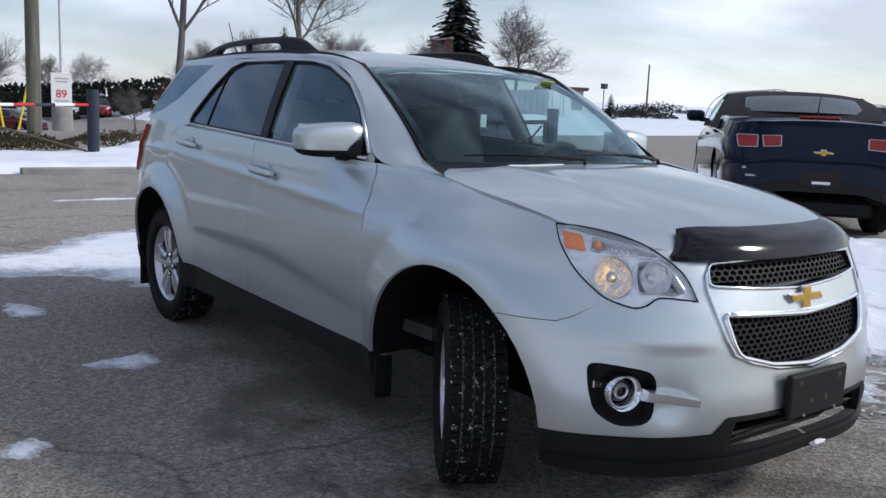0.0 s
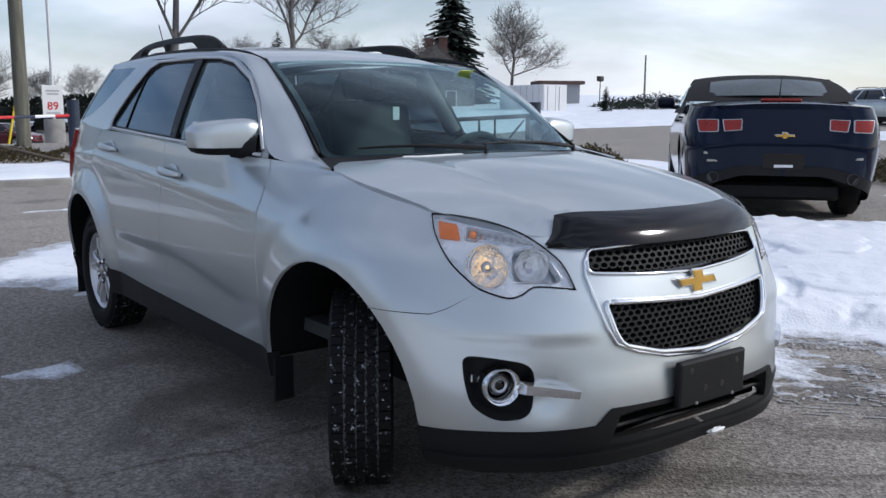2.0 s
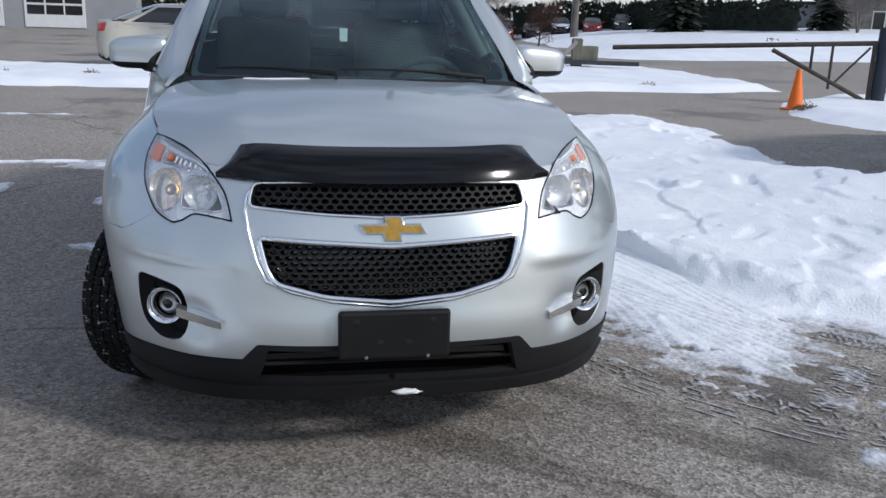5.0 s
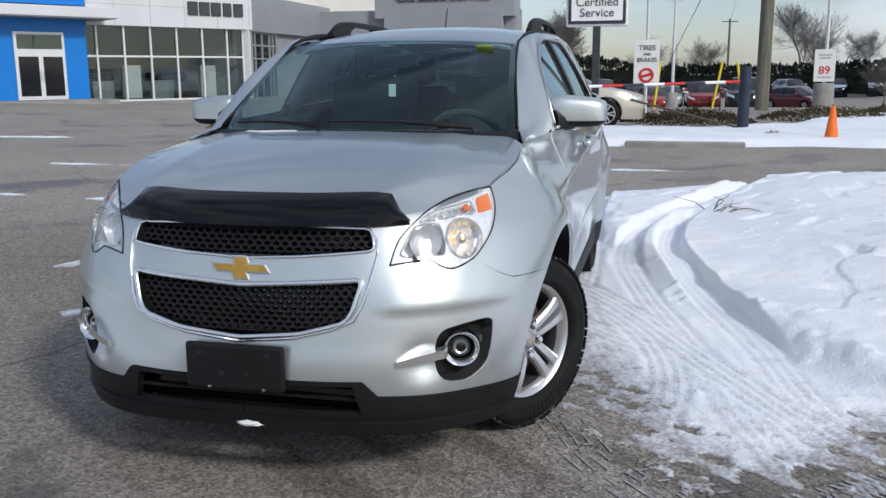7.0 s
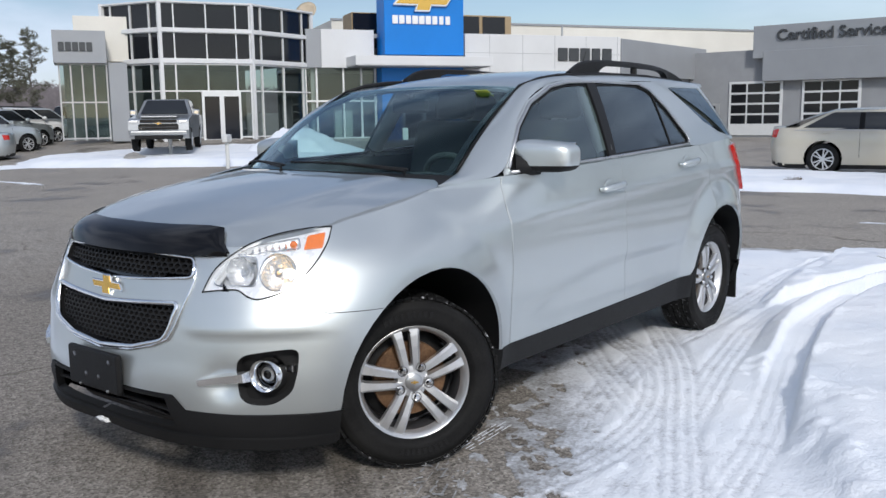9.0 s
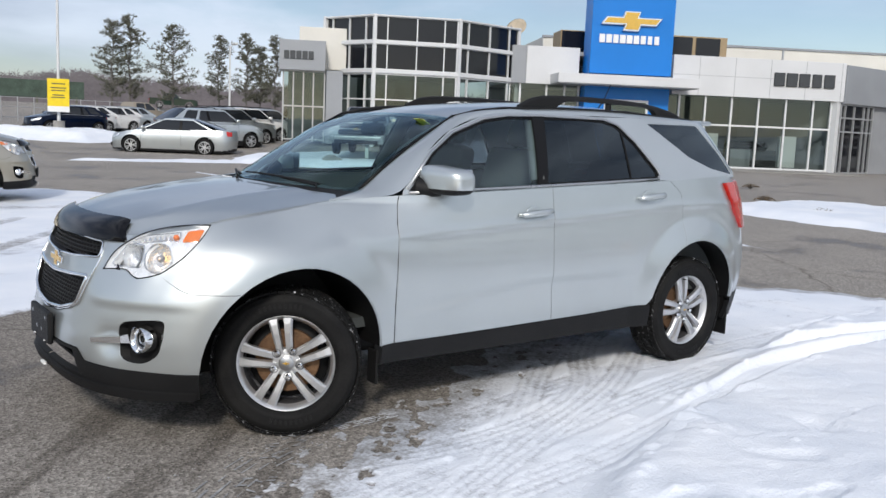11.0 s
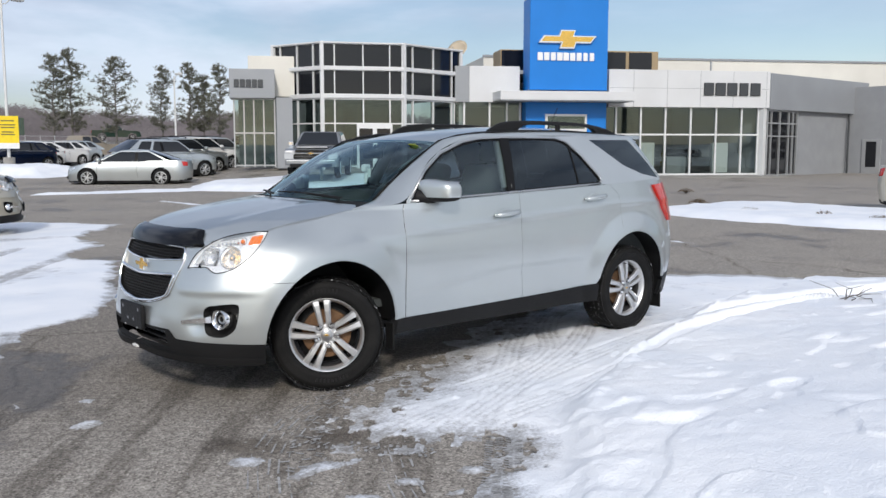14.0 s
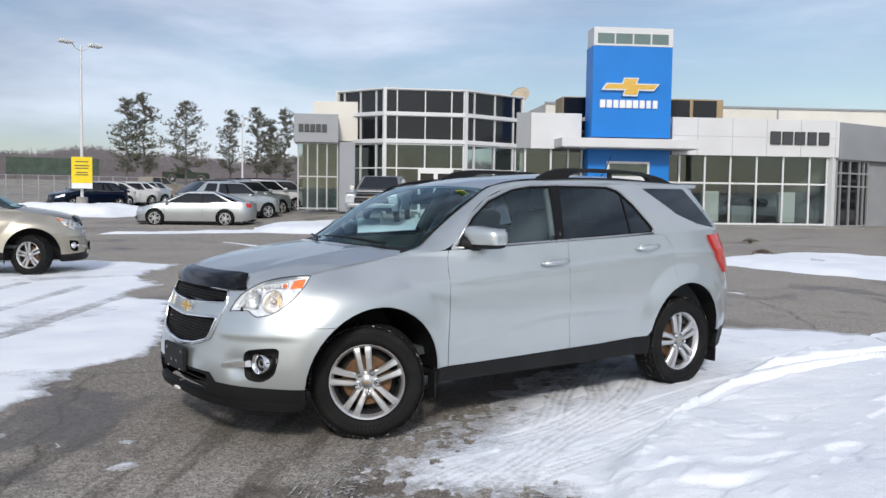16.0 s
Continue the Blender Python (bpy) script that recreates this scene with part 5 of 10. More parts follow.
def make_cabin(car):
    for y in (.37, -.37):
        make_seat(car, .05, y, INTERIOR)
    for y in (.38, -.38):
        make_seat(car, -.85, y, INTERIOR, .55)
    bm = bmesh.new()
    rows = []
    for k in range(13):
        y = -.74 + 1.48 * k / 12
        q = (abs(y) / .7) ** 2
        hump = .03 * math.exp(-((y - .37) / .16) ** 2) + .02 * math.exp(-(y / .15) ** 2)
        rows.append([bm.verts.new(p) for p in ((1.16 - .2 * q, y, 1.10), (1.0 - .15 * q, y, 1.112 + hump * .4), (.80 - .06 * q, y, 1.105 + hump), (.70, y, 1.05 + hump), (.74, y, .85), (.80, y, .62))])
    for a, b in zip(rows, rows[1:]):
        for j in range(5):
            bm.faces.new((a[j], a[j + 1], b[j + 1], b[j]))
    part("dashboard", bm, INTERIOR, car, "", True, 60)
    bm = bmesh.new()
    m = Matrix.Translation((.56, .37, 1.04)) @ Matrix.Rotation(radians(-62), 4, "Y")
    n, ring = 28, []
    for k in range(n):
        a = 2 * math.pi * k / n
        ring.append(m @ Vector((.185 * math.cos(a), .185 * math.sin(a), 0)))
    add_tube(bm, ring + ring[:1], .016, 8, False)
    part("steering_wheel", bm, INTERIOR, car, "", True)
    bm = bmesh.new()
    add_box(bm, (0, 0, -.01), (.13, .16, .05), .03, m)
    add_box(bm, (0, 0, -.01), (.03, .35, .02), .008, m)
    part("steering_hub", bm, INTERIOR, bpy.data.objects[car.children[-1].name])
    box("floor_pan", (-.3, 0, .50), (2.9, 1.5, .05), INTERIOR, car)
    box("rear_view_mirror", (.47, 0, 1.44), (.03, .24, .07), TRIM, car, .02)
    tube("mirror_stalk", [(.47, 0, 1.46), (.44, 0, 1.50)], .012, TRIM, car, 6)
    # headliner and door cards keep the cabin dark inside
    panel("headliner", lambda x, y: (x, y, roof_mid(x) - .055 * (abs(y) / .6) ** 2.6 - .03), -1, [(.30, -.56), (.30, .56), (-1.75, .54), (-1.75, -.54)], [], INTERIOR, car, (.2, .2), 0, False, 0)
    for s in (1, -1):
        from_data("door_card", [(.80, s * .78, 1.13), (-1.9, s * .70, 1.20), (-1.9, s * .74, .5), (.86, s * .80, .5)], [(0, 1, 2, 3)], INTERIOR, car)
    for s in (1, -1):
        tube("pillar_lining", [glass_side(-.11, 1.19)[:1] + (s * .80, 1.19), (-.20, s * .62, 1.53)], .045, INTERIOR_LIGHT, car, 8)
    box("cargo_blind", (-1.55, 0, 1.14), (.62, 1.3, .03), INTERIOR, car, .01)


suv = build_suv(SILVER)
suv.location.z = -.018


# ---- ground, roads and snow ----
def lattice(seed):
    r = np.random.RandomState(seed)
    return r.rand(256, 256)


def vnoise(x, y, seed=1):
    """Smooth noise from 0 to 1 over arrays, one cell a unit."""
    t = lattice(seed)
    xi, yi = np.floor(x).astype(int), np.floor(y).astype(int)
    fx, fy = x - xi, y - yi
    fx, fy = fx * fx * (3 - 2 * fx), fy * fy * (3 - 2 * fy)
    a, b = t[xi % 256, yi % 256], t[(xi + 1) % 256, yi % 256]
    c, d = t[xi % 256, (yi + 1) % 256], t[(xi + 1) % 256, (yi + 1) % 256]
    return (a + (b - a) * fx) * (1 - fy) + (c + (d - c) * fx) * fy


def fbm(x, y, seed=1, octaves=4):
    s, w = 0, 0
    for k in range(octaves):
        s = s + vnoise(x * 2 ** k + 17 * k, y * 2 ** k, seed + k) / 2 ** k
        w += 1 / 2 ** k
    return s / w


def ground_z(x, y):
    """The lie of the land: level by the car, rising gently away from it."""
    x, y = np.asarray(x, float), np.asarray(y, float)
    z = .026 * np.clip(y - 14, 0, 90) + .018 * np.clip(-x - 45, 0, 60) * np.clip((y - 32) / 14, 0, 1)
    z = z + .022 * np.clip(-y - 30, 0, 60) + .05 * np.clip(-y - 76, 0, 22)
    z = z + .62 * np.exp(-((x + 22.5) / 8) ** 2 - ((y + 32) / 9) ** 2)
    z = z + .28 * np.exp(-((x + 1.9) / 3.5) ** 4 - ((y - 7.1) / 3.5) ** 4)
    dip = np.clip((-x - 28) / 30, 0, 1)
    z = z - 1.15 * dip * dip * (3 - 2 * dip) * np.clip((31 - y) / 13, 0, 1) * np.clip((y + 7) / 7, 0, 1)
    return z


def gz(x, y):
    return float(ground_z(x, y))


def asphalt_material():
    m = material("worn_asphalt", (.118, .114, .108), .86, 0, .0)
    nt = m.node_tree
    b = nt.nodes["Principled BSDF"]
    co = nt.nodes.new("ShaderNodeTexCoord")

    def noise_node(scale, detail=4, rough=.55):
        n = nt.nodes.new("ShaderNodeTexNoise")
        n.inputs["Scale"].default_value, n.inputs["Detail"].default_value, n.inputs["Roughness"].default_value = scale, detail, rough
        nt.links.new(co.outputs["Object"], n.inputs["Vector"])
        return n

    def ramp(node, p0, c0, p1, c1):
        r = nt.nodes.new("ShaderNodeValToRGB")
        r.color_ramp.elements[0].position, r.color_ramp.elements[0].color = p0, (*c0, 1)
        r.color_ramp.elements[1].position, r.color_ramp.elements[1].color = p1, (*c1, 1)
        nt.links.new(node.outputs["Fac"], r.inputs["Fac"])
        return r
    stone = nt.nodes.new("ShaderNodeTexVoronoi")
    stone.inputs["Scale"].default_value = 95
    nt.links.new(co.outputs["Object"], stone.inputs["Vector"])
    chip = nt.nodes.new("ShaderNodeValToRGB")
    chip.color_ramp.elements[0].position, chip.color_ramp.elements[0].color = .0, (.035, .034, .032, 1)
    chip.color_ramp.elements[1].position, chip.color_ramp.elements[1].color = 1.0, (.70, .655, .595, 1)
    nt.links.new(stone.outputs["Color"], chip.inputs["Fac"])
    base = ramp(noise_node(.35, 5, .6), .30, (.185, .160, .132), .72, (.355, .308, .254))
    mix = nt.nodes.new("ShaderNodeMixRGB")
    mix.inputs["Fac"].default_value = .60
    nt.links.new(base.outputs["Color"], mix.inputs["Color1"])
    nt.links.new(chip.outputs["Color"], mix.inputs["Color2"])
    grit = ramp(noise_node(22, 8, .75), .36, (.62, .62, .62), .62, (1.08, 1.08, 1.08))
    grit_mul = nt.nodes.new("ShaderNodeMixRGB")
    grit_mul.blend_type, grit_mul.inputs["Fac"].default_value = "MULTIPLY", 1
    nt.links.new(mix.outputs["Color"], grit_mul.inputs["Color1"])
    nt.links.new(grit.outputs["Color"], grit_mul.inputs["Color2"])
    # fine cracks, bent by noise
    bend = nt.nodes.new("ShaderNodeMixRGB")
    bend.blend_type, bend.inputs["Fac"].default_value = "ADD", .35
    nt.links.new(co.outputs["Object"], bend.inputs["Color1"])
    nt.links.new(noise_node(1.6, 5).outputs["Color"], bend.inputs["Color2"])
    cell = nt.nodes.new("ShaderNodeTexVoronoi")
    cell.feature = "DISTANCE_TO_EDGE"
    cell.inputs["Scale"].default_value = .21
    nt.links.new(bend.outputs["Color"], cell.inputs["Vector"])
    crack = nt.nodes.new("ShaderNodeValToRGB")
    crack.color_ramp.elements[0].position, crack.color_ramp.elements[0].color = .0, (.55, .53, .50, 1)
    crack.color_ramp.elements[1].position, crack.color_ramp.elements[1].color = .004, (1, 1, 1, 1)
    nt.links.new(cell.outputs["Distance"], crack.inputs["Fac"])
    crack_mul = nt.nodes.new("ShaderNodeMixRGB")
    crack_mul.blend_type, crack_mul.inputs["Fac"].default_value = "MULTIPLY", 1
    nt.links.new(grit_mul.outputs["Color"], crack_mul.inputs["Color1"])
    nt.links.new(crack.outputs["Color"], crack_mul.inputs["Color2"])
    mix = crack_mul
    wet = ramp(noise_node(.5, 8, .68), .545, (1, 1, 1), .60, (.50, .47, .44))
    mul = nt.nodes.new("ShaderNodeMixRGB")
    mul.blend_type = "MULTIPLY"
    mul.inputs["Fac"].default_value = 1
    nt.links.new(mix.outputs["Color"], mul.inputs["Color1"])
    nt.links.new(wet.outputs["Color"], mul.inputs["Color2"])
    # round the parked car, meltwater and painted shade darken the colour, with ragged rims
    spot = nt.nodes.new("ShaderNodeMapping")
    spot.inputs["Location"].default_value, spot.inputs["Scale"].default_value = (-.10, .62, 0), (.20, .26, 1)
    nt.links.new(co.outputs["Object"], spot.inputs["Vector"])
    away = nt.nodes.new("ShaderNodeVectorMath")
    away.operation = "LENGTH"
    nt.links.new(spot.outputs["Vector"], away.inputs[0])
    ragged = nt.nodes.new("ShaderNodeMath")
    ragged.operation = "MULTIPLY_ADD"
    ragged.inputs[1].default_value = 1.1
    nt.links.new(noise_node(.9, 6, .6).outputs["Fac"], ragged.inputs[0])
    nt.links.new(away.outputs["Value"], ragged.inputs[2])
    damp_shade = nt.nodes.new("ShaderNodeValToRGB")
    damp_shade.color_ramp.elements[0].position, damp_shade.color_ramp.elements[0].color = .0, (.74, .725, .71, 1)
    damp_shade.color_ramp.elements[1].position, damp_shade.color_ramp.elements[1].color = 1.0, (1, 1, 1, 1)
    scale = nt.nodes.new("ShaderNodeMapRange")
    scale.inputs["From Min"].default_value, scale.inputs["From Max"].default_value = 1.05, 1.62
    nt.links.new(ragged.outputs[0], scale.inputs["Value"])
    nt.links.new(scale.outputs["Result"], damp_shade.inputs["Fac"])
    shade_stained = nt.nodes.new("ShaderNodeMixRGB")
    shade_stained.blend_type, shade_stained.inputs["Fac"].default_value = "MULTIPLY", 1
    nt.links.new(mul.outputs["Color"], shade_stained.inputs["Color1"])
    nt.links.new(damp_shade.outputs["Color"], shade_stained.inputs["Color2"])
    # wet streaks dragged by tyres out of the snow beside the front wheel
    turned, drawn = nt.nodes.new("ShaderNodeMapping"), nt.nodes.new("ShaderNodeMapping")
    turned.inputs["Rotation"].default_value = (0, 0, radians(-50))
    drawn.inputs["Scale"].default_value = (.55, 5.2, 1)
    nt.links.new(co.outputs["Object"], turned.inputs["Vector"])
    nt.links.new(turned.outputs["Vector"], drawn.inputs["Vector"])
    streaky = nt.nodes.new("ShaderNodeTexNoise")
    streaky.inputs["Scale"].default_value, streaky.inputs["Detail"].default_value, streaky.inputs["Roughness"].default_value = 1.0, 7, .62
    nt.links.new(drawn.outputs["Vector"], streaky.inputs["Vector"])
    dark = nt.nodes.new("ShaderNodeMapRange")
    dark.inputs["From Min"].default_value, dark.inputs["From Max"].default_value = .49, .58
    nt.links.new(streaky.outputs["Fac"], dark.inputs["Value"])
    off = nt.nodes.new("ShaderNodeVectorMath")
    off.operation = "DISTANCE"
    off.inputs[1].default_value = (2.15, 1.25, 0)
    nt.links.new(co.outputs["Object"], off.inputs[0])
    close = nt.nodes.new("ShaderNodeMapRange")
    close.inputs["From Min"].default_value, close.inputs["From Max"].default_value = 2.1, 1.1
    nt.links.new(off.outputs["Value"], close.inputs["Value"])
    both = nt.nodes.new("ShaderNodeMath")
    both.operation = "MULTIPLY"
    nt.links.new(dark.outputs["Result"], both.inputs[0])
    nt.links.new(close.outputs["Result"], both.inputs[1])
    streaked = nt.nodes.new("ShaderNodeMixRGB")
    streaked.blend_type = "MULTIPLY"
    streaked.inputs["Color2"].default_value = (.62, .605, .59, 1)
    nt.links.new(both.outputs[0], streaked.inputs["Fac"])
    nt.links.new(shade_stained.outputs["Color"], streaked.inputs["Color1"])
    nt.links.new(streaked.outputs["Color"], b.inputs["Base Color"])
    rough = nt.nodes.new("ShaderNodeMapRange")
    rough.inputs["From Min"].default_value, rough.inputs["From Max"].default_value = .5, 1.0
    rough.inputs["To Min"].default_value, rough.inputs["To Max"].default_value = .42, .9
    nt.links.new(wet.outputs["Color"], rough.inputs["Value"])
    nt.links.new(rough.outputs["Result"], b.inputs["Roughness"])
    bp = nt.nodes.new("ShaderNodeBump")
    bp.inputs["Strength"].default_value, bp.inputs["Distance"].default_value = .8, .004
    nt.links.new(stone.outputs["Distance"], bp.inputs["Height"])
    nt.links.new(bp.outputs["Normal"], b.inputs["Normal"])
    return m


def snow_material(name, slush):
    """White snow; near the ground's level thin, wet and patchy with grit."""
    m = material(name, (.84, .87, .91), .55, 0, .0)
    nt = m.node_tree
    b = nt.nodes["Principled BSDF"]
    b.inputs["Subsurface Weight"].default_value = 0.0
    co, geo = nt.nodes.new("ShaderNodeTexCoord"), nt.nodes.new("ShaderNodeNewGeometry")
    big, small = nt.nodes.new("ShaderNodeTexNoise"), nt.nodes.new("ShaderNodeTexNoise")
    big.inputs["Scale"].default_value, big.inputs["Detail"].default_value = 1.2, 5
    small.inputs["Scale"].default_value, small.inputs["Detail"].default_value = 60, 6
    for n in (big, small):
        nt.links.new(co.outputs["Object"], n.inputs["Vector"])
    tone = nt.nodes.new("ShaderNodeValToRGB")
    tone.color_ramp.elements[0].position, tone.color_ramp.elements[0].color = .3, (.76, .80, .86, 1)
    tone.color_ramp.elements[1].position, tone.color_ramp.elements[1].color = .62, (.88, .90, .93, 1)
    nt.links.new(big.outputs["Fac"], tone.inputs["Fac"])
    last = tone
    if slush > 0:
        at = nt.nodes.new("ShaderNodeAttribute")
        at.attribute_name = "depth"
        add = nt.nodes.new("ShaderNodeMath")
        add.operation = "MULTIPLY_ADD"
        nt.links.new(small.outputs["Fac"], add.inputs[0])
        add.inputs[1].default_value = slush * 1.7
        mid = nt.nodes.new("ShaderNodeTexNoise")
        mid.inputs["Scale"].default_value, mid.inputs["Detail"].default_value, mid.inputs["Roughness"].default_value = 8, 6, .65
        nt.links.new(co.outputs["Object"], mid.inputs["Vector"])
        more = nt.nodes.new("ShaderNodeMath")
        more.operation = "MULTIPLY_ADD"
        more.inputs[1].default_value = slush * 2.4
        nt.links.new(mid.outputs["Fac"], more.inputs[0])
        nt.links.new(at.outputs["Fac"], more.inputs[2])
        nt.links.new(more.outputs[0], add.inputs[2])
        mr = nt.nodes.new("ShaderNodeMapRange")
        mr.inputs["From Min"].default_value, mr.inputs["From Max"].default_value = slush * 1.85, slush * 3.4
        nt.links.new(add.outputs[0], mr.inputs["Value"])
        mx = nt.nodes.new("ShaderNodeMixRGB")
        wet = nt.nodes.new("ShaderNodeValToRGB")
        wet.color_ramp.elements[0].position, wet.color_ramp.elements[0].color = .0, (.25, .225, .195, 1)
        wet.color_ramp.elements[1].position, wet.color_ramp.elements[1].color = 1.0, (1, 1, 1, 1)
        grey = wet.color_ramp.elements.new(.35)
        grey.color = (.50, .49, .48, 1)
        pale = wet.color_ramp.elements.new(.7)
        pale.color = (.82, .82, .83, 1)
        mx.blend_type = "MULTIPLY"
        mx.inputs["Fac"].default_value = 1.0
        nt.links.new(mr.outputs["Result"], wet.inputs["Fac"])
        nt.links.new(wet.outputs["Color"], mx.inputs["Color1"])
        nt.links.new(tone.outputs["Color"], mx.inputs["Color2"])
        last = mx
    nt.links.new(last.outputs["Color"], b.inputs["Base Color"])
    bp = nt.nodes.new("ShaderNodeBump")
    bp.inputs["Strength"].default_value, bp.inputs["Distance"].default_value = .5, .012
    nt.links.new(small.outputs["Fac"], bp.inputs["Height"])
    nt.links.new(bp.outputs["Normal"], b.inputs["Normal"])
    return m


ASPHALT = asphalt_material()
SNOW = snow_material("packed_snow", .012)
DEEP_SNOW = snow_material("deep_snow", 0)


def poly_distance(px, py, poly):
    """Distance to an outline over arrays, positive inside."""
    d = np.full(px.shape, 1e9)
    inside = np.zeros(px.shape, bool)
    n = len(poly)
    for i in range(n):
        (ax, ay), (bx, by) = poly[i - 1], poly[i]
        ex, ey = bx - ax, by - ay
        t = np.clip(((px - ax) * ex + (py - ay) * ey) / (ex * ex + ey * ey), 0, 1)
        d = np.minimum(d, np.hypot(px - ax - t * ex, py - ay - t * ey))
        if by != ay:
            hit = ((ay > py) != (by > py)) & (px < (bx - ax) * (py - ay) / (by - ay) + ax)
            inside ^= hit
    return np.where(inside, d, -d)


def snow_sheet(name, label, poly, cell, depth, edge, rough_edge=.25, lumps=.02, mat=None, shape=None, seed=3, kind="structure", fray=None):
    """A layer of snow on the ground inside an outline, with a ragged edge."""
    xs = np.arange(min(p[0] for p in poly) - .5, max(p[0] for p in poly) + .5, cell)
    ys = np.arange(min(p[1] for p in poly) - .5, max(p[1] for p in poly) + .5, cell)
    X, Y = np.meshgrid(xs, ys, indexing="ij")
    D = poly_distance(X, Y, poly) + rough_edge * (fbm(X / (edge * 2.2 + .15), Y / (edge * 2.2 + .15), seed) - .5) * 2
    if mat is SNOW:                     # thin packed snow breaks up towards its rim
        D = D + rough_edge * 1.5 * (fbm(X * 4.2, Y * 4.2, seed + 2, 5) - .5)
    if fray is not None:                # swept thin: streaks of bare ground show between the crumbs
        weight, streak = fray(X, Y)
        D = np.where((weight > .08) & (streak < .60 * weight), np.minimum(D, -.008), D)
    t = np.clip(D / edge, 0, 1)
    H = depth * t * t * (3 - 2 * t)
    H = H + lumps * (fbm(X * 1.1, Y * 1.1, seed + 5) - .45) * t + lumps * .5 * (fbm(X * 4.5, Y * 4.5, seed + 9, 3) - .5) * t
    if shape is not None:
        H = shape(X, Y, D, H)
    if fray is not None:
        H = H * (1 - .90 * np.clip(weight * 1.15, 0, 1))
    H = np.where(D < 0, np.maximum(D * .3, -.04) - .004, np.maximum(H, .004))
    Z = ground_z(X, Y) + H
    keep = D > -cell * 1.6
    idx = -np.ones(X.shape, int)
    ok = keep[:-1, :-1] & keep[1:, :-1] & keep[1:, 1:] & keep[:-1, 1:]
    use = np.zeros(X.shape, bool)
    for a, b in ((0, 0), (1, 0), (1, 1), (0, 1)):
        use[a:a + ok.shape[0], b:b + ok.shape[1]] |= ok
    idx[use] = np.arange(use.sum())
    co = np.stack([X[use], Y[use], Z[use]], -1)
    i, j = np.nonzero(ok)
    fs = np.stack([idx[i, j], idx[i + 1, j], idx[i + 1, j + 1], idx[i, j + 1]], -1)
    me = bpy.data.meshes.new(name)
    me.from_pydata(co.tolist(), [], fs.tolist())
    me.update()
    at = me.attributes.new("depth", "FLOAT", "POINT")
    at.data.foreach_set("value", H[use].astype(np.float32))
    ob = link_mesh(name, me, mat or SNOW, None, "", True)
    return tagged(ob, label, "snow", kind=kind)


# the ground sheet: fine by the car, coarse to the horizon
g1 = np.sinh(np.linspace(-7.2, 7.2, 190)) * 1.35
GX, GY = np.meshgrid(g1 - 6, g1, indexing="ij")
GZ = ground_z(GX, GY)
n1 = len(g1)
gv = np.stack([GX.ravel(), GY.ravel(), GZ.ravel()], -1)
ii, jj = np.meshgrid(np.arange(n1 - 1), np.arange(n1 - 1), indexing="ij")
gf = np.stack([(ii * n1 + jj).ravel(), ((ii + 1) * n1 + jj).ravel(), ((ii + 1) * n1 + jj + 1).ravel(), (ii * n1 + jj + 1).ravel()], -1)
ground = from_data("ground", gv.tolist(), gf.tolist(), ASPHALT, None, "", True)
tagged(ground, "worn grey asphalt with wet patches, cracks and painted shade by the car", "ground", kind="structure")

# tyre tracks beside the car: curves (points, half width)
TRACKS = [
    ([(2.05, 1.55), (1.1, 1.25), (.3, 1.0), (-.6, .82), (-1.4, .80), (-2.4, .74), (-3.6, .66), (-4.9, .7)], .11),
    ([(1.7, 1.25), (.9, .95), (.1, .55), (-.7, .05), (-1.6, -.55), (-2.6, -1.1)], .10),
    ([(2.2, 1.95), (1.3, 1.65), (.3, 1.45), (-.8, 1.2), (-1.9, 1.05), (-3.1, 1.2), (-4.6, 1.9), (-5.6, 2.7)], .11),
    ([(2.2, 2.35), (1.2, 1.95), (.2, 1.78), (-1.0, 1.50), (-2.2, 1.35), (-3.4, 1.55), (-5.2, 2.3)], .11),
    ([(1.9, 2.5), (1.0, 1.75), (.2, 1.1), (-.5, .5), (-1.4, -.1)], .10),
    ([(1.35, 1.3), (.8, 1.35), (.2, 1.25), (-.4, .95), (-.9, .45), (-1.5, .0), (-2.3, -.4)], .10),
    ([(2.3, 2.75), (1.6, 2.05), (.6, 1.55), (-.5, 1.05), (-1.5, .4)], .10),
]


def curve_hit(X, Y, pts, w):
    """Nearness to a curve (1 on it) and the way along it, over arrays."""
    best = np.full(X.shape, 1e9)
    along = np.zeros(X.shape)
    run = 0
    fx, fy = spline(*[(i, p[0]) for i, p in enumerate(pts)]), spline(*[(i, p[1]) for i, p in enumerate(pts)])
    q = [(fx(t), fy(t)) for t in np.linspace(0, len(pts) - 1, len(pts) * 5)]
    for (ax, ay), (bx, by) in zip(q, q[1:]):
        ex, ey = bx - ax, by - ay
        L = math.hypot(ex, ey)
        t = np.clip(((X - ax) * ex + (Y - ay) * ey) / (L * L), 0, 1)
        d = np.hypot(X - ax - t * ex, Y - ay - t * ey)
        m = d < best
        best = np.where(m, d, best)
        along = np.where(m, run + t * L, along)
        run += L
    return np.clip(1 - best / w, 0, 1), along, best


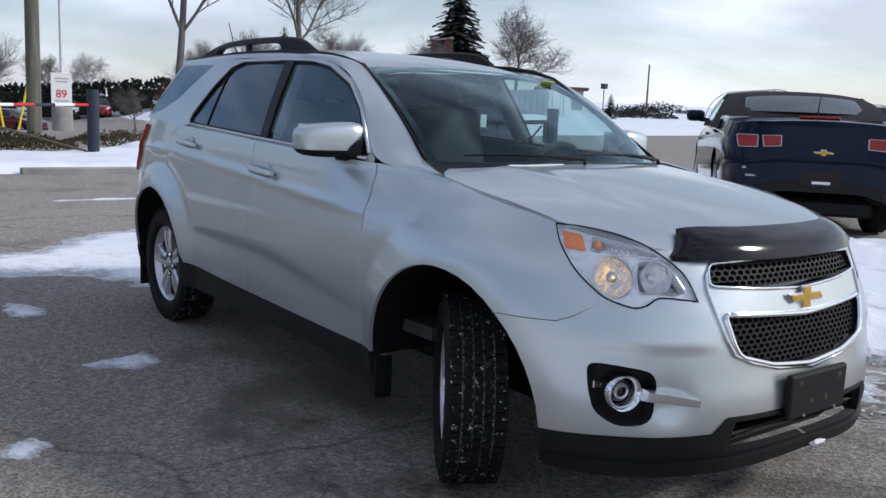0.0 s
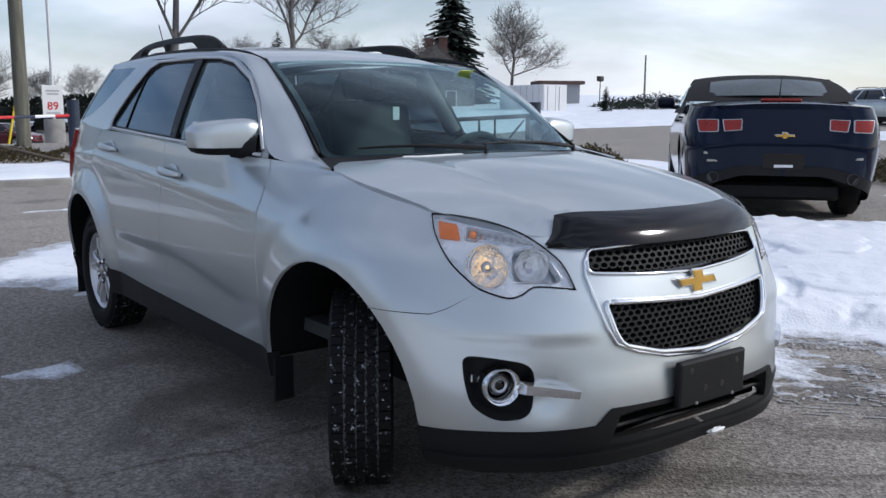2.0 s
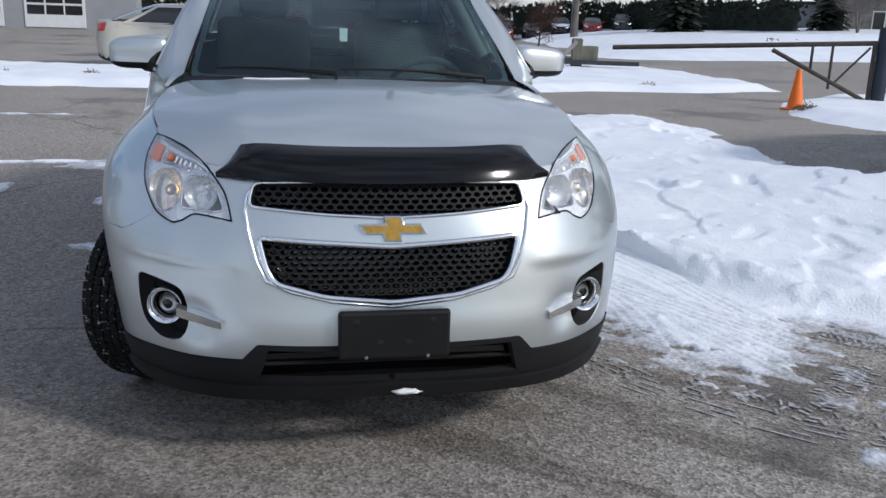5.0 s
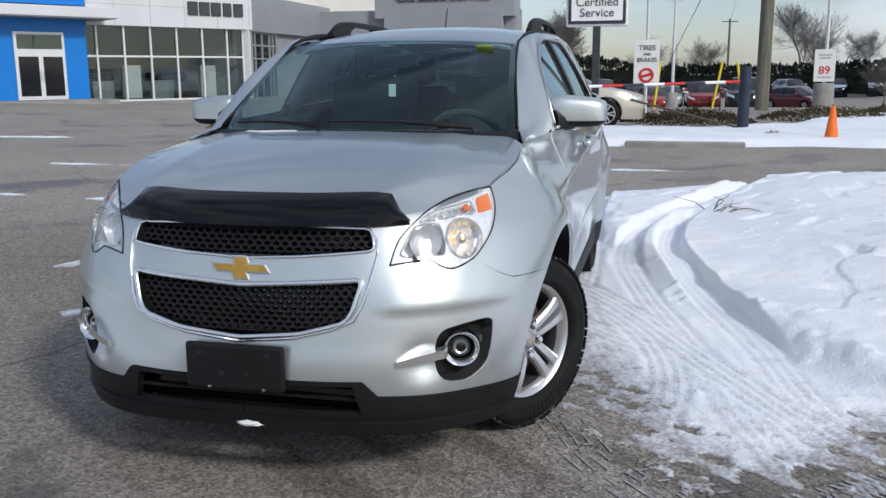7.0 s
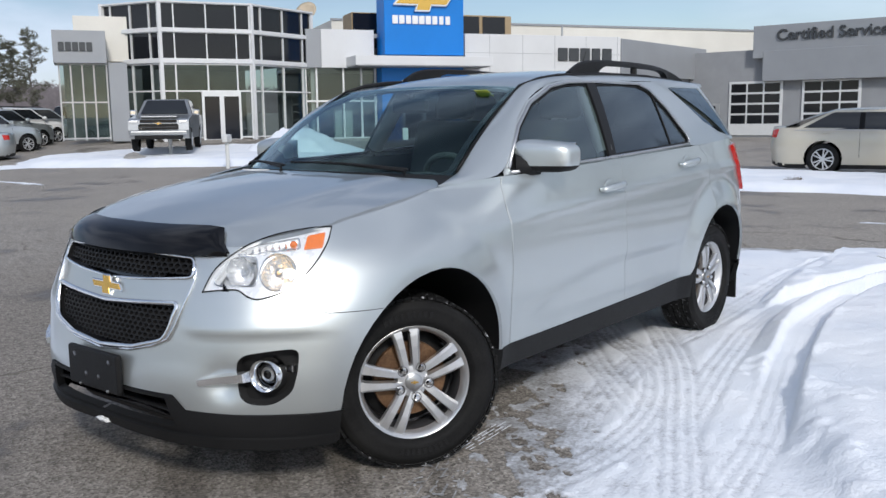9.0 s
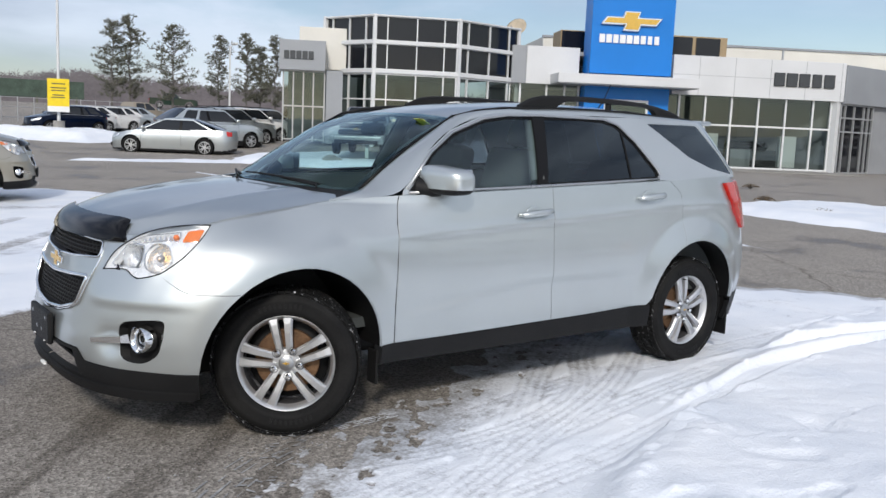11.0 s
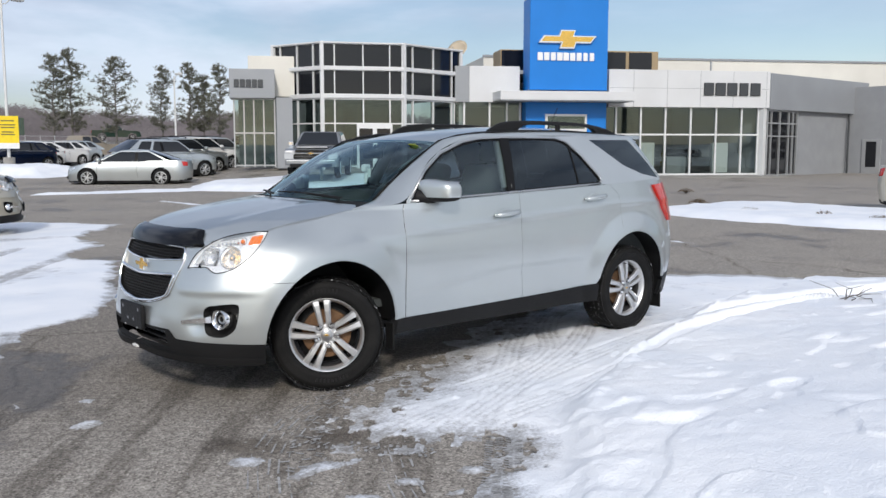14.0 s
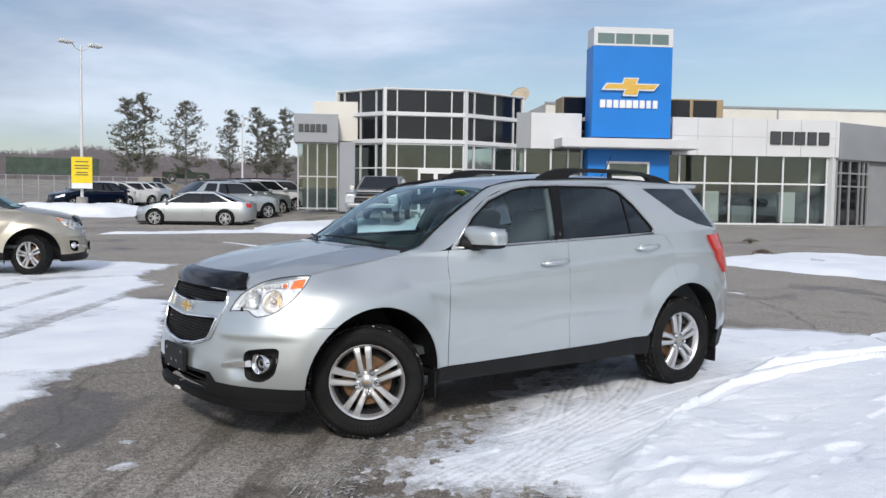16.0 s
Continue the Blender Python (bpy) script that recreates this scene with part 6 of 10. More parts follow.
def field_shape(X, Y, D, H):
    # drift beside the wheel marks: a soft shoulder, then deep snow
    line = 1.68 + .40 * np.clip(X, -2.7, .8) + 1.1 * np.clip(X - .8, 0, 1.2) + .06 * np.sin(X * 1.9) + .10 * (fbm(X * 1.3, Y * 1.3, 35, 2) - .5)
    far = Y - line
    drift = np.clip(far / .26, 0, 1)
    drift = drift * drift * (3 - 2 * drift)
    deep = np.clip(far / 1.8, 0, 1)
    t = np.clip(D / .8, 0, 1)
    H = H * (.42 + .58 * drift) + (.050 * drift + .11 * deep) * t
    H = H + .14 * np.exp(-((X + 4.3) / 1.5) ** 2 - ((Y - 3.2) / 1.1) ** 2) * t + .05 * np.exp(-((X + 1.2) / 1.3) ** 2 - ((Y - 3.4) / .9) ** 2)
    H = H + .028 * (fbm(X * 1.5, Y * 1.5, 31, 4) - .5) * drift + .012 * (fbm(X * 9, Y * 9, 33, 3) - .5) * (.35 + .65 * drift)
    # broken crust along the shoulder, foot prints and clods
    r = np.random.RandomState(8)
    H = H + .022 * np.clip(fbm(X * 5.5, Y * 5.5, 38, 3) - .52, 0, 1) * 4 * np.exp(-((far - .15) / .28) ** 2)
    for k in range(75):
        fx, fy = r.uniform(-5.2, 2.2), r.uniform(1.9, 5.8)
        a = r.uniform(0, 3.14)
        dx, dy = X - fx, Y - fy
        u2, v2 = dx * np.cos(a) + dy * np.sin(a), -dx * np.sin(a) + dy * np.cos(a)
        g = np.exp(-(u2 / .15) ** 4 - (v2 / .065) ** 4)
        H = H - g * r.uniform(.008, .026) * drift + .35 * r.uniform(.006, .02) * (np.exp(-(u2 / .22) ** 2 - (v2 / .13) ** 2) - g) * drift
    for k in range(150):
        fx, fy, s = r.uniform(-5, 2.2), r.uniform(1.3, 5.5), r.uniform(.010, .028)
        near = ((X - fx) ** 2 + ((Y - fy) * r.uniform(.8, 1.4)) ** 2) / s ** 2
        H = H + s * .5 * np.exp(-near ** 1.4)
    for pts, w in TRACKS:
        k, al, best = curve_hit(X, Y, pts, w)
        on = np.clip(k * 5, 0, 1) * np.clip(.35 + 1.3 * vnoise(al * 1.6, al * 0 + len(pts) * 3.3, 4), 0, 1)
        tread = .5 + .5 * np.sin(al * 2 * np.pi / .07 + best * 60)
        rib = .5 + .5 * np.cos(best * 2 * np.pi / .052)
        H = H * (1 - on * .80) + on * (.0085 + .0075 * rib * (.45 + .55 * tread))
        H = H + .005 * np.exp(-((best - w * 1.2) / .025) ** 2) * np.clip(D / .3, 0, 1) * np.clip(vnoise(al * 6, al * 0, 4) * 2 - .6, 0, 1)
    # thinner by the car and under it, with a few bare spots
    thin = np.clip((Y - .35 - .28 * np.clip(X, -3, 2)) / .9, 0, 1)
    thin = np.maximum(thin, np.clip((-X - 1.7) / 1.0, 0, 1))
    n = fbm(X * 2.6, Y * 2.6, 41, 5)
    H = H * (.74 + .26 * thin) - (1 - thin * .75) * .010 * np.clip(n - .56, 0, 1) * 5
    # shelves of wind crust: shallow steps with broken rims
    c = fbm(X * .55 + 3, Y * .8, 47, 4)
    H = H + .016 * (np.clip((c - .50) / .012, 0, 1) + np.clip((c - .60) / .012, 0, 1)) * drift * t
    return H


def field_fray(X, Y):
    """How thin the swept snow is near the front wheel and the sill, and its streaks."""
    rim = [(.35, .52), (.95, .92), (1.50, 1.08), (1.98, 1.48), (1.92, 1.86), (1.62, 2.10), (1.42, 2.24)]
    best = np.full(X.shape, 1e9)
    for (ax, ay), (bx, by) in zip(rim, rim[1:]):
        ex, ey = bx - ax, by - ay
        t = np.clip(((X - ax) * ex + (Y - ay) * ey) / (ex * ex + ey * ey), 0, 1)
        best = np.minimum(best, np.hypot(X - ax - t * ex, Y - ay - t * ey))
    w = np.clip(1.18 - best / .42, 0, 1)
    sill = np.clip(1.05 - np.hypot((X + .35) / 1.2, (Y - .30 - .42 * (X + .35)) / .34), 0, 1)
    w = np.maximum(w, .72 * sill)
    u, v = X * .67 + Y * .74, -X * .74 + Y * .67
    streak = .55 * fbm(u * 4.5, v * 17, 91, 4) + .45 * fbm(X * 15, Y * 15, 93, 3)
    return w, .5 + (streak - .5) * 1.9


FIELD = [(1.80, 2.66), (1.46, 2.26), (1.66, 2.12), (1.90, 1.98), (2.06, 1.72), (2.02, 1.46), (1.80, 1.20), (1.46, .98), (1.10, .96), (.75, .86), (.2, .50), (-.5, .02), (-1.2, -.12), (-1.9, -.35), (-2.5, -.65), (-3.2, -.95), (-3.35, -1.6), (-3.5, -2.1), (-3.85, -1.75), (-4.2, -1.25), (-4.5, -.7), (-5.0, -.2), (-5.2, .4), (-5.5, 1.4), (-6.0, 3.2), (-6.8, 4.7), (-5.6, 4.9), (-4.0, 4.3), (-2.5, 4.2), (-1.4, 4.45), (-.5, 5.1), (.4, 6.0), (1.3, 6.7), (2.3, 6.6), (3.0, 5.4), (2.6, 4.0), (2.1, 3.1)]
snow_sheet("snow_field", "trodden snow with tyre tracks and footprints on the asphalt", FIELD, .0145, .045, .38, .24, .03, SNOW, field_shape, 3, "structure", field_fray)


def patch_shape(X, Y, D, H):
    for pts in ([(3.4, -3.3), (2.49, -4.27), (1.4, -5.8), (.30, -7.3), (-1, -9)], [(4.3, -3.6), (3.0, -5.2), (1.9, -6.7), (.6, -8.6)], [(4.2, -5.2), (2.6, -7.5), (1.2, -9.5)]):
        k, al, best = curve_hit(X, Y, pts, .13)
        on = np.clip(k * 4, 0, 1) * (.6 + .4 * vnoise(al * 3, al * 0, 6))
        H = H * (1 - on) + on * .003
    return H - .02 * np.clip(fbm(X * .9, Y * .9, 77, 4) - .56, 0, 1) * 3


PATCH = [(.9, -14.2), (-1, -13.7), (-2.1, -12), (-.9, -10.2), (-.4, -8.2), (.35, -7.2), (.1, -6.4), (.6, -4.6), (1.42, -2.7), (2.1, -2.2), (2.6, -1.75), (3.0, -1.15), (3.3, -.2), (3.75, -.45), (3.3, -1.4), (4.6, -2.0), (7, -4), (8, -9), (6, -14)]
snow_sheet("snow_patch", "thin snow crossed by wheel tracks on the asphalt", PATCH, .06, .022, .25, .22, .010, SNOW, patch_shape, 12)
# strips and crumbs along the lane's edge
rs = random.Random(4)
for k, (x, y, lx, ly) in enumerate([(-3.75, -2.6, .16, .8), (-3.95, -4.4, .13, .8), (-4.1, -6.6, .12, 1.0), (-4.4, -9.2, .10, 1.1), (-7.6, -3.2, .10, .7), (-8.0, .9, .12, .9), (-7.9, 3.6, .10, .8), (-7.4, -7.4, .10, .9), (-9.6, -14, .2, 1.6), (-6.0, -17.5, .18, 1.6), (-12.6, -12.5, .25, 1.3)]):
    o = [(x + lx * math.cos(a) * rs.uniform(.6, 1.2), y + ly * math.sin(a) * rs.uniform(.7, 1.1)) for a in [2 * math.pi * j / 12 for j in range(12)]]
    snow_sheet("snow_strip", "thin strip of leftover snow on the lane", o, .05, .02, .10, .08, .008, SNOW, None, 20 + k)
for k, (x, y, lx, ly) in enumerate([(-.66, -1.30, .13, .22), (-1.35, -2.25, .16, .12), (-2.0, -1.55, .2, .12), (.35, -2.05, .12, .10), (2.75, .55, .10, .05), (2.6, .1, .06, .05), (-.9, -2.9, .14, .10), (2.95, -.05, .05, .12), (-2.6, -2.4, .25, .08), (2.16, 1.93, .19, .085), (1.66, 2.40, .055, .04), (1.98, 2.31, .07, .04), (2.40, 1.62, .06, .05), (2.25, 2.35, .05, .05), (1.90, 2.55, .06, .03)]):
    o = [(x + lx * math.cos(a) * rs.uniform(.6, 1.2), y + ly * math.sin(a) * rs.uniform(.6, 1.2)) for a in [2 * math.pi * j / 10 for j in range(10)]]
    snow_sheet("ice_patch", "small patch of refrozen snow on the asphalt", o, .016, .009, .06, .085, .006, SNOW, None, 50 + k)

# print of the tyre's ribs in thin ice behind the front wheel
pv, pf = [], []
rp = random.Random(21)
for k in range(4):
    x = 1.16
    while x > .86:
        x1 = x - rp.uniform(.03, .11)
        y0 = .805 + .020 * k + rp.uniform(-.002, .002)
        n0 = len(pv)
        for q, y in ((x, y0), (x1, y0), (x1, y0 + .007), (x, y0 + .007)):
            pv.append((q, y + .10 * (q - 1.0), .006))
        pf.append((n0, n0 + 1, n0 + 2, n0 + 3))
        x = x1 - rp.uniform(.006, .03)
tagged(from_data("tyre_print", pv, pf, DEEP_SNOW, None), "white ribbed tyre print left on the asphalt", "snow", kind="structure")


def tread_print(a, b, cols, seed, keep):
    """A ladder of tread blocks pressed in thin snow, from a to b on the asphalt."""
    rnd = random.Random(seed)
    a, b = Vector(a), Vector(b)
    d = (b - a).normalized()
    n = Vector((-d.y, d.x))
    vs, fs = [], []
    for i in range(int((b - a).length / .034)):
        for c in range(cols):
            if rnd.random() > keep * (.6 + .8 * rnd.random()):
                continue
            p = a + d * (.034 * i + rnd.uniform(-.004, .004) + .017 * (c % 2)) + n * ((c - (cols - 1) / 2) * .048)
            slant = .30 if c % 2 else -.30
            w, h = rnd.uniform(.016, .022), rnd.uniform(.005, .009)
            n0 = len(vs)
            for sx, sy in ((-1, -1), (1, -1), (1, 1), (-1, 1)):
                q = p + n * (sx * w) + d * (sy * h + sx * w * slant)
                vs.append((q.x + rnd.uniform(-.002, .002), q.y + rnd.uniform(-.002, .002), gz(q.x, q.y) + .007))
            fs.append((n0, n0 + 1, n0 + 2, n0 + 3))
    tagged(from_data("tread_print", vs, fs, SNOW_THIN, None), "pressed snow print of tyre tread blocks on asphalt", "snow", kind="structure")


SNOW_THIN = material("thin_ice", (.36, .36, .36), .6, 0, .5, 14, 90, .2)
tread_print((1.95, 2.86), (1.22, 2.14), 4, 5, .95)
tread_print((2.08, 1.50), (1.62, 2.16), 3, 6, .6)
tread_print((1.30, .78), (2.35, 1.95), 4, 7, .22)
tread_print((2.05, 3.15), (1.62, 2.62), 5, 8, .9)

# crumbs of ice scattered over the asphalt by the front wheel
rp = random.Random(77)
cv, cf = [], []
for k in range(520):
    t = rp.random()
    x, y = 1.25 + 1.35 * t + rp.gauss(0, .22), .85 + 1.35 * t + rp.gauss(0, .30)
    r = .0022 + .005 * rp.random() ** 4
    z = gz(x, y)
    n0 = len(cv)
    for a in range(4):
        cv.append((x + r * math.cos(a * 1.571 + k), y + r * rp.uniform(.6, 1.3) * math.sin(a * 1.571 + k), z + .001))
    cv.append((x, y, z + .002 + r * .6))
    cf += [(n0 + a, n0 + (a + 1) % 4, n0 + 4) for a in range(4)]
tagged(from_data("ice_crumbs", cv, cf, SNOW_THIN, None), "small crumbs of ice scattered on the asphalt", "ice", kind="stuff")

# broken lines of thin ice pressed out by the tyres on the bare asphalt
def ice_streaks(pts, lines, gap, seed):
    rnd = random.Random(seed)
    fx, fy = spline(*[(i, p[0]) for i, p in enumerate(pts)]), spline(*[(i, p[1]) for i, p in enumerate(pts)])
    vs, fs = [], []
    for k in range(lines):
        off = (k - (lines - 1) / 2) * gap
        t = rnd.uniform(0, .2)
        while t < len(pts) - 1:
            t2 = t + rnd.uniform(.015, .30)
            w = rnd.uniform(.0015, .006)
            n0 = len(vs)
            for q in (t, t2):
                x, y = fx(q), fy(q)
                dx, dy = fx(q + .02) - fx(q - .02), fy(q + .02) - fy(q - .02)
                L = math.hypot(dx, dy)
                for sd in (-1, 1):
                    o = off + sd * w + rnd.uniform(-.003, .003)
                    vs.append((x - dy / L * o, y + dx / L * o, gz(x, y) + .005))
            fs.append((n0, n0 + 1, n0 + 3, n0 + 2))
            t = t2 + rnd.uniform(.01, .12) * (1 + 3 * rnd.random() ** 4)
    tagged(from_data("ice_streak", vs, fs, SNOW_THIN, None), "broken white lines of pressed ice on the asphalt", "ice", kind="structure")


for k, (pts, n) in enumerate((([(1.30, .90), (1.75, 1.12), (2.25, 1.6), (2.65, 2.3)], 5), ([(1.72, 1.85), (2.1, 2.5), (2.3, 3.2)], 4))):
    ice_streaks(pts, n, .045, 70 + k)

# kerbed islands beyond the lane
ISLAND_A = [(-13.3, -7.9), (-12.3, -6.6), (-11.9, -4.5), (-12.0, -2), (-12.1, 1.5), (-12.5, 5.0), (-12.9, 8.5), (-13.6, 11.0), (-19, 11.5), (-25, 10.0), (-24, 5.5), (-19, 4.4), (-16.9, 2.4), (-16.6, 0), (-17.2, -4.5), (-17.0, -7.7)]
ISLAND_B = [(-5.2, 8.6), (-6.8, 8.1), (-8.6, 7.9), (-10.4, 8.8), (-11.9, 10.6), (-12.3, 13.0), (-10.5, 14.6), (-7.5, 14.4), (-5.4, 13.0)]
ISLAND_C = [(-1.3, 8.5), (-2.0, 9.9), (-2.8, 12.0), (-3.6, 13.6), (-6.4, 17.5), (-7.8, 24), (2, 26), (8, 18), (5, 10.5), (3, 8.7), (.9, 7.8), (-.6, 7.8)]
for poly, nm in ((ISLAND_A, "a"), (ISLAND_B, "b"), (ISLAND_C, "c")):
    snow_sheet("snow_island", "snow-covered island with worn kerb beside the lane", poly, .14, .13, .5, .30, .07, DEEP_SNOW, None, 60 + len(nm) + len(poly))
CONCRETE = material("kerb_concrete", (.30, .29, .27), .9, 0, .25, 2, 60, .3)
bm = bmesh.new()
for y0, y1 in ((.6, 2.7),):
    add_box(bm, (-12.02, (y0 + y1) / 2, .045), (.16, y1 - y0, .13), .02)
tagged(part("kerb", bm, CONCRETE, None), "worn concrete kerb half buried in snow", "kerb", kind="structure")

# snow plain and far fields across the road
FAR_SNOW = [(-29, 13), (-27, 20), (-26.5, 30), (-24, 48), (-20, 80), (-40, 140), (-160, 170), (-190, 60), (-120, 24), (-60, 22), (-45, 16)]
snow_sheet("snow_field_far", "wide snow-covered field across the road", FAR_SNOW, 1.2, .25, 2.0, 1.2, .12, DEEP_SNOW, None, 80)
BERM = [(-33, 17), (-34, 27), (-37, 42), (-44, 44), (-52, 38), (-50, 26), (-42, 17)]
snow_sheet("snow_berm", "long ploughed snow bank beside the road", BERM, .6, .55, 3.5, .8, .15, DEEP_SNOW, None, 83)
SIDE_SNOW = [(-13, 27), (-15, 36), (-12, 60), (30, 60), (20, 30), (2, 28)]
snow_sheet("snow_field_side", "snow beside the far car park", SIDE_SNOW, .8, .12, 1.5, .6, .08, DEEP_SNOW, None, 84)
# ploughed heaps
for nm, poly, d, e, sd in (("display", [(-11.2, -20.4), (-13.5, -18.0), (-17, -17.6), (-22, -21.4), (-23, -24.2), (-19, -25.5), (-15, -27.5), (-10.6, -27.2), (-9.2, -24)], .22, .9, 90),
                           ("heap", [(-15.6, -20.3), (-17.4, -18.6), (-20.4, -20.3), (-21.0, -22.9), (-18.5, -23.7), (-15.8, -22.7)], .8, 1.5, 91),
                           ("pole", [(-5.2, -39), (-8, -36.6), (-11.5, -38.8), (-11, -42.5), (-6.5, -43.6), (-2, -42)], .5, 1.8, 92),
                           ("aisle", [(-4, -24.6), (-9, -23.6), (-12, -23.4), (-12.4, -24.8), (-8, -25.6), (-4.4, -25.4)], .05, .5, 93),
                           ("back", [(-20, -52), (-26, -50), (-30, -54), (-24, -57)], 1.0, 2.5, 95)):
    snow_sheet("snow_heap", "ploughed heap of snow in the car park", poly, .22 if nm != "heap" else .14, d, e, .35, .55 if nm == "heap" else .22 if d > .4 else .08, DEEP_SNOW, None, sd)


# ---- the dealership ----
WHITE_CLAD = material("white_metal_cladding", (.63, .64, .65), .42, 0, .05, .6, 20)
GREY_CLAD = material("grey_metal_cladding", (.30, .315, .335), .42, .1, .06, .6, 20)
GREY_BLOCK = material("grey_painted_block", (.285, .295, .31), .8, 0, .08, 1.2, 30, .15)
CREAM_CLAD = material("cream_stucco", (.70, .68, .62), .8, 0, .06, .5, 25, .1)
BLUE_CLAD = material("blue_metal_cladding", (.005, .185, .60), .38, 0, .05, .8, 20)
MULLION = material("white_aluminium", (.72, .73, .73), .35, .2, .04, 4)
GREY_MULLION = material("grey_aluminium", (.45, .46, .47), .35, .5, .05, 4)
LETTER_DARK = material("dark_letters", (.06, .065, .07), .4, .2, .1, 6)
LETTER_WHITE = material("white_letters", (.80, .80, .80), .4, 0, .04, 6)
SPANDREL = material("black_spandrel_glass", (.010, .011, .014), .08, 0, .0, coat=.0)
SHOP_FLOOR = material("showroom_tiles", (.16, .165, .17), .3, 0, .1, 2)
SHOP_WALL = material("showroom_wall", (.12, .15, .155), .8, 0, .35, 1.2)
ROOF_TAN = material("tan_metal", (.36, .27, .16), .6, 0, .1, 2)

mb = pose(-40.4, -20.5, 0, 0, 0, math.degrees(math.atan2(-.515, .857)))
dealer = thing("car_dealership", "low white and grey car showroom with a blue entrance tower", "building")


def on(c, s, mat, name, parent=None, bevel=.0, label=""):
    return box(name, c, s, mat, parent or dealer, bevel, label, mb)


def glazed(name, s0, s1, z0, z1, n, cols, rows, m, parent, frame, pane_mat, w=.07, depth=.12):
    """A window wall in the plane y = n of the pose m: bars, then panes set back between them."""
    wall = box(name, ((s0 + s1) / 2, n, rows[0]), (s1 - s0 + w, depth * .9, w), frame, parent, 0, "glazed wall in pale bars", m)
    for c in cols:
        box("mullion", (c, n, (z0 + z1) / 2), (w, depth, z1 - z0), frame, wall, 0, "", m)
    for r in rows[1:]:
        box("transom", ((s0 + s1) / 2, n, r), (s1 - s0 + w, depth * .9, w), frame, wall, 0, "", m)
    for a, b in zip(cols, cols[1:]):
        for c, d in zip(rows, rows[1:]):
            vs = [m @ Vector(p) for p in ((a, n - .03, c), (b, n - .03, c), (b, n - .03, d), (a, n - .03, d))]
            ob = from_data("window_pane", [tuple(v) for v in vs], [(0, 1, 2, 3)], pane_mat, wall)
            ob.visible_shadow = False
    return wall


# right-hand showroom front
cols = [.33, 1.29, 2.74, 4.18, 5.60, 6.97, 8.33, 9.1]
glazed("showroom_window", .33, 9.1, .05, 3.75, 0, cols, [.12, 2.22, 3.72], mb, dealer, MULLION, SHOP_GLASS, .09)
glazed("showroom_window", 13.45, 16.95, .3, 3.9, 0, [13.5, 14.2, 15.1, 16.42, 16.95], [.45, 2.25, 3.9], mb, dealer, MULLION, SHOP_GLASS, .09)
on((4.7, .02, -.1), (9.0, .3, .34), CONCRETE, "plinth")
on((15.2, .02, .15), (3.6, .3, .6), CONCRETE, "plinth")
f = on((4.35, .0, 4.60), (9.0, .6, 1.92), WHITE_CLAD, "fascia", None, .01)
on((14.9, .0, 4.72), (2.6, .6, 1.80), WHITE_CLAD, "fascia", None, .01)
on((16.55, -.05, 4.72), (.75, .56, 1.80), GREY_CLAD, "fascia_end", None, .01)
for s in (.0, 1.9, 3.75, 5.6, 7.45):
    on((s + .05, .303, 4.60), (.018, .01, 1.90), GREY_CLAD, "cladding_joint", f)
on((4.35, .303, 4.62), (8.9, .01, .016), GREY_CLAD, "cladding_joint", f)
# plain letters' bars in place of the owner's name
for k, wd in enumerate((.60, .62, .60, .52, .60)):
    on((3.36 - .66 * k, .36, 4.60), (wd * .92, .10, .66), LETTER_DARK, "sign_bar", None, .02, "dark raised sign bar")
# blue tower
tower = on((11.3, .55, 6.65), (4.05, 1.3, 4.5), BLUE_CLAD, "blue_tower", None, .02, "blue clad entrance tower")
on((11.25, .3, 2.0), (4.25, .9, 4.1), BLUE_CLAD, "blue_portal", None, .02, "blue entrance portal")
crown = on((11.27, .55, 9.37), (4.05, 1.25, .92), WHITE_CLAD, "tower_crown", None, .02)
for k in range(4):
    on((9.62 + .30 + .92 * k, 1.16, 9.28), (.84, .06, .50), SHOP_GLASS, "crown_window", crown)
    on((9.62 + .30 + .92 * k, 1.10, 9.28), (.86, .06, .52), SHOP_WALL, "crown_recess", crown)
badge(dealer, mb @ Matrix.Translation((11.42, 1.22, 6.90)) @ Matrix.Rotation(radians(180), 4, "Z") @ Matrix.Scale(-1, 4, (0, 1, 0)), 3.05, .95, .14, "tower_emblem")
for k, wd in enumerate((.32, .32, .30, .34, .34, .32, .30, .26, .28)):
    on((12.80 - .335 * k, 1.24, 6.05), (wd * .86, .06, .40), LETTER_WHITE, "sign_bar", tower, .02, "white raised sign bar")
can = on((11.55, 1.05, 4.08), (6.9, 2.0, .44), WHITE_CLAD, "canopy", None, .01)
on((11.55, 1.05, 3.84), (6.7, 1.9, .05), GREY_CLAD, "canopy_soffit", can)
# portal doors
door = on((11.28, .78, 1.75), (2.2, .10, 2.95), MULLION, "portal_door", None, .01, "white framed glass double doors")
for dx in (-.53, .53):
    on((11.28 + dx, .835, 1.30), (.86, .02, 1.72), SPANDREL, "door_pane", door)
    on((11.28 + dx * .12, .87, 1.30), (.03, .04, .4), GREY_MULLION, "door_pull", door)
on((11.28, .835, 2.80), (1.95, .02, .62), SHOP_GLASS, "door_transom", door)
on((11.28, .832, 2.80), (1.95, .005, .62), SHOP_WALL, "transom_back", door)
on((11.3, 1.6, .12), (5.2, 2.4, .3), CONCRETE, "entrance_step", None, .02)
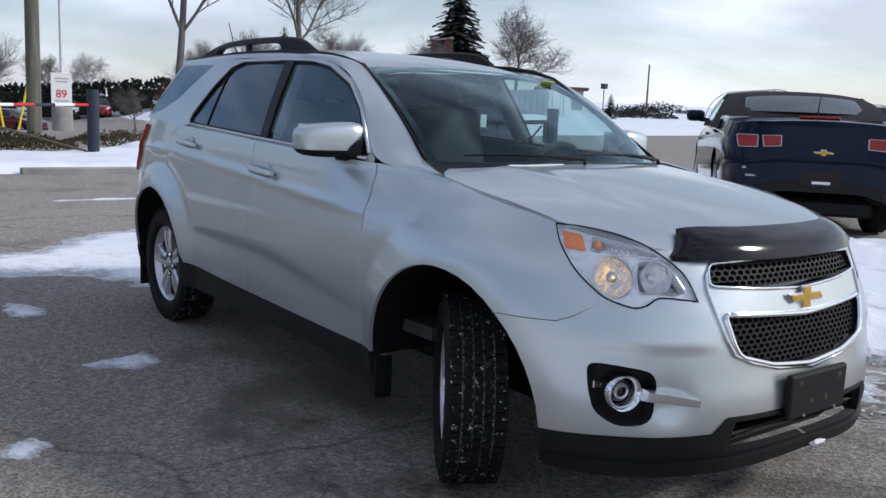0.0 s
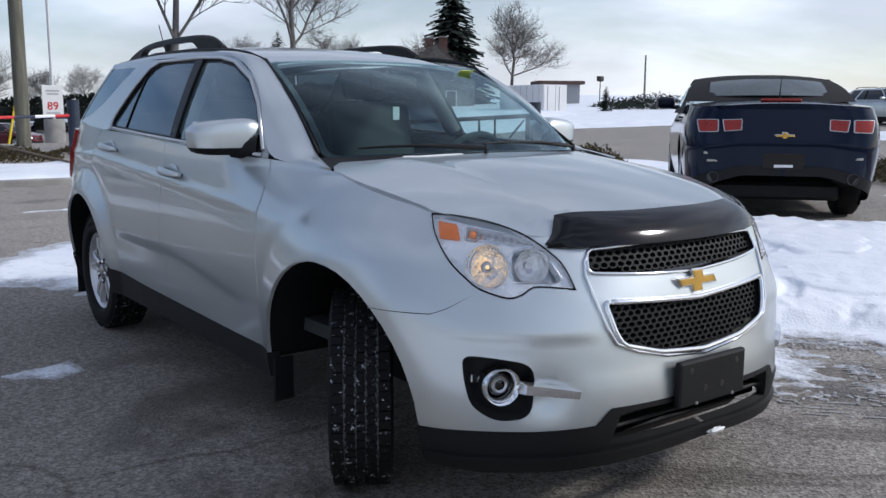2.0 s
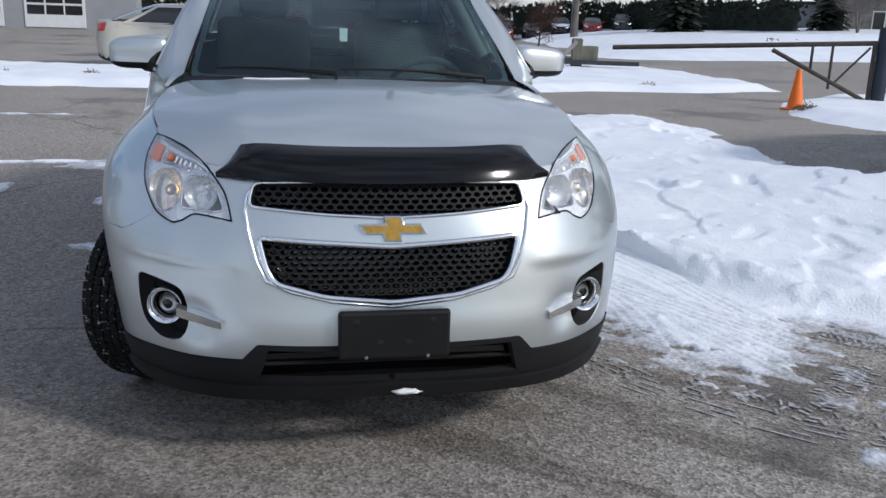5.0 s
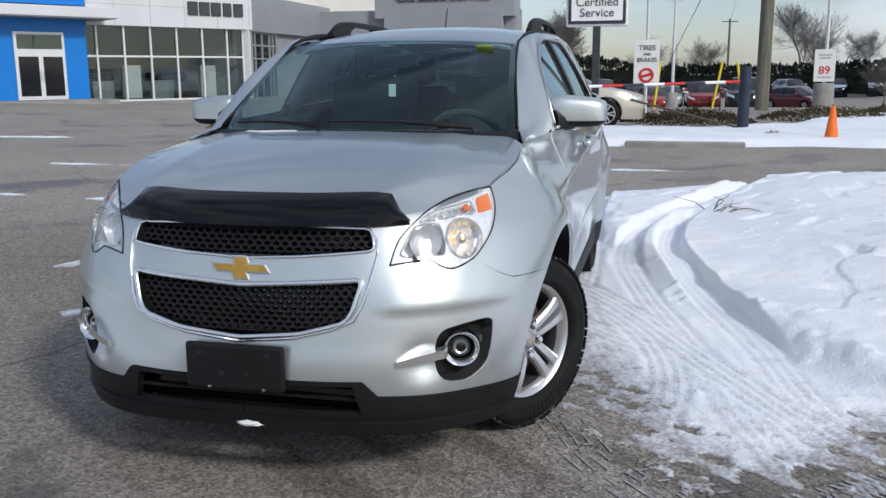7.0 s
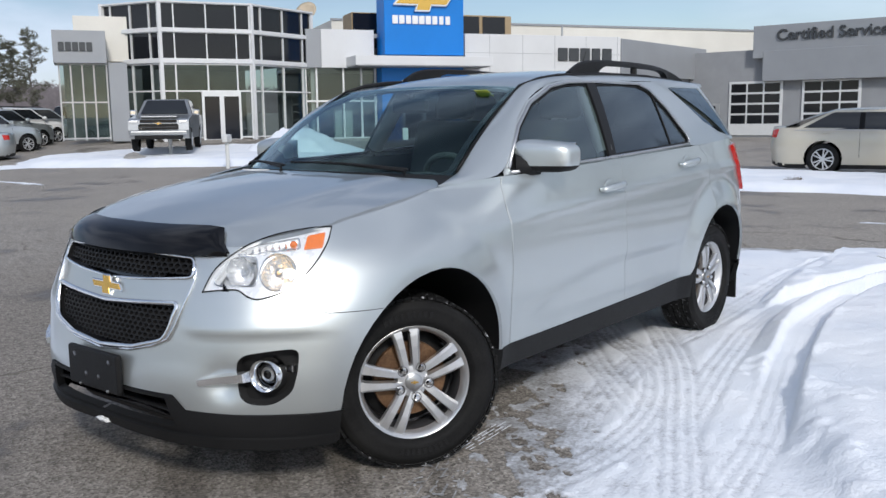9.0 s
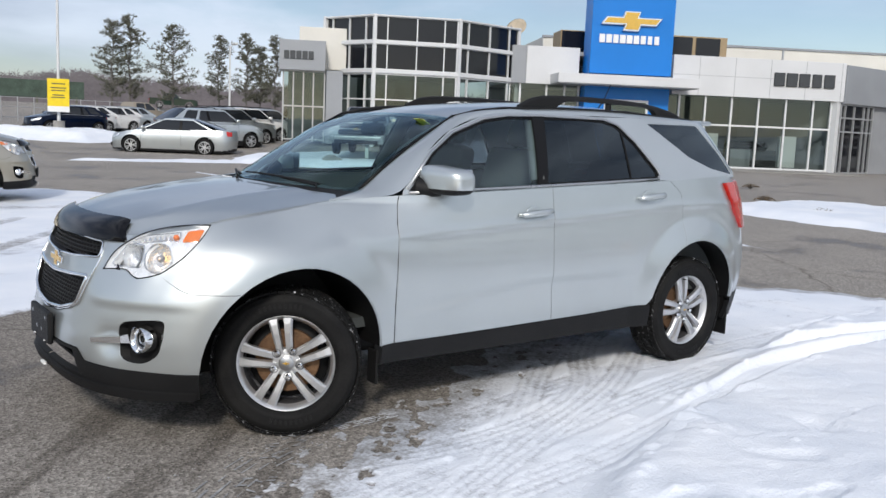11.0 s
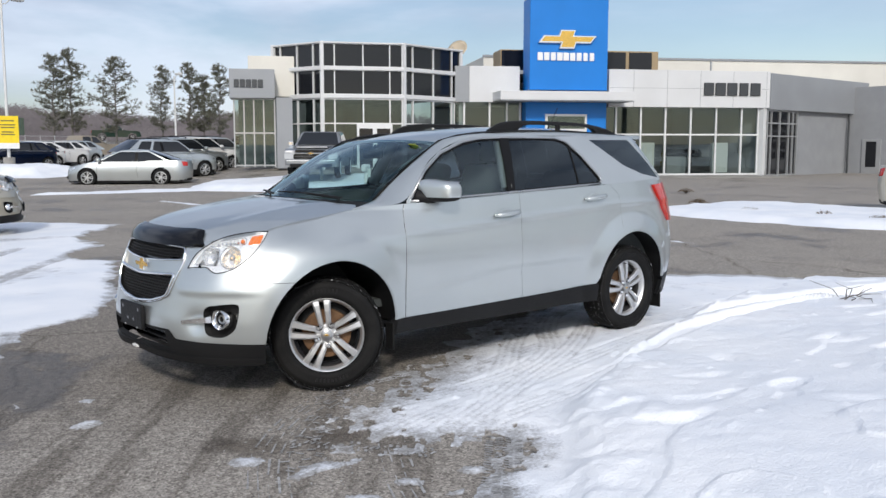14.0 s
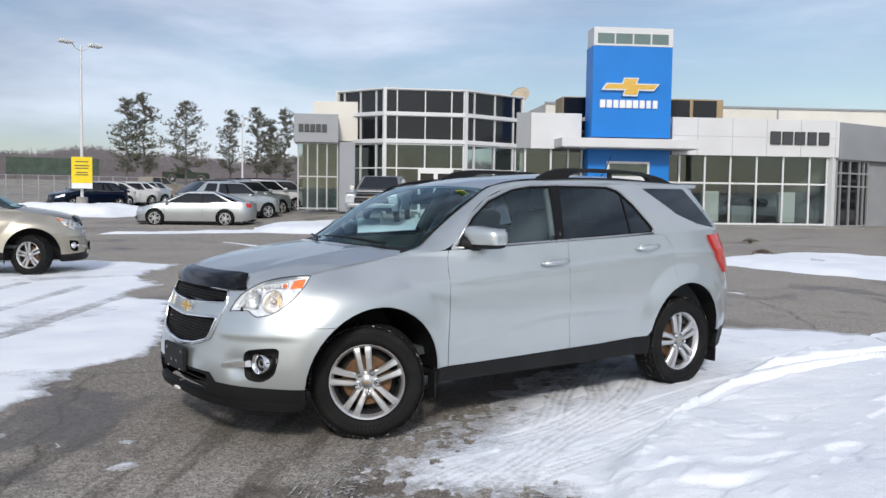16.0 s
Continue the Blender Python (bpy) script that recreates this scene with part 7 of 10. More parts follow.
# showroom inside
inside = on((8.3, -4.0, .02), (17.5, 8, .06), SHOP_FLOOR, "showroom_floor")
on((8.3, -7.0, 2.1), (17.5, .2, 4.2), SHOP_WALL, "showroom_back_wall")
on((8.3, -3.6, 3.95), (17.5, 7.2, .15), PAPER, "showroom_ceiling")  # pale ceiling tiles
for s in (2.2, 6.4, 15.0):
    on((s, -.6, 1.0), (.9, .25, 1.6), PAPER, "poster_panel", inside, .01, "white display panel behind the glass")
for s in (4.4, 7.6):
    on((s, -1.4, .55), (1.1, .5, 1.0), GREY_MULLION, "sales_desk", inside, .02)
for s, pm in ((3.3, GREY_PAINT), (7.4, BLACK_PAINT)):
    on((s, -3.2, .65), (3.6, 1.7, .75), pm, "display_car_body", inside, .25)
    on((s - .1, -3.2, 1.2), (2.0, 1.5, .5), SPANDREL, "display_car_cabin", inside, .2)
# volumes behind
on((8.2, -6.6, 2.7), (17.4, .3, 5.4), GREY_BLOCK, "rear_wall")
on((8.6, -3.2, 5.38), (17.0, 6.2, .2), GREY_BLOCK, "roof_deck")
on((-1.0, -11.2, 3.4), (30.0, 9, 6.85), CREAM_CLAD, "upper_hall", None, .02)
on((-1.0, -6.68, 6.85), (30.1, .1, .12), GREY_CLAD, "hall_coping")
unit = on((6.6, -3.2, 6.15), (3.0, 1.8, 1.25), ROOF_TAN, "roof_unit", None, .02)
for k in range(2):
    on((7.65 - 1.5 * k, -2.27, 6.15), (1.30, .06, 1.1), SPANDREL, "roof_unit_louvre", unit)
unit = on((13.2, -3.2, 6.15), (1.6, 1.8, 1.2), ROOF_TAN, "roof_unit", None, .02)
on((13.2, -2.27, 6.15), (1.5, .06, 1.1), SPANDREL, "roof_unit_louvre", unit)
tube("roof_flue", [mb @ Vector((1.9, -2.5, 5.4)), mb @ Vector((1.9, -2.5, 6.35))], .06, GREY_MULLION, dealer, 8)
# grey wing with the side entrance, running back to the garage
wing = box("grey_wing", (-46.0, -23.4, 1.85), (11.0, 6.0, 3.75), GREY_BLOCK, dealer)
box("wing_fascia", (-46.1, -23.2, 4.52), (11.4, 6.2, 1.92), GREY_CLAD, dealer, .01)
me_ = pose(-40.2, -20.42, 0, 0, 0, 180)
side_entry = glazed("side_entrance", .25, 3.4, .0, 3.55, .10, [.25, .65, 1.55, 2.5, 2.95, 3.4], [.05, 2.15, 2.85, 3.52], me_ @ Matrix.Scale(-1, 4, (0, 1, 0)), dealer, GREY_MULLION, SPANDREL, .08)
box("entry_column", (-40.25, -20.45, 1.8), (.28, .28, 3.7), MULLION, dealer, .01)
tube("downpipe", [(-49.6, -20.2, .0), (-49.6, -20.2, 3.6)], .06, LETTER_DARK, dealer, 8)
garage = box("garage_wall", (-51.2, -14.05, 2.5), (2.4, 12.9, 5.3), GREY_BLOCK, dealer)
box("garage_parapet", (-50.6, -11.95, 5.55), (2.2, 8.7, 1.85), GREY_CLAD, dealer, .01)
box("garage_band", (-49.72, -12.0, 4.15), (.5, 7.4, 1.75), GREY_CLAD, dealer, .02)
text_mesh("sign_letters", "Certified Service", .88, .05, LETTER_DARK, dealer, pose(-49.45, -11.95, 5.85, 90, 0, 90), "dark raised letters", .012)
for y0 in (-17.8, -13.5):
    gd = box("garage_door", (-49.98, y0 + 1.58, 1.72), (.10, 3.2, 3.2), MULLION, dealer, .01, "white overhead door with glazed squares")
    for r in range(5):
        for c in range(3):
            if r > 0:
                box("garage_pane", (-49.925, y0 + .58 + 1.0 * c, .45 + .62 * r), (.02, .90, .50), SPANDREL, gd)
sd = box("side_door", (-49.98, -18.95, .95), (.10, 1.1, 2.2), GREY_MULLION, dealer, .01)
box("side_door_pane", (-49.92, -18.95, 1.15), (.02, .6, 1.5), SPANDREL, sd)
# the polygonal glazed bay on the other end
BAY = [(-18.1, -33.6), (-18.9, -30.6), (-22.3, -28.8), (-26.3, -29.2)]
base_z = .55
for k in range(3):
    a, b = Vector((*BAY[k], 0)), Vector((*BAY[k + 1], 0))
    L = (b - a).length
    m = Matrix.Translation(a) @ Matrix.Rotation(math.atan2(b.y - a.y, b.x - a.x), 4, "Z") @ Matrix.Scale(-1, 4, (0, 1, 0))
    cs = [.06, .15 * L, .5 * L, .83 * L, L - .06]
    glazed("bay_window", 0, L, base_z, 3.82, 0, cs, [base_z + .1, 2.66, 3.8], m, dealer, MULLION, SHOP_GLASS, .06)
    for z0, z1 in ((4.02, 5.14), (5.30, 6.36)):
        glazed("bay_spandrel", 0, L, z0, z1, 0, cs, [z0, z1], m, dealer, MULLION, SPANDREL, .05)
    for z0, z1 in ((3.84, 4.02), (5.14, 5.30), (6.36, 6.43)):
        box("bay_band", (L / 2, .03, (z0 + z1) / 2), (L + .05, .22, z1 - z0), WHITE_CLAD, dealer, .005, "", m)
    box("bay_post", (0, .05, 3.3), (.15, .2, 6.3), WHITE_CLAD, dealer, .01, "", m)
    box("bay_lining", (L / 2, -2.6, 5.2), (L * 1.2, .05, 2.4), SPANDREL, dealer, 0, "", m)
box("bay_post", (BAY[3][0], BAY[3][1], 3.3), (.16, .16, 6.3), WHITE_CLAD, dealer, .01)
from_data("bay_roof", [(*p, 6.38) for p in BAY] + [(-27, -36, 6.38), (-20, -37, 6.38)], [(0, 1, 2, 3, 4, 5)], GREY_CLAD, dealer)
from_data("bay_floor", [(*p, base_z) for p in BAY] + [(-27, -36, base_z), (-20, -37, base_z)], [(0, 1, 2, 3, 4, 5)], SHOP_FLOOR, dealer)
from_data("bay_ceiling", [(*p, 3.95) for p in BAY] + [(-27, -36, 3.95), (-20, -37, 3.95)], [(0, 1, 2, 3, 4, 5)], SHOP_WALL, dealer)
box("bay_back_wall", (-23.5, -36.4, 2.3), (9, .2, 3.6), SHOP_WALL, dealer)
bd = Vector((-20.6, -29.7, 0))
m = Matrix.Translation((-18.9, -30.6, 0)) @ Matrix.Rotation(math.atan2(1.8, -3.4), 4, "Z") @ Matrix.Scale(-1, 4, (0, 1, 0))
dd = box("bay_door", (2.45, .04, 1.55), (1.7, .12, 2.2), MULLION, dealer, .01, "white framed glass doors", m)
for dx in (-.42, .42):
    box("door_pane", (2.45 + dx, .105, 1.5), (.64, .02, 1.85), SPANDREL, dd, 0, "", m)
# grey sign box and glazed corner beyond the bay
m = Matrix.Translation((-15.2, -32.6, 0)) @ Matrix.Rotation(math.atan2(1.0, -1.75), 4, "Z") @ Matrix.Scale(-1, 4, (0, 1, 0))
box("sign_box", (1.0, -.9, 4.45), (2.05, 1.9, 1.32), GREY_CLAD, dealer, .01, "", m)
for k in range(5):
    box("sign_bar", (.30 + .27 * k, .08, 4.45), (.22, .06, .36), LETTER_DARK, dealer, .01, "dark raised sign bar", m)
glazed("corner_window", .15, 2.0, .6, 3.8, -.35, [.15, .6, 1.05, 1.5, 2.0], [.7, 2.2, 3.78], m, dealer, GREY_MULLION, SHOP_GLASS, .06)
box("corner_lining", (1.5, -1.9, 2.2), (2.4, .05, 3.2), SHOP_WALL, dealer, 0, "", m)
box("corner_pier", (2.45, -.6, 2.2), (.75, .5, 3.3), GREY_CLAD, dealer, .01, "", m)
box("corner_upper", (2.6, -2.6, 4.9), (3.6, 2.4, 1.9), CREAM_CLAD, dealer, .01, "", m)
box("east_hall", (-24.6, -38.2, 2.9), (5, 3.5, 5.6), CREAM_CLAD, dealer)
# roof dish
dish = thing("satellite_dish", "tan satellite dish on the flat roof", "dish")
bm = bmesh.new()
add_lathe(bm, [(.02, 0), (.21, .02), (.39, .075), (.53, .155), (.54, .17), (.39, .10), (.21, .045), (.02, .02)], 28, "z")
bmesh.ops.transform(bm, matrix=Matrix.Translation((-27.4, -30.6, 6.6)) @ Vector((.75, .35, .5)).to_track_quat("Z", "Y").to_matrix().to_4x4(), verts=bm.verts)
part("dish", bm, material("tan_dish", (.50, .42, .31), .6, 0, .1, 3), dish, "", True)
tube("dish_post", [(-27.5, -30.7, 5.4), (-27.5, -30.7, 6.6)], .05, GREY_MULLION, dish, 8)
tube("dish_arm", [(-27.4, -30.6, 6.3), (-26.6, -30.2, 6.7)], .02, GREY_MULLION, dish, 6)
# apron in front of the building
APRON = material("apron_concrete", (.27, .26, .24), .9, 0, .2, .8, 40, .2)
box("sidewalk", (4.5, 1.2, -.06), (10, 2.4, .22), APRON, None, .02, "", mb)
tagged(bpy.data.objects["sidewalk"], "pale concrete walk along the showroom", "pavement", kind="structure")


# ---- the other vehicles ----
def make_car(name, label, paint, m, L=4.9, Wd=1.82, wb=2.84, fo=.95, belt=.93, hood0=.72, hood1=.98, cowl=.95, rf=.25, rr=-1.15, deckx=-1.75, deck0=1.02, deck1=.98, roof=1.46, r=.335,
             group="", roof_mat=None, cargo=False, glass_mat=None, rail=False, detail=1, cladding=False, tail=None, category="car", soft=False, nose=2.6, tailn=3.2, tuck=.10):
    """A saloon, wagon or coupe from its main measures; x forward, the origin on the ground between the axles."""
    car = thing(name, label, category, group, m)
    xf, xr = wb / 2 + fo, wb / 2 + fo - L
    Y0 = Wd / 2
    x_f, x_r = xf - .95, xr + .85
    top = spline((xr, deck1 - .03), (xr + .08, deck1), (deckx, deck0), (cowl, hood1), (xf - .45, hood0 + .09), (xf - .12, hood0), (xf, hood0 - .06)) if not cargo else spline((xr, belt + .08), (deckx, belt + .06), (cowl, hood1), (xf - .45, hood0 + .09), (xf - .12, hood0), (xf, hood0 - .06))
    wid = spline((0, .93), (.25, .97), (.55, 1.0), (.8, .985), (1, .92))
    zb = .19

    def skin(u, v):
        if u > x_f:
            a = clamp((u - x_f) / 1.6) * math.pi / 2
            A, Y, n = (xf - .04 * abs(v - .45) * 2 - x_f), Y0 * wid(v), nose
            s, c = math.sin(a), math.cos(a)
            q = 1 / ((s / A) ** n + (max(c, 0) / Y) ** n) ** (1 / n)
            x, y = x_f + q * s, q * c
        elif u < x_r:
            a = clamp((x_r - u) / 1.6) * math.pi / 2
            A, Y, n = (x_r - xr - .05 * abs(v - .5) * 2), Y0 * wid(v), tailn
            s, c = math.sin(a), math.cos(a)
            q = 1 / ((s / A) ** n + (max(c, 0) / Y) ** n) ** (1 / n)
            x, y = x_r - q * s, q * c
        else:
            x, y = u, Y0 * wid(v)
        zt = top(x) - .05
        low = zb + tuck * clamp((x_r - .45 - u) / .7)
        return x, y, low + (zt - low) * v

    def u_at(x=None, y=None, v=.5, rear=False):
        a, b = (x_r, x_r - 1.6) if rear else (x_f, x_f + 1.6)
        if x is not None and x_r <= x <= x_f:
            return x
        for _ in range(30):
            k = (a + b) / 2
            p = skin(k, v)
            if (y is not None and p[1] > y) or (x is not None and abs(p[0]) < abs(x)):
                a = k
            else:
                b = k
        return (a + b) / 2

    def arch(cx):
        res = []
        for k in range(20):
            a = 2 * math.pi * k / 20
            x, z = cx + (r + .055) * math.cos(a), r + .01 + (r + .055) * math.sin(a)
            u = u_at(x=x, v=.4, rear=cx < 0)
            res.append((u, (z - zb) / (top(x) - .05 - zb)))
        return res
    holes = [arch(wb / 2), arch(-wb / 2)]
    lo = .0
    full = [(x_r - 1.6, lo), (x_f + 1.6, lo), (x_f + 1.6, 1), (x_r - 1.6, 1)]
    for mir in (False, True):
        body = panel("body_side", skin, -1, full, holes, paint, car, (.14, .12), 0, mir, 0)
        s = -1 if mir else 1
        if detail > 0:
            for x in (cowl - .12, (cowl + deckx) / 2 - .1):
                panel("door_gap", skin, -1, [(x - .004, .25), (x + .004, .25), (x + .004, .99), (x - .004, .99)], [], GLOSS_BLACK, body, (.1, .15), .002, mir, 0)
            for x in (cowl - .85, (cowl + deckx) / 2 - .8):
                p = skin(x, .86)
                box("door_handle", (p[0], s * (p[1] + .012), p[2]), (.20, .03, .028), paint, body, .01)
            hl = [(u_at(x=xf - .42, v=.85), .80), (u_at(y=Y0 * .48, v=.8), .72), (u_at(y=Y0 * .50, v=.8), .90), (u_at(x=xf - .50, v=.9), .95)]
            lampo = panel("headlamp", skin, -1, rounded(hl, .03), [], REFLECTOR, body, (.08, .08), .004, mir, .03)
            if tail is None:
                tl = [(u_at(x=xr + .26, v=.85, rear=True), .97), (u_at(x=xr + .22, v=.7, rear=True), .74), (u_at(y=Y0 * .60, v=.8, rear=True), .74), (u_at(y=Y0 * .55, v=.9, rear=True), .95)]
                panel("tail_lamp", skin, -1, rounded(tl, .03), [], RED_LENS, body, (.08, .08), .005, mir, .03)
        back = x_r - (.30 if tuck > .2 else 1.6)
        panel("sill", skin, -1, [(back, -.06), (x_f + 1.6, -.06), (x_f + 1.6, .05 if not cladding else .2), (back, .05 if not cladding else .2)], holes, TRIM, car, (.2, .2), .004, mir, 0)
        # cabin sides
        zr = roof - .055

        def cab(x, z, Yb=Y0 * .955):
            d = z - belt
            return x, Yb - .36 * d - .25 * d * d - .02 * max(0, abs(x - (cowl + deckx) / 2) - .9) ** 2, z
        o = [(cowl, belt - .03), (rf, zr), (rr, zr), (deckx, belt - .03)]
        if cargo:
            o = [(cowl, belt - .03), (rf, zr), (rr, zr), (xr + .10, belt + .02), (xr + .10, belt - .05)]
        fr = dense(rounded(o, .08), .2)
        mid = (cowl + deckx) / 2 - .08
        slope_f = lambda z: cowl + (rf - cowl) * (z - belt) / (zr - belt)
        slope_r = lambda z: (deckx if not cargo else xr + .3) + (rr - (deckx if not cargo else xr + .3)) * (z - belt) / (zr - belt)
        z0, z1 = belt + .03, zr - .05
        wins = [[(slope_f(z0) - .12, z0), (slope_f(z1) - .08, z1), (mid + .04, z1), (mid + .05, z0)]]
        if not soft:
            wins.append([(mid - .04, z0), (mid - .04, z1), (slope_r(z1) + .10, z1), (slope_r(z0) + .22, z0)])
            if cargo:
                a = (slope_r(z1) + mid) / 2
                wins[1] = [(mid - .04, z0), (mid - .04, z1), (a + .2, z1), (a - .02, z0)]
                wins.append([(a - .12, z0 + .05), (a + .1, z1), (slope_r(z1) + .12, z1), (slope_r(z0) + .25, z0 + .05)])
        wins = [rounded(w, .05) for w in wins]
        side = panel("cabin_side", cab, -1, fr, wins, roof_mat or paint, car, (.14, .12), 0, mir, 0)
        for w in wins:
            panel("side_window", cab, -1, inset(w, -.003), [], glass_mat or DARK_GLASS, side, (.2, .2), -.008, mir, 0)
        if detail > 0 and not soft:
            panel("pillar_cover", cab, -1, [(mid - .05, z0), (mid + .06, z0), (mid + .05, z1), (mid - .05, z1)], [], SEAL, side, (.2, .2), .004, mir, .006)
            pts = [cab(x, belt + .015) for x in (cowl - .1, mid, deckx + .15)]
            tube("belt_moulding", [(p[0], s * (p[1] + .004), p[2]) for p in pts], .010, SATIN, side, 5)
        p = cab(cowl - .22, belt + .02)
        mr = box("door_mirror", (p[0], s * (p[1] + .13), belt + .09), (.13, .22, .14), paint, car, .05, "", None, 2)
        box("mirror_arm", (p[0], s * (p[1] + .02), belt + .04), (.07, .10, .05), TRIM, mr, .01)
        if rail:
            tube("roof_rail", [(rf - .35, s * Y0 * .60, roof - .03), (rf - .5, s * Y0 * .60, roof + .03), (rr + .2, s * Y0 * .60, roof + .03), (rr + .02, s * Y0 * .60, roof - .03)], .018, TRIM, car, 6)
        for cx in (wb / 2, -wb / 2):
            simple_wheel(car, (cx, s * (Y0 - (.125 if soft else .115)), r), mir, r)
            bm = bmesh.new()
            add_lathe(bm, [(r + .06, -.28 * s), (r + .06, .04 * s)], 20, "y")
            bmesh.ops.translate(bm, vec=(cx, s * (Y0 - .11), r + .01), verts=bm.verts)
            bmesh.ops.bisect_plane(bm, geom=list(bm.verts) + list(bm.edges) + list(bm.faces), plane_co=(0, 0, r - .05), plane_no=(0, 0, 1), clear_inner=True)
            part("arch_liner", bm, TRIM, car)
    # hood, deck and roof
    zs = lambda x, y, c=.05: top(x) - c * (abs(y) / (Y0 * .92)) ** 2

    def edge(x0, x1, n=14):
        res = []
        for k in range(n + 1):
            x = x0 + (x1 - x0) * k / n
            res.append((x, max(0.0, skin(u_at(x=x, v=1.0, rear=x < 0), 1.0)[1])))
        return res
    e = edge(cowl - .25, xf - .045)
    panel("hood", lambda x, y: (x, y, zs(x, y)), 1, e + [(x, -y) for x, y in e[::-1]], [], paint, car, (.14, .14), .001, False, .07)
    if not cargo:
        e = edge(xr + .055, deckx + .30)
        panel("boot_lid", lambda x, y: (x, y, zs(x, y)), 1, [(x, y) for x, y in e] + [(x, -y) for x, y in e[::-1]], [], paint, car, (.14, .14), .001, False, .07)
    yr = cab(0, zr)[1]
    rm = spline((rr - .3, roof - .06), (rr, roof - .025), ((rf + rr) / 2, roof), (rf, roof - .03), (rf + .2, roof - .09))
    panel("roof", lambda x, y: (x, y, rm(x) - .045 * (abs(y) / yr) ** 2.5), 1, rounded([(rf + .02, -yr - .005), (rf + .05, 0), (rf + .02, yr + .005), (rr - .02, yr + .005), (rr - .05, 0), (rr - .02, -yr - .005)], .05), [], roof_mat or paint, car, (.2, .14), 0, False, 0)
    yb = cab(cowl, belt)[1]
    foot = [(cowl + .22 * (1 - (k / 5) ** 2), yb * k / 5, top(cowl + .1) - .03 * (k / 5) ** 2) for k in range(-5, 6)]
    head = [(rf + .04 * (1 - (k / 5) ** 2), yr * k / 5, rm(rf) - .045 * abs(k / 5) ** 2.5) for k in range(-5, 6)]
    ruled("windscreen", foot, head, glass_mat or DARK_GLASS, car, 12, 4, .02)
    if cargo:
        foot = [(xr + .06, yb * .93 * k / 5, belt + .02) for k in range(-5, 6)]
    else:
        foot = [(deckx - .15 * (1 - (k / 5) ** 2), yb * k / 5, top(deckx) - .02) for k in range(-5, 6)]
    head = [(rr - .04 * (1 - (k / 5) ** 2), yr * k / 5, rm(rr) - .045 * abs(k / 5) ** 2.5) for k in range(-5, 6)]
    if soft:
        ruled("soft_top_back", foot, head, roof_mat, car, 12, 4, .03)
        ruled("rear_window", [(p[0] * .88 + q[0] * .12 - .02, p[1] * .70, p[2] * .88 + q[2] * .12 + .030) for p, q in zip(foot, head)], [(p[0] * .32 + q[0] * .68 - .03, p[1] * .66, p[2] * .32 + q[2] * .68 + .050) for p, q in zip(foot, head)], material("clear_vinyl", (.10, .12, .125), .25, 0, .2, 3, 40), car, 12, 3, .012)
    else:
        ruled("rear_window", foot, head, glass_mat or DARK_GLASS, car, 12, 4, .02)
    gr = [(skin(u_at(y=abs(y), v=v), v)[0] + .004, y, skin(u_at(y=abs(y), v=v), v)[2]) for v, y in ((.62, -Y0 * .42), (.62, 0), (.62, Y0 * .42))]
    gr2 = [(skin(u_at(y=abs(y), v=v), v)[0] + .004, y, skin(u_at(y=abs(y), v=v), v)[2]) for v, y in ((.86, -Y0 * .45), (.86, 0), (.86, Y0 * .45))]
    ruled("grille", gr, gr2, GLOSS_BLACK, car, 8, 3, .004)
    gr = [(p[0] + .006, p[1] * 1.35, p[2] - .20) for p in gr]
    ruled("lower_intake", [(p[0] - .01, p[1], p[2]) for p in gr], [(p[0], p[1], p[2] + .12) for p in gr], GLOSS_BLACK, car, 8, 3, .004)
    box("underbody", (0, 0, .27), (L * .86, Wd * .66, .16), TRIM, car, .03)
    box("cabin_floor", ((cowl + deckx) / 2, 0, belt - .08), ((cowl - deckx) * .9, Wd * .8, .05), INTERIOR, car)
    return car, skin, u_at


WHEEL_DATA = {}


def simple_wheel(parent, c, mir, r):
    """A plain tyre and ten-spoke alloy; the meshes are shared."""
    if r not in WHEEL_DATA:
        k = r / .335
        bm = bmesh.new()
        add_lathe(bm, [(.205 * k, -.1), (.24 * k, -.108), (.31 * k, -.10), (.333 * k, -.08), (.335 * k, 0), (.333 * k, .08), (.31 * k, .105), (.24 * k, .11), (.225 * k, .10), (.2 * k, .05), (.02, .05)], 28)
        bmesh.ops.recalc_face_normals(bm, faces=bm.faces)
        tyre = bpy.data.meshes.new("wheel")
        bm.to_mesh(tyre)
        bm.free()
        tyre.materials.append(RUBBER)
        for p in tyre.polygons:
            p.use_smooth = True
        bm = bmesh.new()
        add_lathe(bm, [(.225 * k, .06), (.228 * k, .104), (.215 * k, .106), (.205 * k, .09)], 28)
        for j in range(10):
            add_box(bm, (0, .088, .125 * k), (.032, .025, .20 * k), .004, Matrix.Rotation(2 * math.pi * j / 10 + (.10 if j % 2 else -.10), 4, "Y"))
        add_lathe(bm, [(.001, .108), (.045, .106), (.055, .09), (.055, .06)], 16)
        bmesh.ops.recalc_face_normals(bm, faces=bm.faces)
        rim = bpy.data.meshes.new("rim")
        bm.to_mesh(rim)
        bm.free()
        rim.materials.append(ALLOY)
        WHEEL_DATA[r] = (tyre, rim)
    t = new("wheel", WHEEL_DATA[r][0])
    t.parent = parent
    t.matrix_local = pose(*c, 0, 0, 180 if mir else 0)
    q = new("rim", WHEEL_DATA[r][1])
    q.parent = t
    return t


def repaint(ob, old, fresh):
    for o in (ob, *ob.children_recursive):
        if o.type == "MESH":
            for sl in o.material_slots:
                if sl.material == old:
                    sl.link = "OBJECT"
                    sl.material = fresh


def at(x, y, heading, z=None):
    return pose(x, y, gz(x, y) if z is None else z, 0, 0, heading)


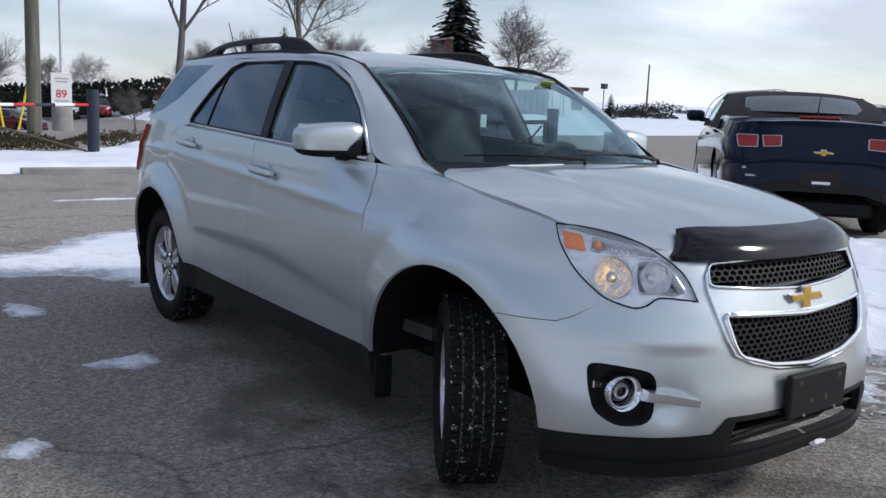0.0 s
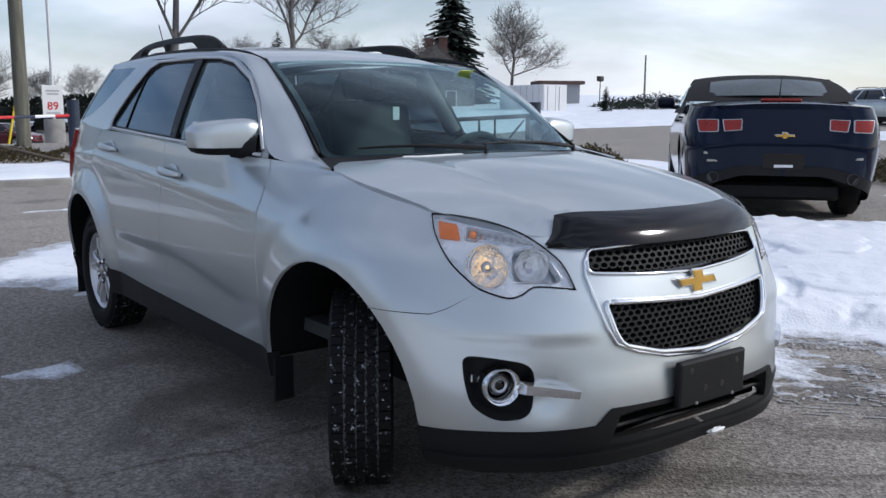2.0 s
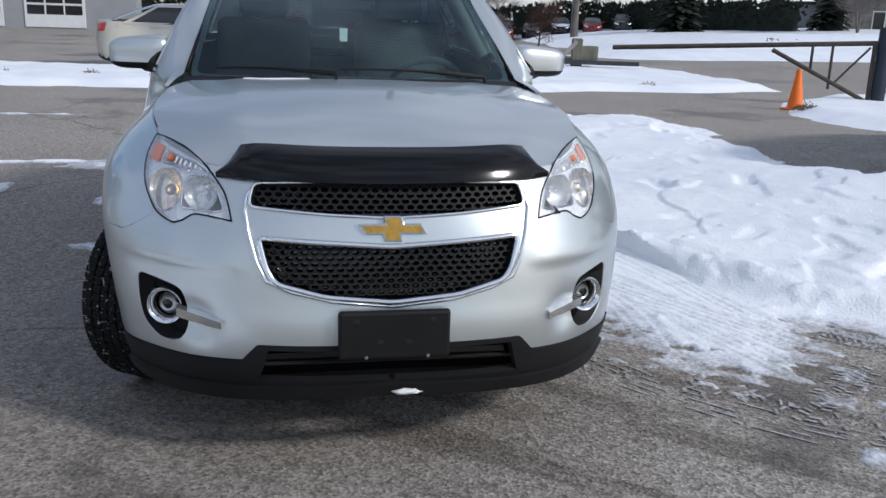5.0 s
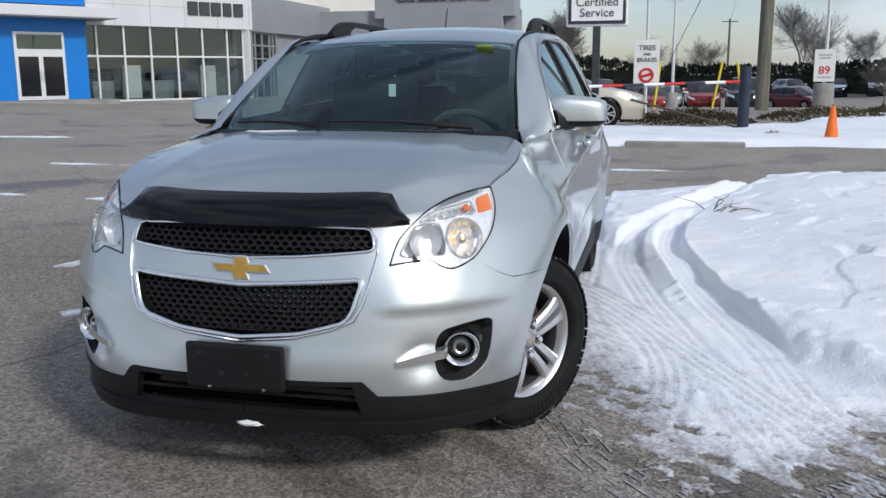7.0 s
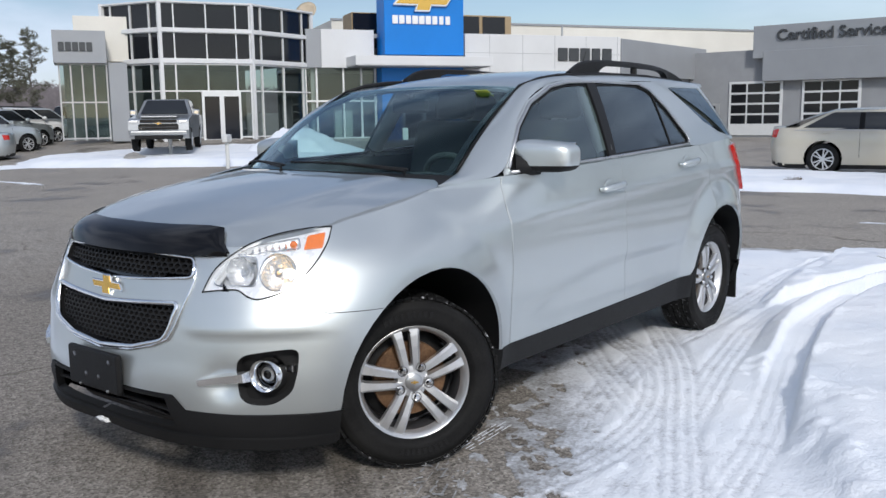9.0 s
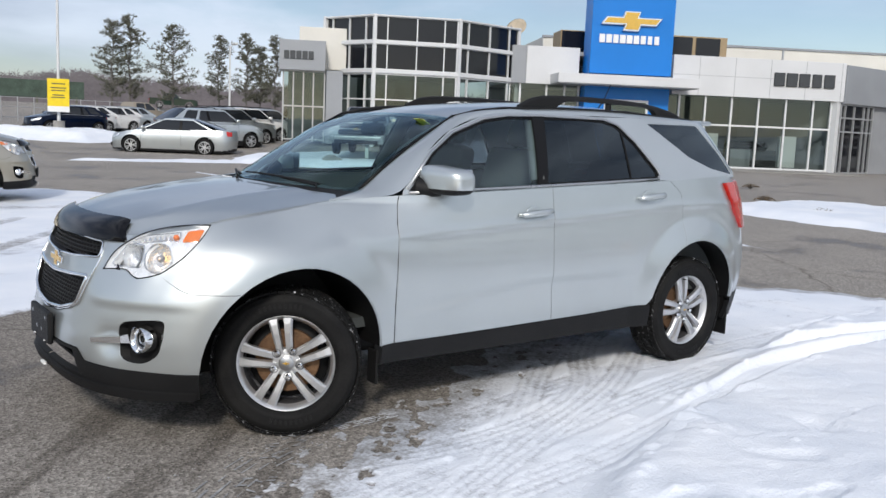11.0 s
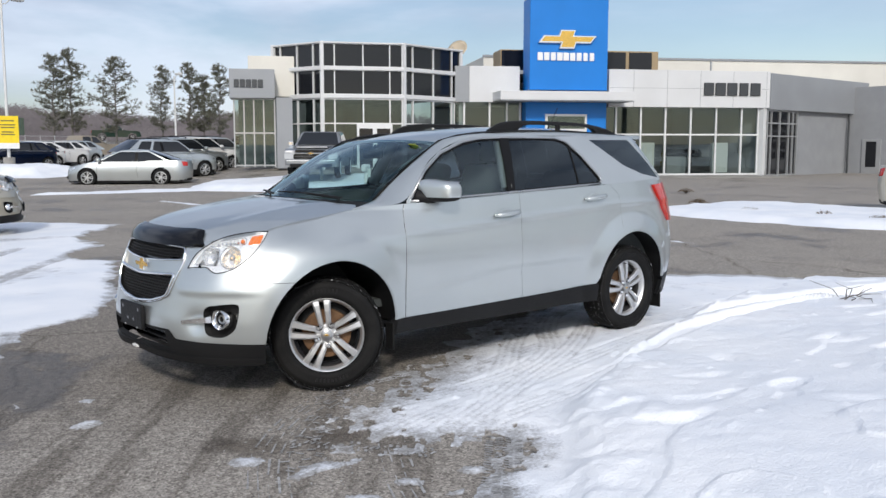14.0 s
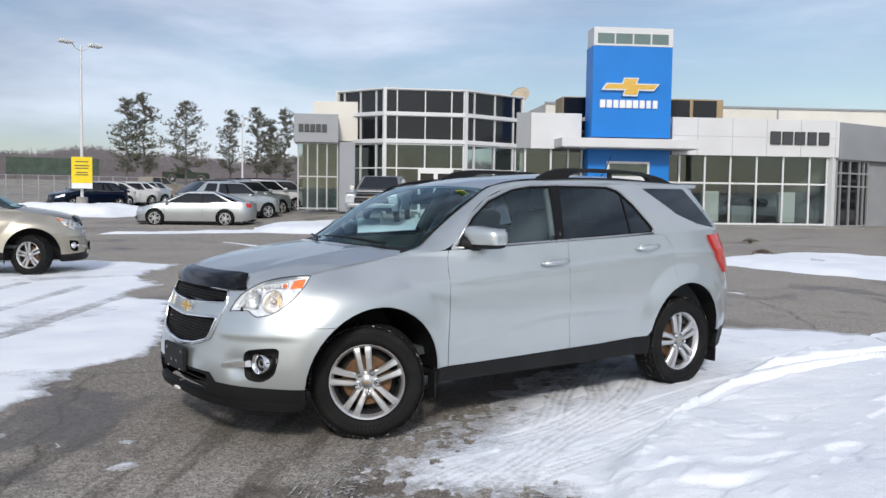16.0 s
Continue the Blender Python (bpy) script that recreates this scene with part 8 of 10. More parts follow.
# champagne twin of the silver car, parked across the lot
gold = copy_thing(suv, at(1.94, -11.97, 165, -.018))
gold.name = "sport_utility_car"
tagged(gold, "champagne sport-utility car parked on thin snow", "car")
repaint(gold, SILVER, GOLD_PAINT)
# cream saloon behind the island: front towards +y
cream, _, _ = make_car("saloon_car", "cream full-size saloon parked behind the snowy island", CREAM_PAINT, at(-18.1, -1.62, 97), 5.11, 1.85, 2.837, 1.02, .98, .80, 1.04, 1.05, .28, -1.25, -2.2, 1.10, 1.08, 1.49, .35)
# silver saloon at the end of a row
silver_saloon, _, _ = make_car("saloon_car", "silver mid-size saloon at the end of a parked row", SILVER, at(-9.70, -30.80, -35, -.02), 4.87, 1.79, 2.852, .93, .95, .76, 1.00, 1.16, .14, -.92, -1.98, 1.07, 1.05, 1.47, .345)


def navy_convertible():
    m = at(-2.24, 6.79, 131)
    deep_red = material("deep_red_lens", (.30, .018, .010), .3, 0, .15, 60, 200, coat=.1)
    car, skin, u_at = make_car("convertible_car", "dark blue convertible coupe with a black soft top", NAVY, m, 4.84, 1.73, 2.85, .93, 1.02, .82, 1.02, .85, .05, -.72, -1.32, 1.13, 1.09, 1.41, .36, "", material("soft_top_cloth", (.012, .012, .013), .9, 0, .2, 8, 200, .2), tail=1, soft=True, tailn=6, tuck=.25, glass_mat=SIDE_GLASS)
    for mir in (False, True):
        for y0, y1 in ((.385, .565), (.595, .785)):
            q = [(u_at(y=y1 * .96 - .02, v=.7, rear=True), .70), (u_at(y=y0 * .96, v=.7, rear=True), .70), (u_at(y=y0 * .96, v=.85, rear=True), .86), (u_at(y=y1 * .96, v=.85, rear=True), .86)]
            fr = panel("tail_lamp", skin, -1, rounded(q, .015), [rounded(inset(q, .007), .012)], SATIN, car, (.06, .06), .012, mir, .02, "red tail lamp in a pale frame")
            panel("lamp_lens", skin, -1, rounded(inset(q, .007), .012), [], deep_red, fr, (.06, .06), .010, mir, .01)
        q = [(u_at(x=-2.05, v=.1, rear=True), .0), (-9, .0), (-9, .15), (u_at(x=-2.05, v=.15, rear=True), .15)]
        q = [(max(p[0], u_at(y=.02, v=.3, rear=True)), p[1]) for p in q]
        panel("rear_diffuser", skin, -1, q, [], TRIM, car, (.1, .1), .006, mir, 0, "black lower bumper")
        s = -1 if mir else 1
        lathe("exhaust_tip", [(.045, .0), (.05, .0), (.05, .12), (.04, .12), (.04, .02), (0, .02)], ALLOY_DARK, car, 16, "x", "", (-2.44, s * .60, .42))
    xr = skin(u_at(y=.05, v=.8, rear=True), .8)[0]
    badge(car, pose(xr - .004, 0, .80, 0, 0, 90), .19, .065, .014)
    rec = box("plate_recess", (xr - .0, 0, .60), (.03, .36, .20), GLOSS_BLACK, car, .01)
    box("plate_bar", (xr - .022, 0, .53), (.01, .16, .025), LETTER_WHITE, rec, .002, "pale bar in place of lettering")
    for y, z, wy in ((.58, .64, .22), (.58, .57, .16), (-.62, .60, .10)):
        box("trunk_script", (xr + .015, y, z), (.012, wy, .022), CHROME, car, .003, "bright bar in place of lettering")
    sp = box("high_brake_lamp", (-2.12, 0, 1.118), (.05, .36, .03), deep_red, car, .01)
    tube("aerial", [(-2.00, 0, 1.12), (-2.01, 0, 1.17), (-2.07, 0, 1.33)], [.022, .006, .003], TRIM, car, 6)
    return car


navy_convertible()


def make_pickup(label, paint, m, group="", bed=True):
    car = thing("pickup_truck", label, "pickup truck", group, m)
    L, Wd, wb, r = 5.4, 1.88, 3.26, .38
    fx, rx = wb / 2, -wb / 2
    body = [(2.50, .42), (2.54, .70), (2.50, 1.02), (1.30, 1.16), (.78, 1.22), (.10, 1.76), (-1.15, 1.76), (-1.32, 1.20), (-2.72, 1.20), (-2.74, .50)]
    low = [(2.50, .42), (2.54, .70), (2.50, 1.00), (2.3, 1.06), (1.28, 1.15), (.80, 1.19), (-2.72, 1.19), (-2.74, .50)]
    for cx in (rx, fx):
        low += [(cx + (.47 * math.cos(math.pi * k / 8 + math.pi)), .42 + .46 * math.sin(math.pi * k / 8)) for k in range(9)]
    b = prism("truck_body", low, Wd, paint, car, "", None, .0, True)
    cab = bmesh.new()
    rows = []
    for x, z, y in ((.80, 1.17, .90), (.12, 1.72, .70), (-1.12, 1.74, .70), (-1.30, 1.17, .90)):
        rows.append((x, z, y))
    vs = [cab.verts.new((x, s * y, z)) for x, z, y in rows for s in (-1, 1)]
    for f in ((0, 2, 3, 1), (2, 4, 5, 3), (4, 6, 7, 5), (0, 6, 4, 2), (1, 3, 5, 7)):
        cab.faces.new([vs[k] for k in f])
    bmesh.ops.bevel(cab, geom=list(cab.edges), offset=.04, segments=2, affect="EDGES")
    part("truck_cab", cab, paint, car, "", True, 40)
    from_data("windscreen", [(.76, -.78, 1.23), (.76, .78, 1.23), (.17, .62, 1.69), (.17, -.62, 1.69)], [(0, 1, 2, 3)], DARK_GLASS, car)
    for s in (-1, 1):
        for a0, a1 in (((.55, .08), (-.30, -.30)), ((-.38, -.38), (-1.12, -1.02))):
            q = [(a0[0], s * .892, 1.22), (a1[0], s * .892, 1.22), (a1[1], s * .735, 1.66), (a0[1], s * .735, 1.66)]
            from_data("side_window", [(p[0], p[1] + s * .004, p[2] + .01) for p in q], [(0, 1, 2, 3)], DARK_GLASS, car)
        box("door_mirror", (.62, s * 1.04, 1.27), (.12, .20, .18), CHROME, car, .04, "", None, 2)
        hl = box("headlamp", (2.47, s * .77, .95), (.12, .30, .13), LAMP_INNER, car, .04, "", None, 3)
        box("fog_lamp", (2.545, s * .70, .58), (.03, .14, .12), GLOSS_BLACK, car, .02)
        box("tail_lamp", (-2.74, s * .84, .98), (.04, .14, .34), RED_LENS, car, .02)
        for cx in (fx, rx):
            simple_wheel(car, (cx, s * (Wd / 2 - .10), r), s < 0, r)
    g1 = box("grille", (2.53, 0, .98), (.05, 1.14, .09), GLOSS_BLACK, car, .02)
    g2 = box("grille", (2.55, 0, .79), (.05, 1.24, .17), GLOSS_BLACK, car, .02)
    box("grille_bar", (2.585, 0, .79), (.02, 1.16, .022), ALLOY_DARK, g2, .004)
    box("grille_bar", (2.545, 0, .905), (.07, 1.18, .05), SATIN, car, .015)
    hood = box("hood_bulge", (1.75, 0, 1.12), (1.1, 1.15, .06), paint, car, .028, "", Matrix.Translation((0, 0, 0)), 2)
    badge(car, pose(2.585, 0, .905, 0, 0, -90), .26, .09, .015)
    bp = box("front_bumper", (2.52, 0, .60), (.16, 1.80, .17), paint, car, .05, "", None, 3)
    box("bumper_intake", (2.56, 0, .47), (.08, 1.5, .13), TRIM, bp, .03)
    if bed:
        box("bed_liner", (-2.0, 0, 1.17), (1.36, 1.66, .06), TRIM, car)
    return car


make_pickup("silver pickup truck on a snowy display mound", car_paint("pewter_paint", (.36, .37, .38), .7, .34), at(-14.6, -24.1, 49, .40))
SUV_M = dict(L=4.75, Wd=1.84, wb=2.83, fo=.94, belt=1.12, hood0=.93, hood1=1.12, cowl=.92, rf=.25, rr=-1.55, deckx=-1.95, roof=1.70, r=.36, cargo=True, rail=True, cladding=True)
row = [("silver sport-utility car in the parked row", SILVER, -12.3, -33.2, 182), ("silver sport-utility car in the parked row", SILVER, -14.3, -35.9, 184), ("white sport-utility car in the parked row", WHITE_PAINT, -16.4, -38.5, 186), ("silver sport-utility car in the parked row", SILVER, -18.6, -40.9, 188)]
for i, (lb, pm, x, y, h) in enumerate(row):
    if i == 0:
        first, _, _ = make_car("sport_utility_car", lb, pm, at(x, y, h + 4), group="cars in the showroom row", **SUV_M)
    else:
        o = copy_thing(first, at(x, y, h + 4))
        tagged(o, lb, "car", "cars in the showroom row")
        if pm is not SILVER:
            repaint(o, SILVER, pm)
SALOON_M = dict(L=4.6, Wd=1.78, wb=2.7, fo=.92, belt=.95, hood0=.74, hood1=.97, cowl=1.0, rf=.3, rr=-1.0, deckx=-1.65, deck0=1.05, deck1=1.02, roof=1.46, r=.32)
hatch, _, _ = make_car("hatchback_car", "dark blue compact car by the light pole", NAVY, at(-9.6, -46.3, 12), group="cars by the light pole", L=4.3, Wd=1.76, wb=2.65, fo=.88, belt=.98, hood0=.80, hood1=1.02, cowl=1.0, rf=.3, rr=-1.15, deckx=-1.75, roof=1.50, r=.32, cargo=True)
for lb, pm, x, y, h in (("white compact car by the light pole", WHITE_PAINT, -10.9, -48.9, 14), ("white compact car by the light pole", WHITE_PAINT, -12.9, -50.7, 16), ("silver compact car by the light pole", SILVER, -14.5, -52.9, 18)):
    o = copy_thing(hatch, at(x, y, h))
    tagged(o, lb, "car", "cars by the light pole")
    repaint(o, NAVY, pm)
make_pickup("beige pickup truck in the back row", car_paint("beige_paint", (.36, .31, .24), .3, .4), at(-18.2, -60.2, 200))
make_pickup("dark green pickup truck on the road beyond", car_paint("green_paint", (.012, .035, .025), .4, .3), at(-34.4, -97.6, 160))
van, _, _ = make_car("delivery_van", "white van behind the parked row", WHITE_PAINT, at(-24.6, -49.2, 62), category="van", L=4.9, Wd=1.9, wb=2.9, fo=.9, belt=1.15, hood0=.98, hood1=1.16, cowl=1.0, rf=.40, rr=-1.9, deckx=-2.2, roof=1.95, r=.35, cargo=True)
far1, _, _ = make_car("saloon_car", "red saloon in the hedge-side row", RED_PAINT, at(-78.6, 30.0, -18), group="cars in the lower lot", **SALOON_M)
far2, _, _ = make_car("sport_utility_car", "dark sport-utility car in the hedge-side row", BLACK_PAINT, at(-77.5, 32.6, -20), group="cars in the lower lot", **SUV_M)
def snow_on_hood(car):
    """Fresh snow left lying on the hood and the windscreen's foot."""
    for o in car.children:
        if o.name.startswith("hood"):
            for sl in o.material_slots:
                sl.link = "OBJECT"
                sl.material = DEEP_SNOW


for src, old, lb, pm, x, y, h, white in ((far2, BLACK_PAINT, "red sport-utility car in the lower lot", RED_PAINT, -50.0, 3.5, -4, False), (far2, BLACK_PAINT, "dark sport-utility car in the lower lot", BLACK_PAINT, -45.0, 5.3, -5, False),
                                         (far1, RED_PAINT, "maroon saloon in the lower lot", MAROON_PAINT, -55.5, 9.3, 40, False), (far2, BLACK_PAINT, "black sport-utility car with a snowy hood", BLACK_PAINT, -81.6, 19.4, -12, True),
                                         (far2, BLACK_PAINT, "dark sport-utility car by the hedge", NAVY, -84.0, 16.4, -10, True), (far2, BLACK_PAINT, "red sport-utility car by the hedge", RED_PAINT, -81.0, 22.0, -14, False),
                                         (far1, RED_PAINT, "dark blue saloon by the hedge", NAVY, -80.2, 24.5, -15, False), (far2, BLACK_PAINT, "dark sport-utility car with a snowy hood", NAVY, -79.6, 27.2, -17, True),
                                         (far2, BLACK_PAINT, "white van-like car by the hedge", WHITE_PAINT, -83.0, 12.4, 20, False), (far1, RED_PAINT, "silver saloon in the lower lot", SILVER, -62.0, 1.6, -2, False),
                                         (far2, BLACK_PAINT, "white sport-utility car in the lower lot", WHITE_PAINT, -64.0, 3.6, -3, True), (far1, RED_PAINT, "dark saloon in the lower lot", BLACK_PAINT, -63.0, -.8, 2, False),
                                         (far1, RED_PAINT, "red saloon in the lower lot", RED_PAINT, -52.0, .6, 4, False), (far1, RED_PAINT, "grey saloon in the lower lot", GREY_PAINT, -60.0, -3.0, 3, False),
                                         (far2, BLACK_PAINT, "dark sport-utility car with a snowy hood", BLACK_PAINT, -85.0, 9.4, -8, True), (far1, RED_PAINT, "grey saloon by the hedge", GREY_PAINT, -86.0, 6.2, -5, False)):
    o = copy_thing(src, at(x, y, h))
    tagged(o, lb, "car", "cars in the lower lot")
    if pm is not old:
        repaint(o, old, pm)
    if white:
        snow_on_hood(o)
for lb, pm, x, y, h in (("silver pickup truck in the far car park", SILVER, -17.5, 40.0, -20), ("grey sport-utility car in the far car park", GREY_PAINT, -15.5, 42.5, -20), ("silver sport-utility car in the far car park", SILVER, -13.0, 44.0, -20), ("white sport-utility car in the far car park", WHITE_PAINT, -13.5, 48.5, -25), ("silver sport-utility car in the far car park", SILVER, -10.5, 46.0, -20)):
    o = copy_thing(far2, at(x, y, h))
    tagged(o, lb, "car", "cars in the far car park")
    repaint(o, BLACK_PAINT, pm)


# ---- signs, poles, gates ----
POLE_STEEL = material("dark_steel", (.045, .05, .055), .5, .3, .2, 5, 60)
WHITE_POLE = material("white_pole", (.66, .67, .67), .45, .1, .06, 3)
OLD_WOOD = material("weathered_pole_wood", (.16, .155, .12), .9, 0, .35, 2, 60, .4, stretch=(4, 4, .4))
NAVY_STEEL = material("navy_painted_steel", (.025, .035, .055), .5, .2, .25, 5, 60)
RUSTY = material("rusty_pipe", (.07, .055, .045), .7, .3, .3, 6, 60)
ORANGE = material("orange_cone_plastic", (.85, .17, .015), .5, 0, .12, 6)
YELLOW = material("yellow_paint", (.85, .62, .02), .5, 0, .1, 5)
SIGN_WHITE = material("sign_white", (.78, .78, .76), .45, 0, .04, 4)
SIGN_RED = material("sign_red", (.55, .02, .02), .5, 0, .05, 8)


def service_sign():
    """The square service sign on its post; the face looks along local -y."""
    m = pose(-15.15, -.20, 0, 0, 0, 92)
    ob = thing("service_sign", "white square service sign in a black frame on a dark post", "sign", "", m)
    box("post", (.0, .16, 1.15), (.16, .20, 2.5), POLE_STEEL, ob, .01)
    bx = box("sign_box", (0, .20, 3.02), (1.30, .34, 1.42), SIGN_WHITE, ob, .02)
    frm = box("sign_frame", (0, .02, 3.02), (1.21, .05, 1.33), POLE_STEEL, ob, .01)
    face = box("sign_face", (0, -.006, 3.02), (1.08, .03, 1.20), SIGN_WHITE, ob, .005)
    badge(face, Matrix.Translation((0, -.02, 3.26)) @ Matrix.Scale(-1, 4, (0, 1, 0)), .82, .29, .03)
    text_mesh("sign_word", "Certified", .25, .006, LETTER_DARK, face, pose(0, -.026, 2.80, 90, 0, 0), "", .0)
    text_mesh("sign_word", "Service", .25, .006, LETTER_DARK, face, pose(0, -.026, 2.58, 90, 0, 0), "", .0)
    base = box("base_plate", (0, .16, .10), (.42, .40, .05), POLE_STEEL, ob, .01)
    for dx in (-.14, .14):
        for dy in (.03, .29):
            lathe("bolt", [(0, .08), (.022, .08), (.022, 0)], POLE_STEEL, base, 6, "z", "", (dx, dy, .12))
    return ob


service_sign()
box_ob = thing("utility_box", "pale grey metal utility box in the snow", "utility box", "", at(-14.44, -.59, 0))
box("cabinet", (0, 0, .20), (.34, .38, .42), GREY_MULLION, box_ob, .02)
box("cabinet_lid", (0, 0, .43), (.37, .41, .04), GREY_MULLION, box_ob, .01)


def light_pole(x, y, h, heads, label, base=True, arm=.9):
    ob = thing("light_pole", label, "light pole", "", at(x, y, 0))
    tube("pole", [(0, 0, 0), (0, 0, h * .5), (0, 0, h)], [.085, .07, .055], WHITE_POLE, ob, 10)
    if base:
        lathe("pole_base", [(0, .75), (.26, .75), (.28, .72), (.28, -.3)], CONCRETE, ob, 16, "z", "round concrete base")
    for a in heads:
        c, s = math.cos(radians(a)), math.sin(radians(a))
        tube("lamp_arm", [(0, 0, h - .25), (c * arm * .3, s * arm * .3, h - .18), (c * arm * .55, s * arm * .55, h + .05)], .03, WHITE_POLE, ob, 6)
        hd = box("lamp_head", (arm * .55 + .35, 0, h + .10), (.75, .34, .16), WHITE_POLE, ob, .05, "", Matrix.Rotation(radians(a), 4, "Z"), 2)
        box("lamp_glass", (arm * .55 + .38, 0, h + .01), (.5, .24, .03), PAPER, hd, .01, "", Matrix.Rotation(radians(a), 4, "Z"))
    return ob


lp = light_pole(-8.4, -43.1, 8.5, (20, 200), "tall white twin-head light pole on a concrete base")
ys = thing("yellow_sign", "yellow advertising panel on the light pole", "sign", "", pose(-8.36, -42.95, 0, 0, 0, 166))
pn = box("panel", (0, -.15, 2.42), (1.0, .04, 1.35), YELLOW, ys, .01)
for k, (z, w) in enumerate(((2.85, .6), (2.65, .7), (2.52, .62), (2.30, .55), (2.18, .62))):
    box("text_bar", (0, -.175, z), (w, .01, .05), LETTER_DARK, pn, .002, "dark bar in place of small print")
box("white_foot", (0, -.15, 1.62), (1.0, .04, .28), SIGN_WHITE, ys, .005)
light_pole(-40.1, 1.6, 5.2, (100, 280), "white twin-head light pole behind the sign")
light_pole(-26.2, -63.3, 6.5, (90,), "slim grey light pole before the pines", False)

fl = thing("banner_pole", "white pole with a tyre and brake banner", "pole", "", at(-25.5, .66, 0))
tube("pole", [(0, 0, 0), (0, 0, 8.5)], .05, WHITE_POLE, fl, 8)
bn = box("banner", (.10, 0, 1.62), (.03, .80, 1.45), SIGN_WHITE, fl, .005, "white banner with dark words and a red ring")
for k, (w, z, sz) in enumerate((("TIRES", 2.08, .22), ("AND", 1.88, .11), ("BRAKES", 1.70, .185))):
    text_mesh("banner_word", w, sz, .004, LETTER_DARK, bn, pose(.118, 0, z, 90, 0, 90), "", .004)
lathe("banner_ring", [(.16, .13), (.24, .13), (.24, .118), (.16, .118)], SIGN_RED, bn, 32, "x", "red ring", (0, 0, 1.22))
box("ring_bar", (.128, 0, 1.22), (.012, .44, .09), SIGN_RED, bn, .002, "", Matrix.Translation((0, 0, 1.22)) @ Matrix.Rotation(radians(14), 4, "X") @ Matrix.Translation((0, 0, -1.22)))
pp = thing("price_sign", "white price panel on a tall white pole with a concrete base", "sign", "", at(-40.0, 8.35, 0))
tube("pole", [(0, 0, 0), (0, 0, 12.0)], .075, WHITE_POLE, pp, 8)
lathe("pole_base", [(0, 1.15), (.42, 1.15), (.46, 1.1), (.46, -.2)], CONCRETE, pp, 16, "z", "round concrete base")
pn = box("panel", (.14, -.05, 1.95), (.03, .90, 1.45), SIGN_WHITE, pp, .005)
text_mesh("price", "89", .50, .004, SIGN_RED, pn, pose(.16, -.06, 1.72, 90, 0, 90), "red price numerals", .006)
for z, w in ((2.42, .58), (2.28, .5), (1.42, .6)):
    box("text_bar", (.158, -.05, z), (.006, w, .07), GREY_MULLION, pn, .001, "grey bar in place of small print")

up = thing("utility_pole", "weathered wooden utility pole with wires", "utility pole", "", at(-28.5, 4.55, 0))
tube("pole", [(0, 0, -.2), (.05, 0, 6), (.14, .02, 14.5)], [.235, .215, .17], OLD_WOOD, up, 12)
box("transformer", (.35, .22, 7.2), (.22, .28, .85), POLE_STEEL, up, .04)
tube("bracket", [(.08, 0, 7.9), (.3, .6, 8.4), (.3, 1.3, 8.3)], .02, POLE_STEEL, up, 6)
for a, b, sag in (((-28.4, 4.6, 12.6), (-95, 7.5, 6.4), 1.5), ((-28.4, 4.6, 8.6), (-30.2, .6, .0), 0), ((-28.4, 4.6, 12.0), (-60, -6, 6), 1.5)):
    pts = [Vector(a).lerp(Vector(b), t) - Vector((0, 0, sag * 4 * t * (1 - t))) for t in [k / 14 for k in range(15)]]
    w = thing("overhead_wire", "thin dark overhead wire", "wire", "overhead wires")
    tube("wire", [tuple(p) for p in pts], .012, POLE_STEEL, w, 5)
for x, y, h, cross in ((-95, 7.5, 6.6, True), (-74.0, 88.8, 8.2, False)):
    o = thing("utility_pole", "distant weathered wooden utility pole", "utility pole", "far poles", at(x, y, 0))
    tube("pole", [(0, 0, -.2), (0, 0, h - gz(x, y))], [.14, .10], OLD_WOOD, o, 8)
    if cross:
        box("crossarm", (0, 0, h - gz(x, y) - .3), (.1, 1.6, .1), OLD_WOOD, o)


def swing_gate(x, y, heading, label, length=4.6, striped=False):
    """A pipe gate: post, top rail falling to the tip, slanting brace and uprights; the arm runs along local +x."""
    ob = thing("barrier_gate", label, "gate", "barrier gates", at(x, y, heading))
    tube("post", [(0, 0, -.1), (0, 0, 1.45)], .125, NAVY_STEEL, ob, 16)
    if striped:
        for k in range(9):
            tube("stripe", [(length * k / 9, 0, 1.12 - .01 * k), (length * (k + 1) / 9, 0, 1.11 - .01 * k)], .032, (SIGN_RED, LETTER_WHITE, NAVY_STEEL)[k % 3], ob, 8)
        tube("low_rail", [(.12, 0, .12), (length * .62, 0, .75)], .025, RUSTY, ob, 8)
        return ob
    tube("top_rail", [(.0, 0, 1.17), (length, 0, .92)], .045, RUSTY, ob, 8)
    tube("low_rail", [(.12, 0, .06), (length * .40, 0, .98)], .04, RUSTY, ob, 8)
    tube("stile", [(.17, 0, .06), (.17, 0, 1.2)], .04, RUSTY, ob, 8)
    for f in (.22, .34):
        tube("upright", [(length * f * .6 + .25, 0, .30 if f < .3 else .66), (length * f * .6 + .25, 0, 1.12)], .025, RUSTY, ob, 6)
    tube("brace", [(.24, 0, 1.08), (.82, 0, .40)], .02, RUSTY, ob, 6)
    return ob


swing_gate(-10.2, 10.75, 250, "rusty pipe gate hung on a navy post", 4.9)
swing_gate(-16.3, 2.98, 292, "red and white striped barrier on a navy post", 4.2, True)

def cone(x, y):
    ob = thing("traffic_cone", "orange plastic traffic cone standing in the snow", "traffic cone", "traffic cones", at(x, y, 20))
    bm = bmesh.new()
    add_box(bm, (0, 0, .02), (.37, .37, .04), .015)
    part("foot", bm, ORANGE, ob)
    lathe("body", [(.14, .04), (.13, .08), (.045, .66), (.04, .70), (.03, .70), (.03, .6)], ORANGE, ob, 20, "z")
    return ob


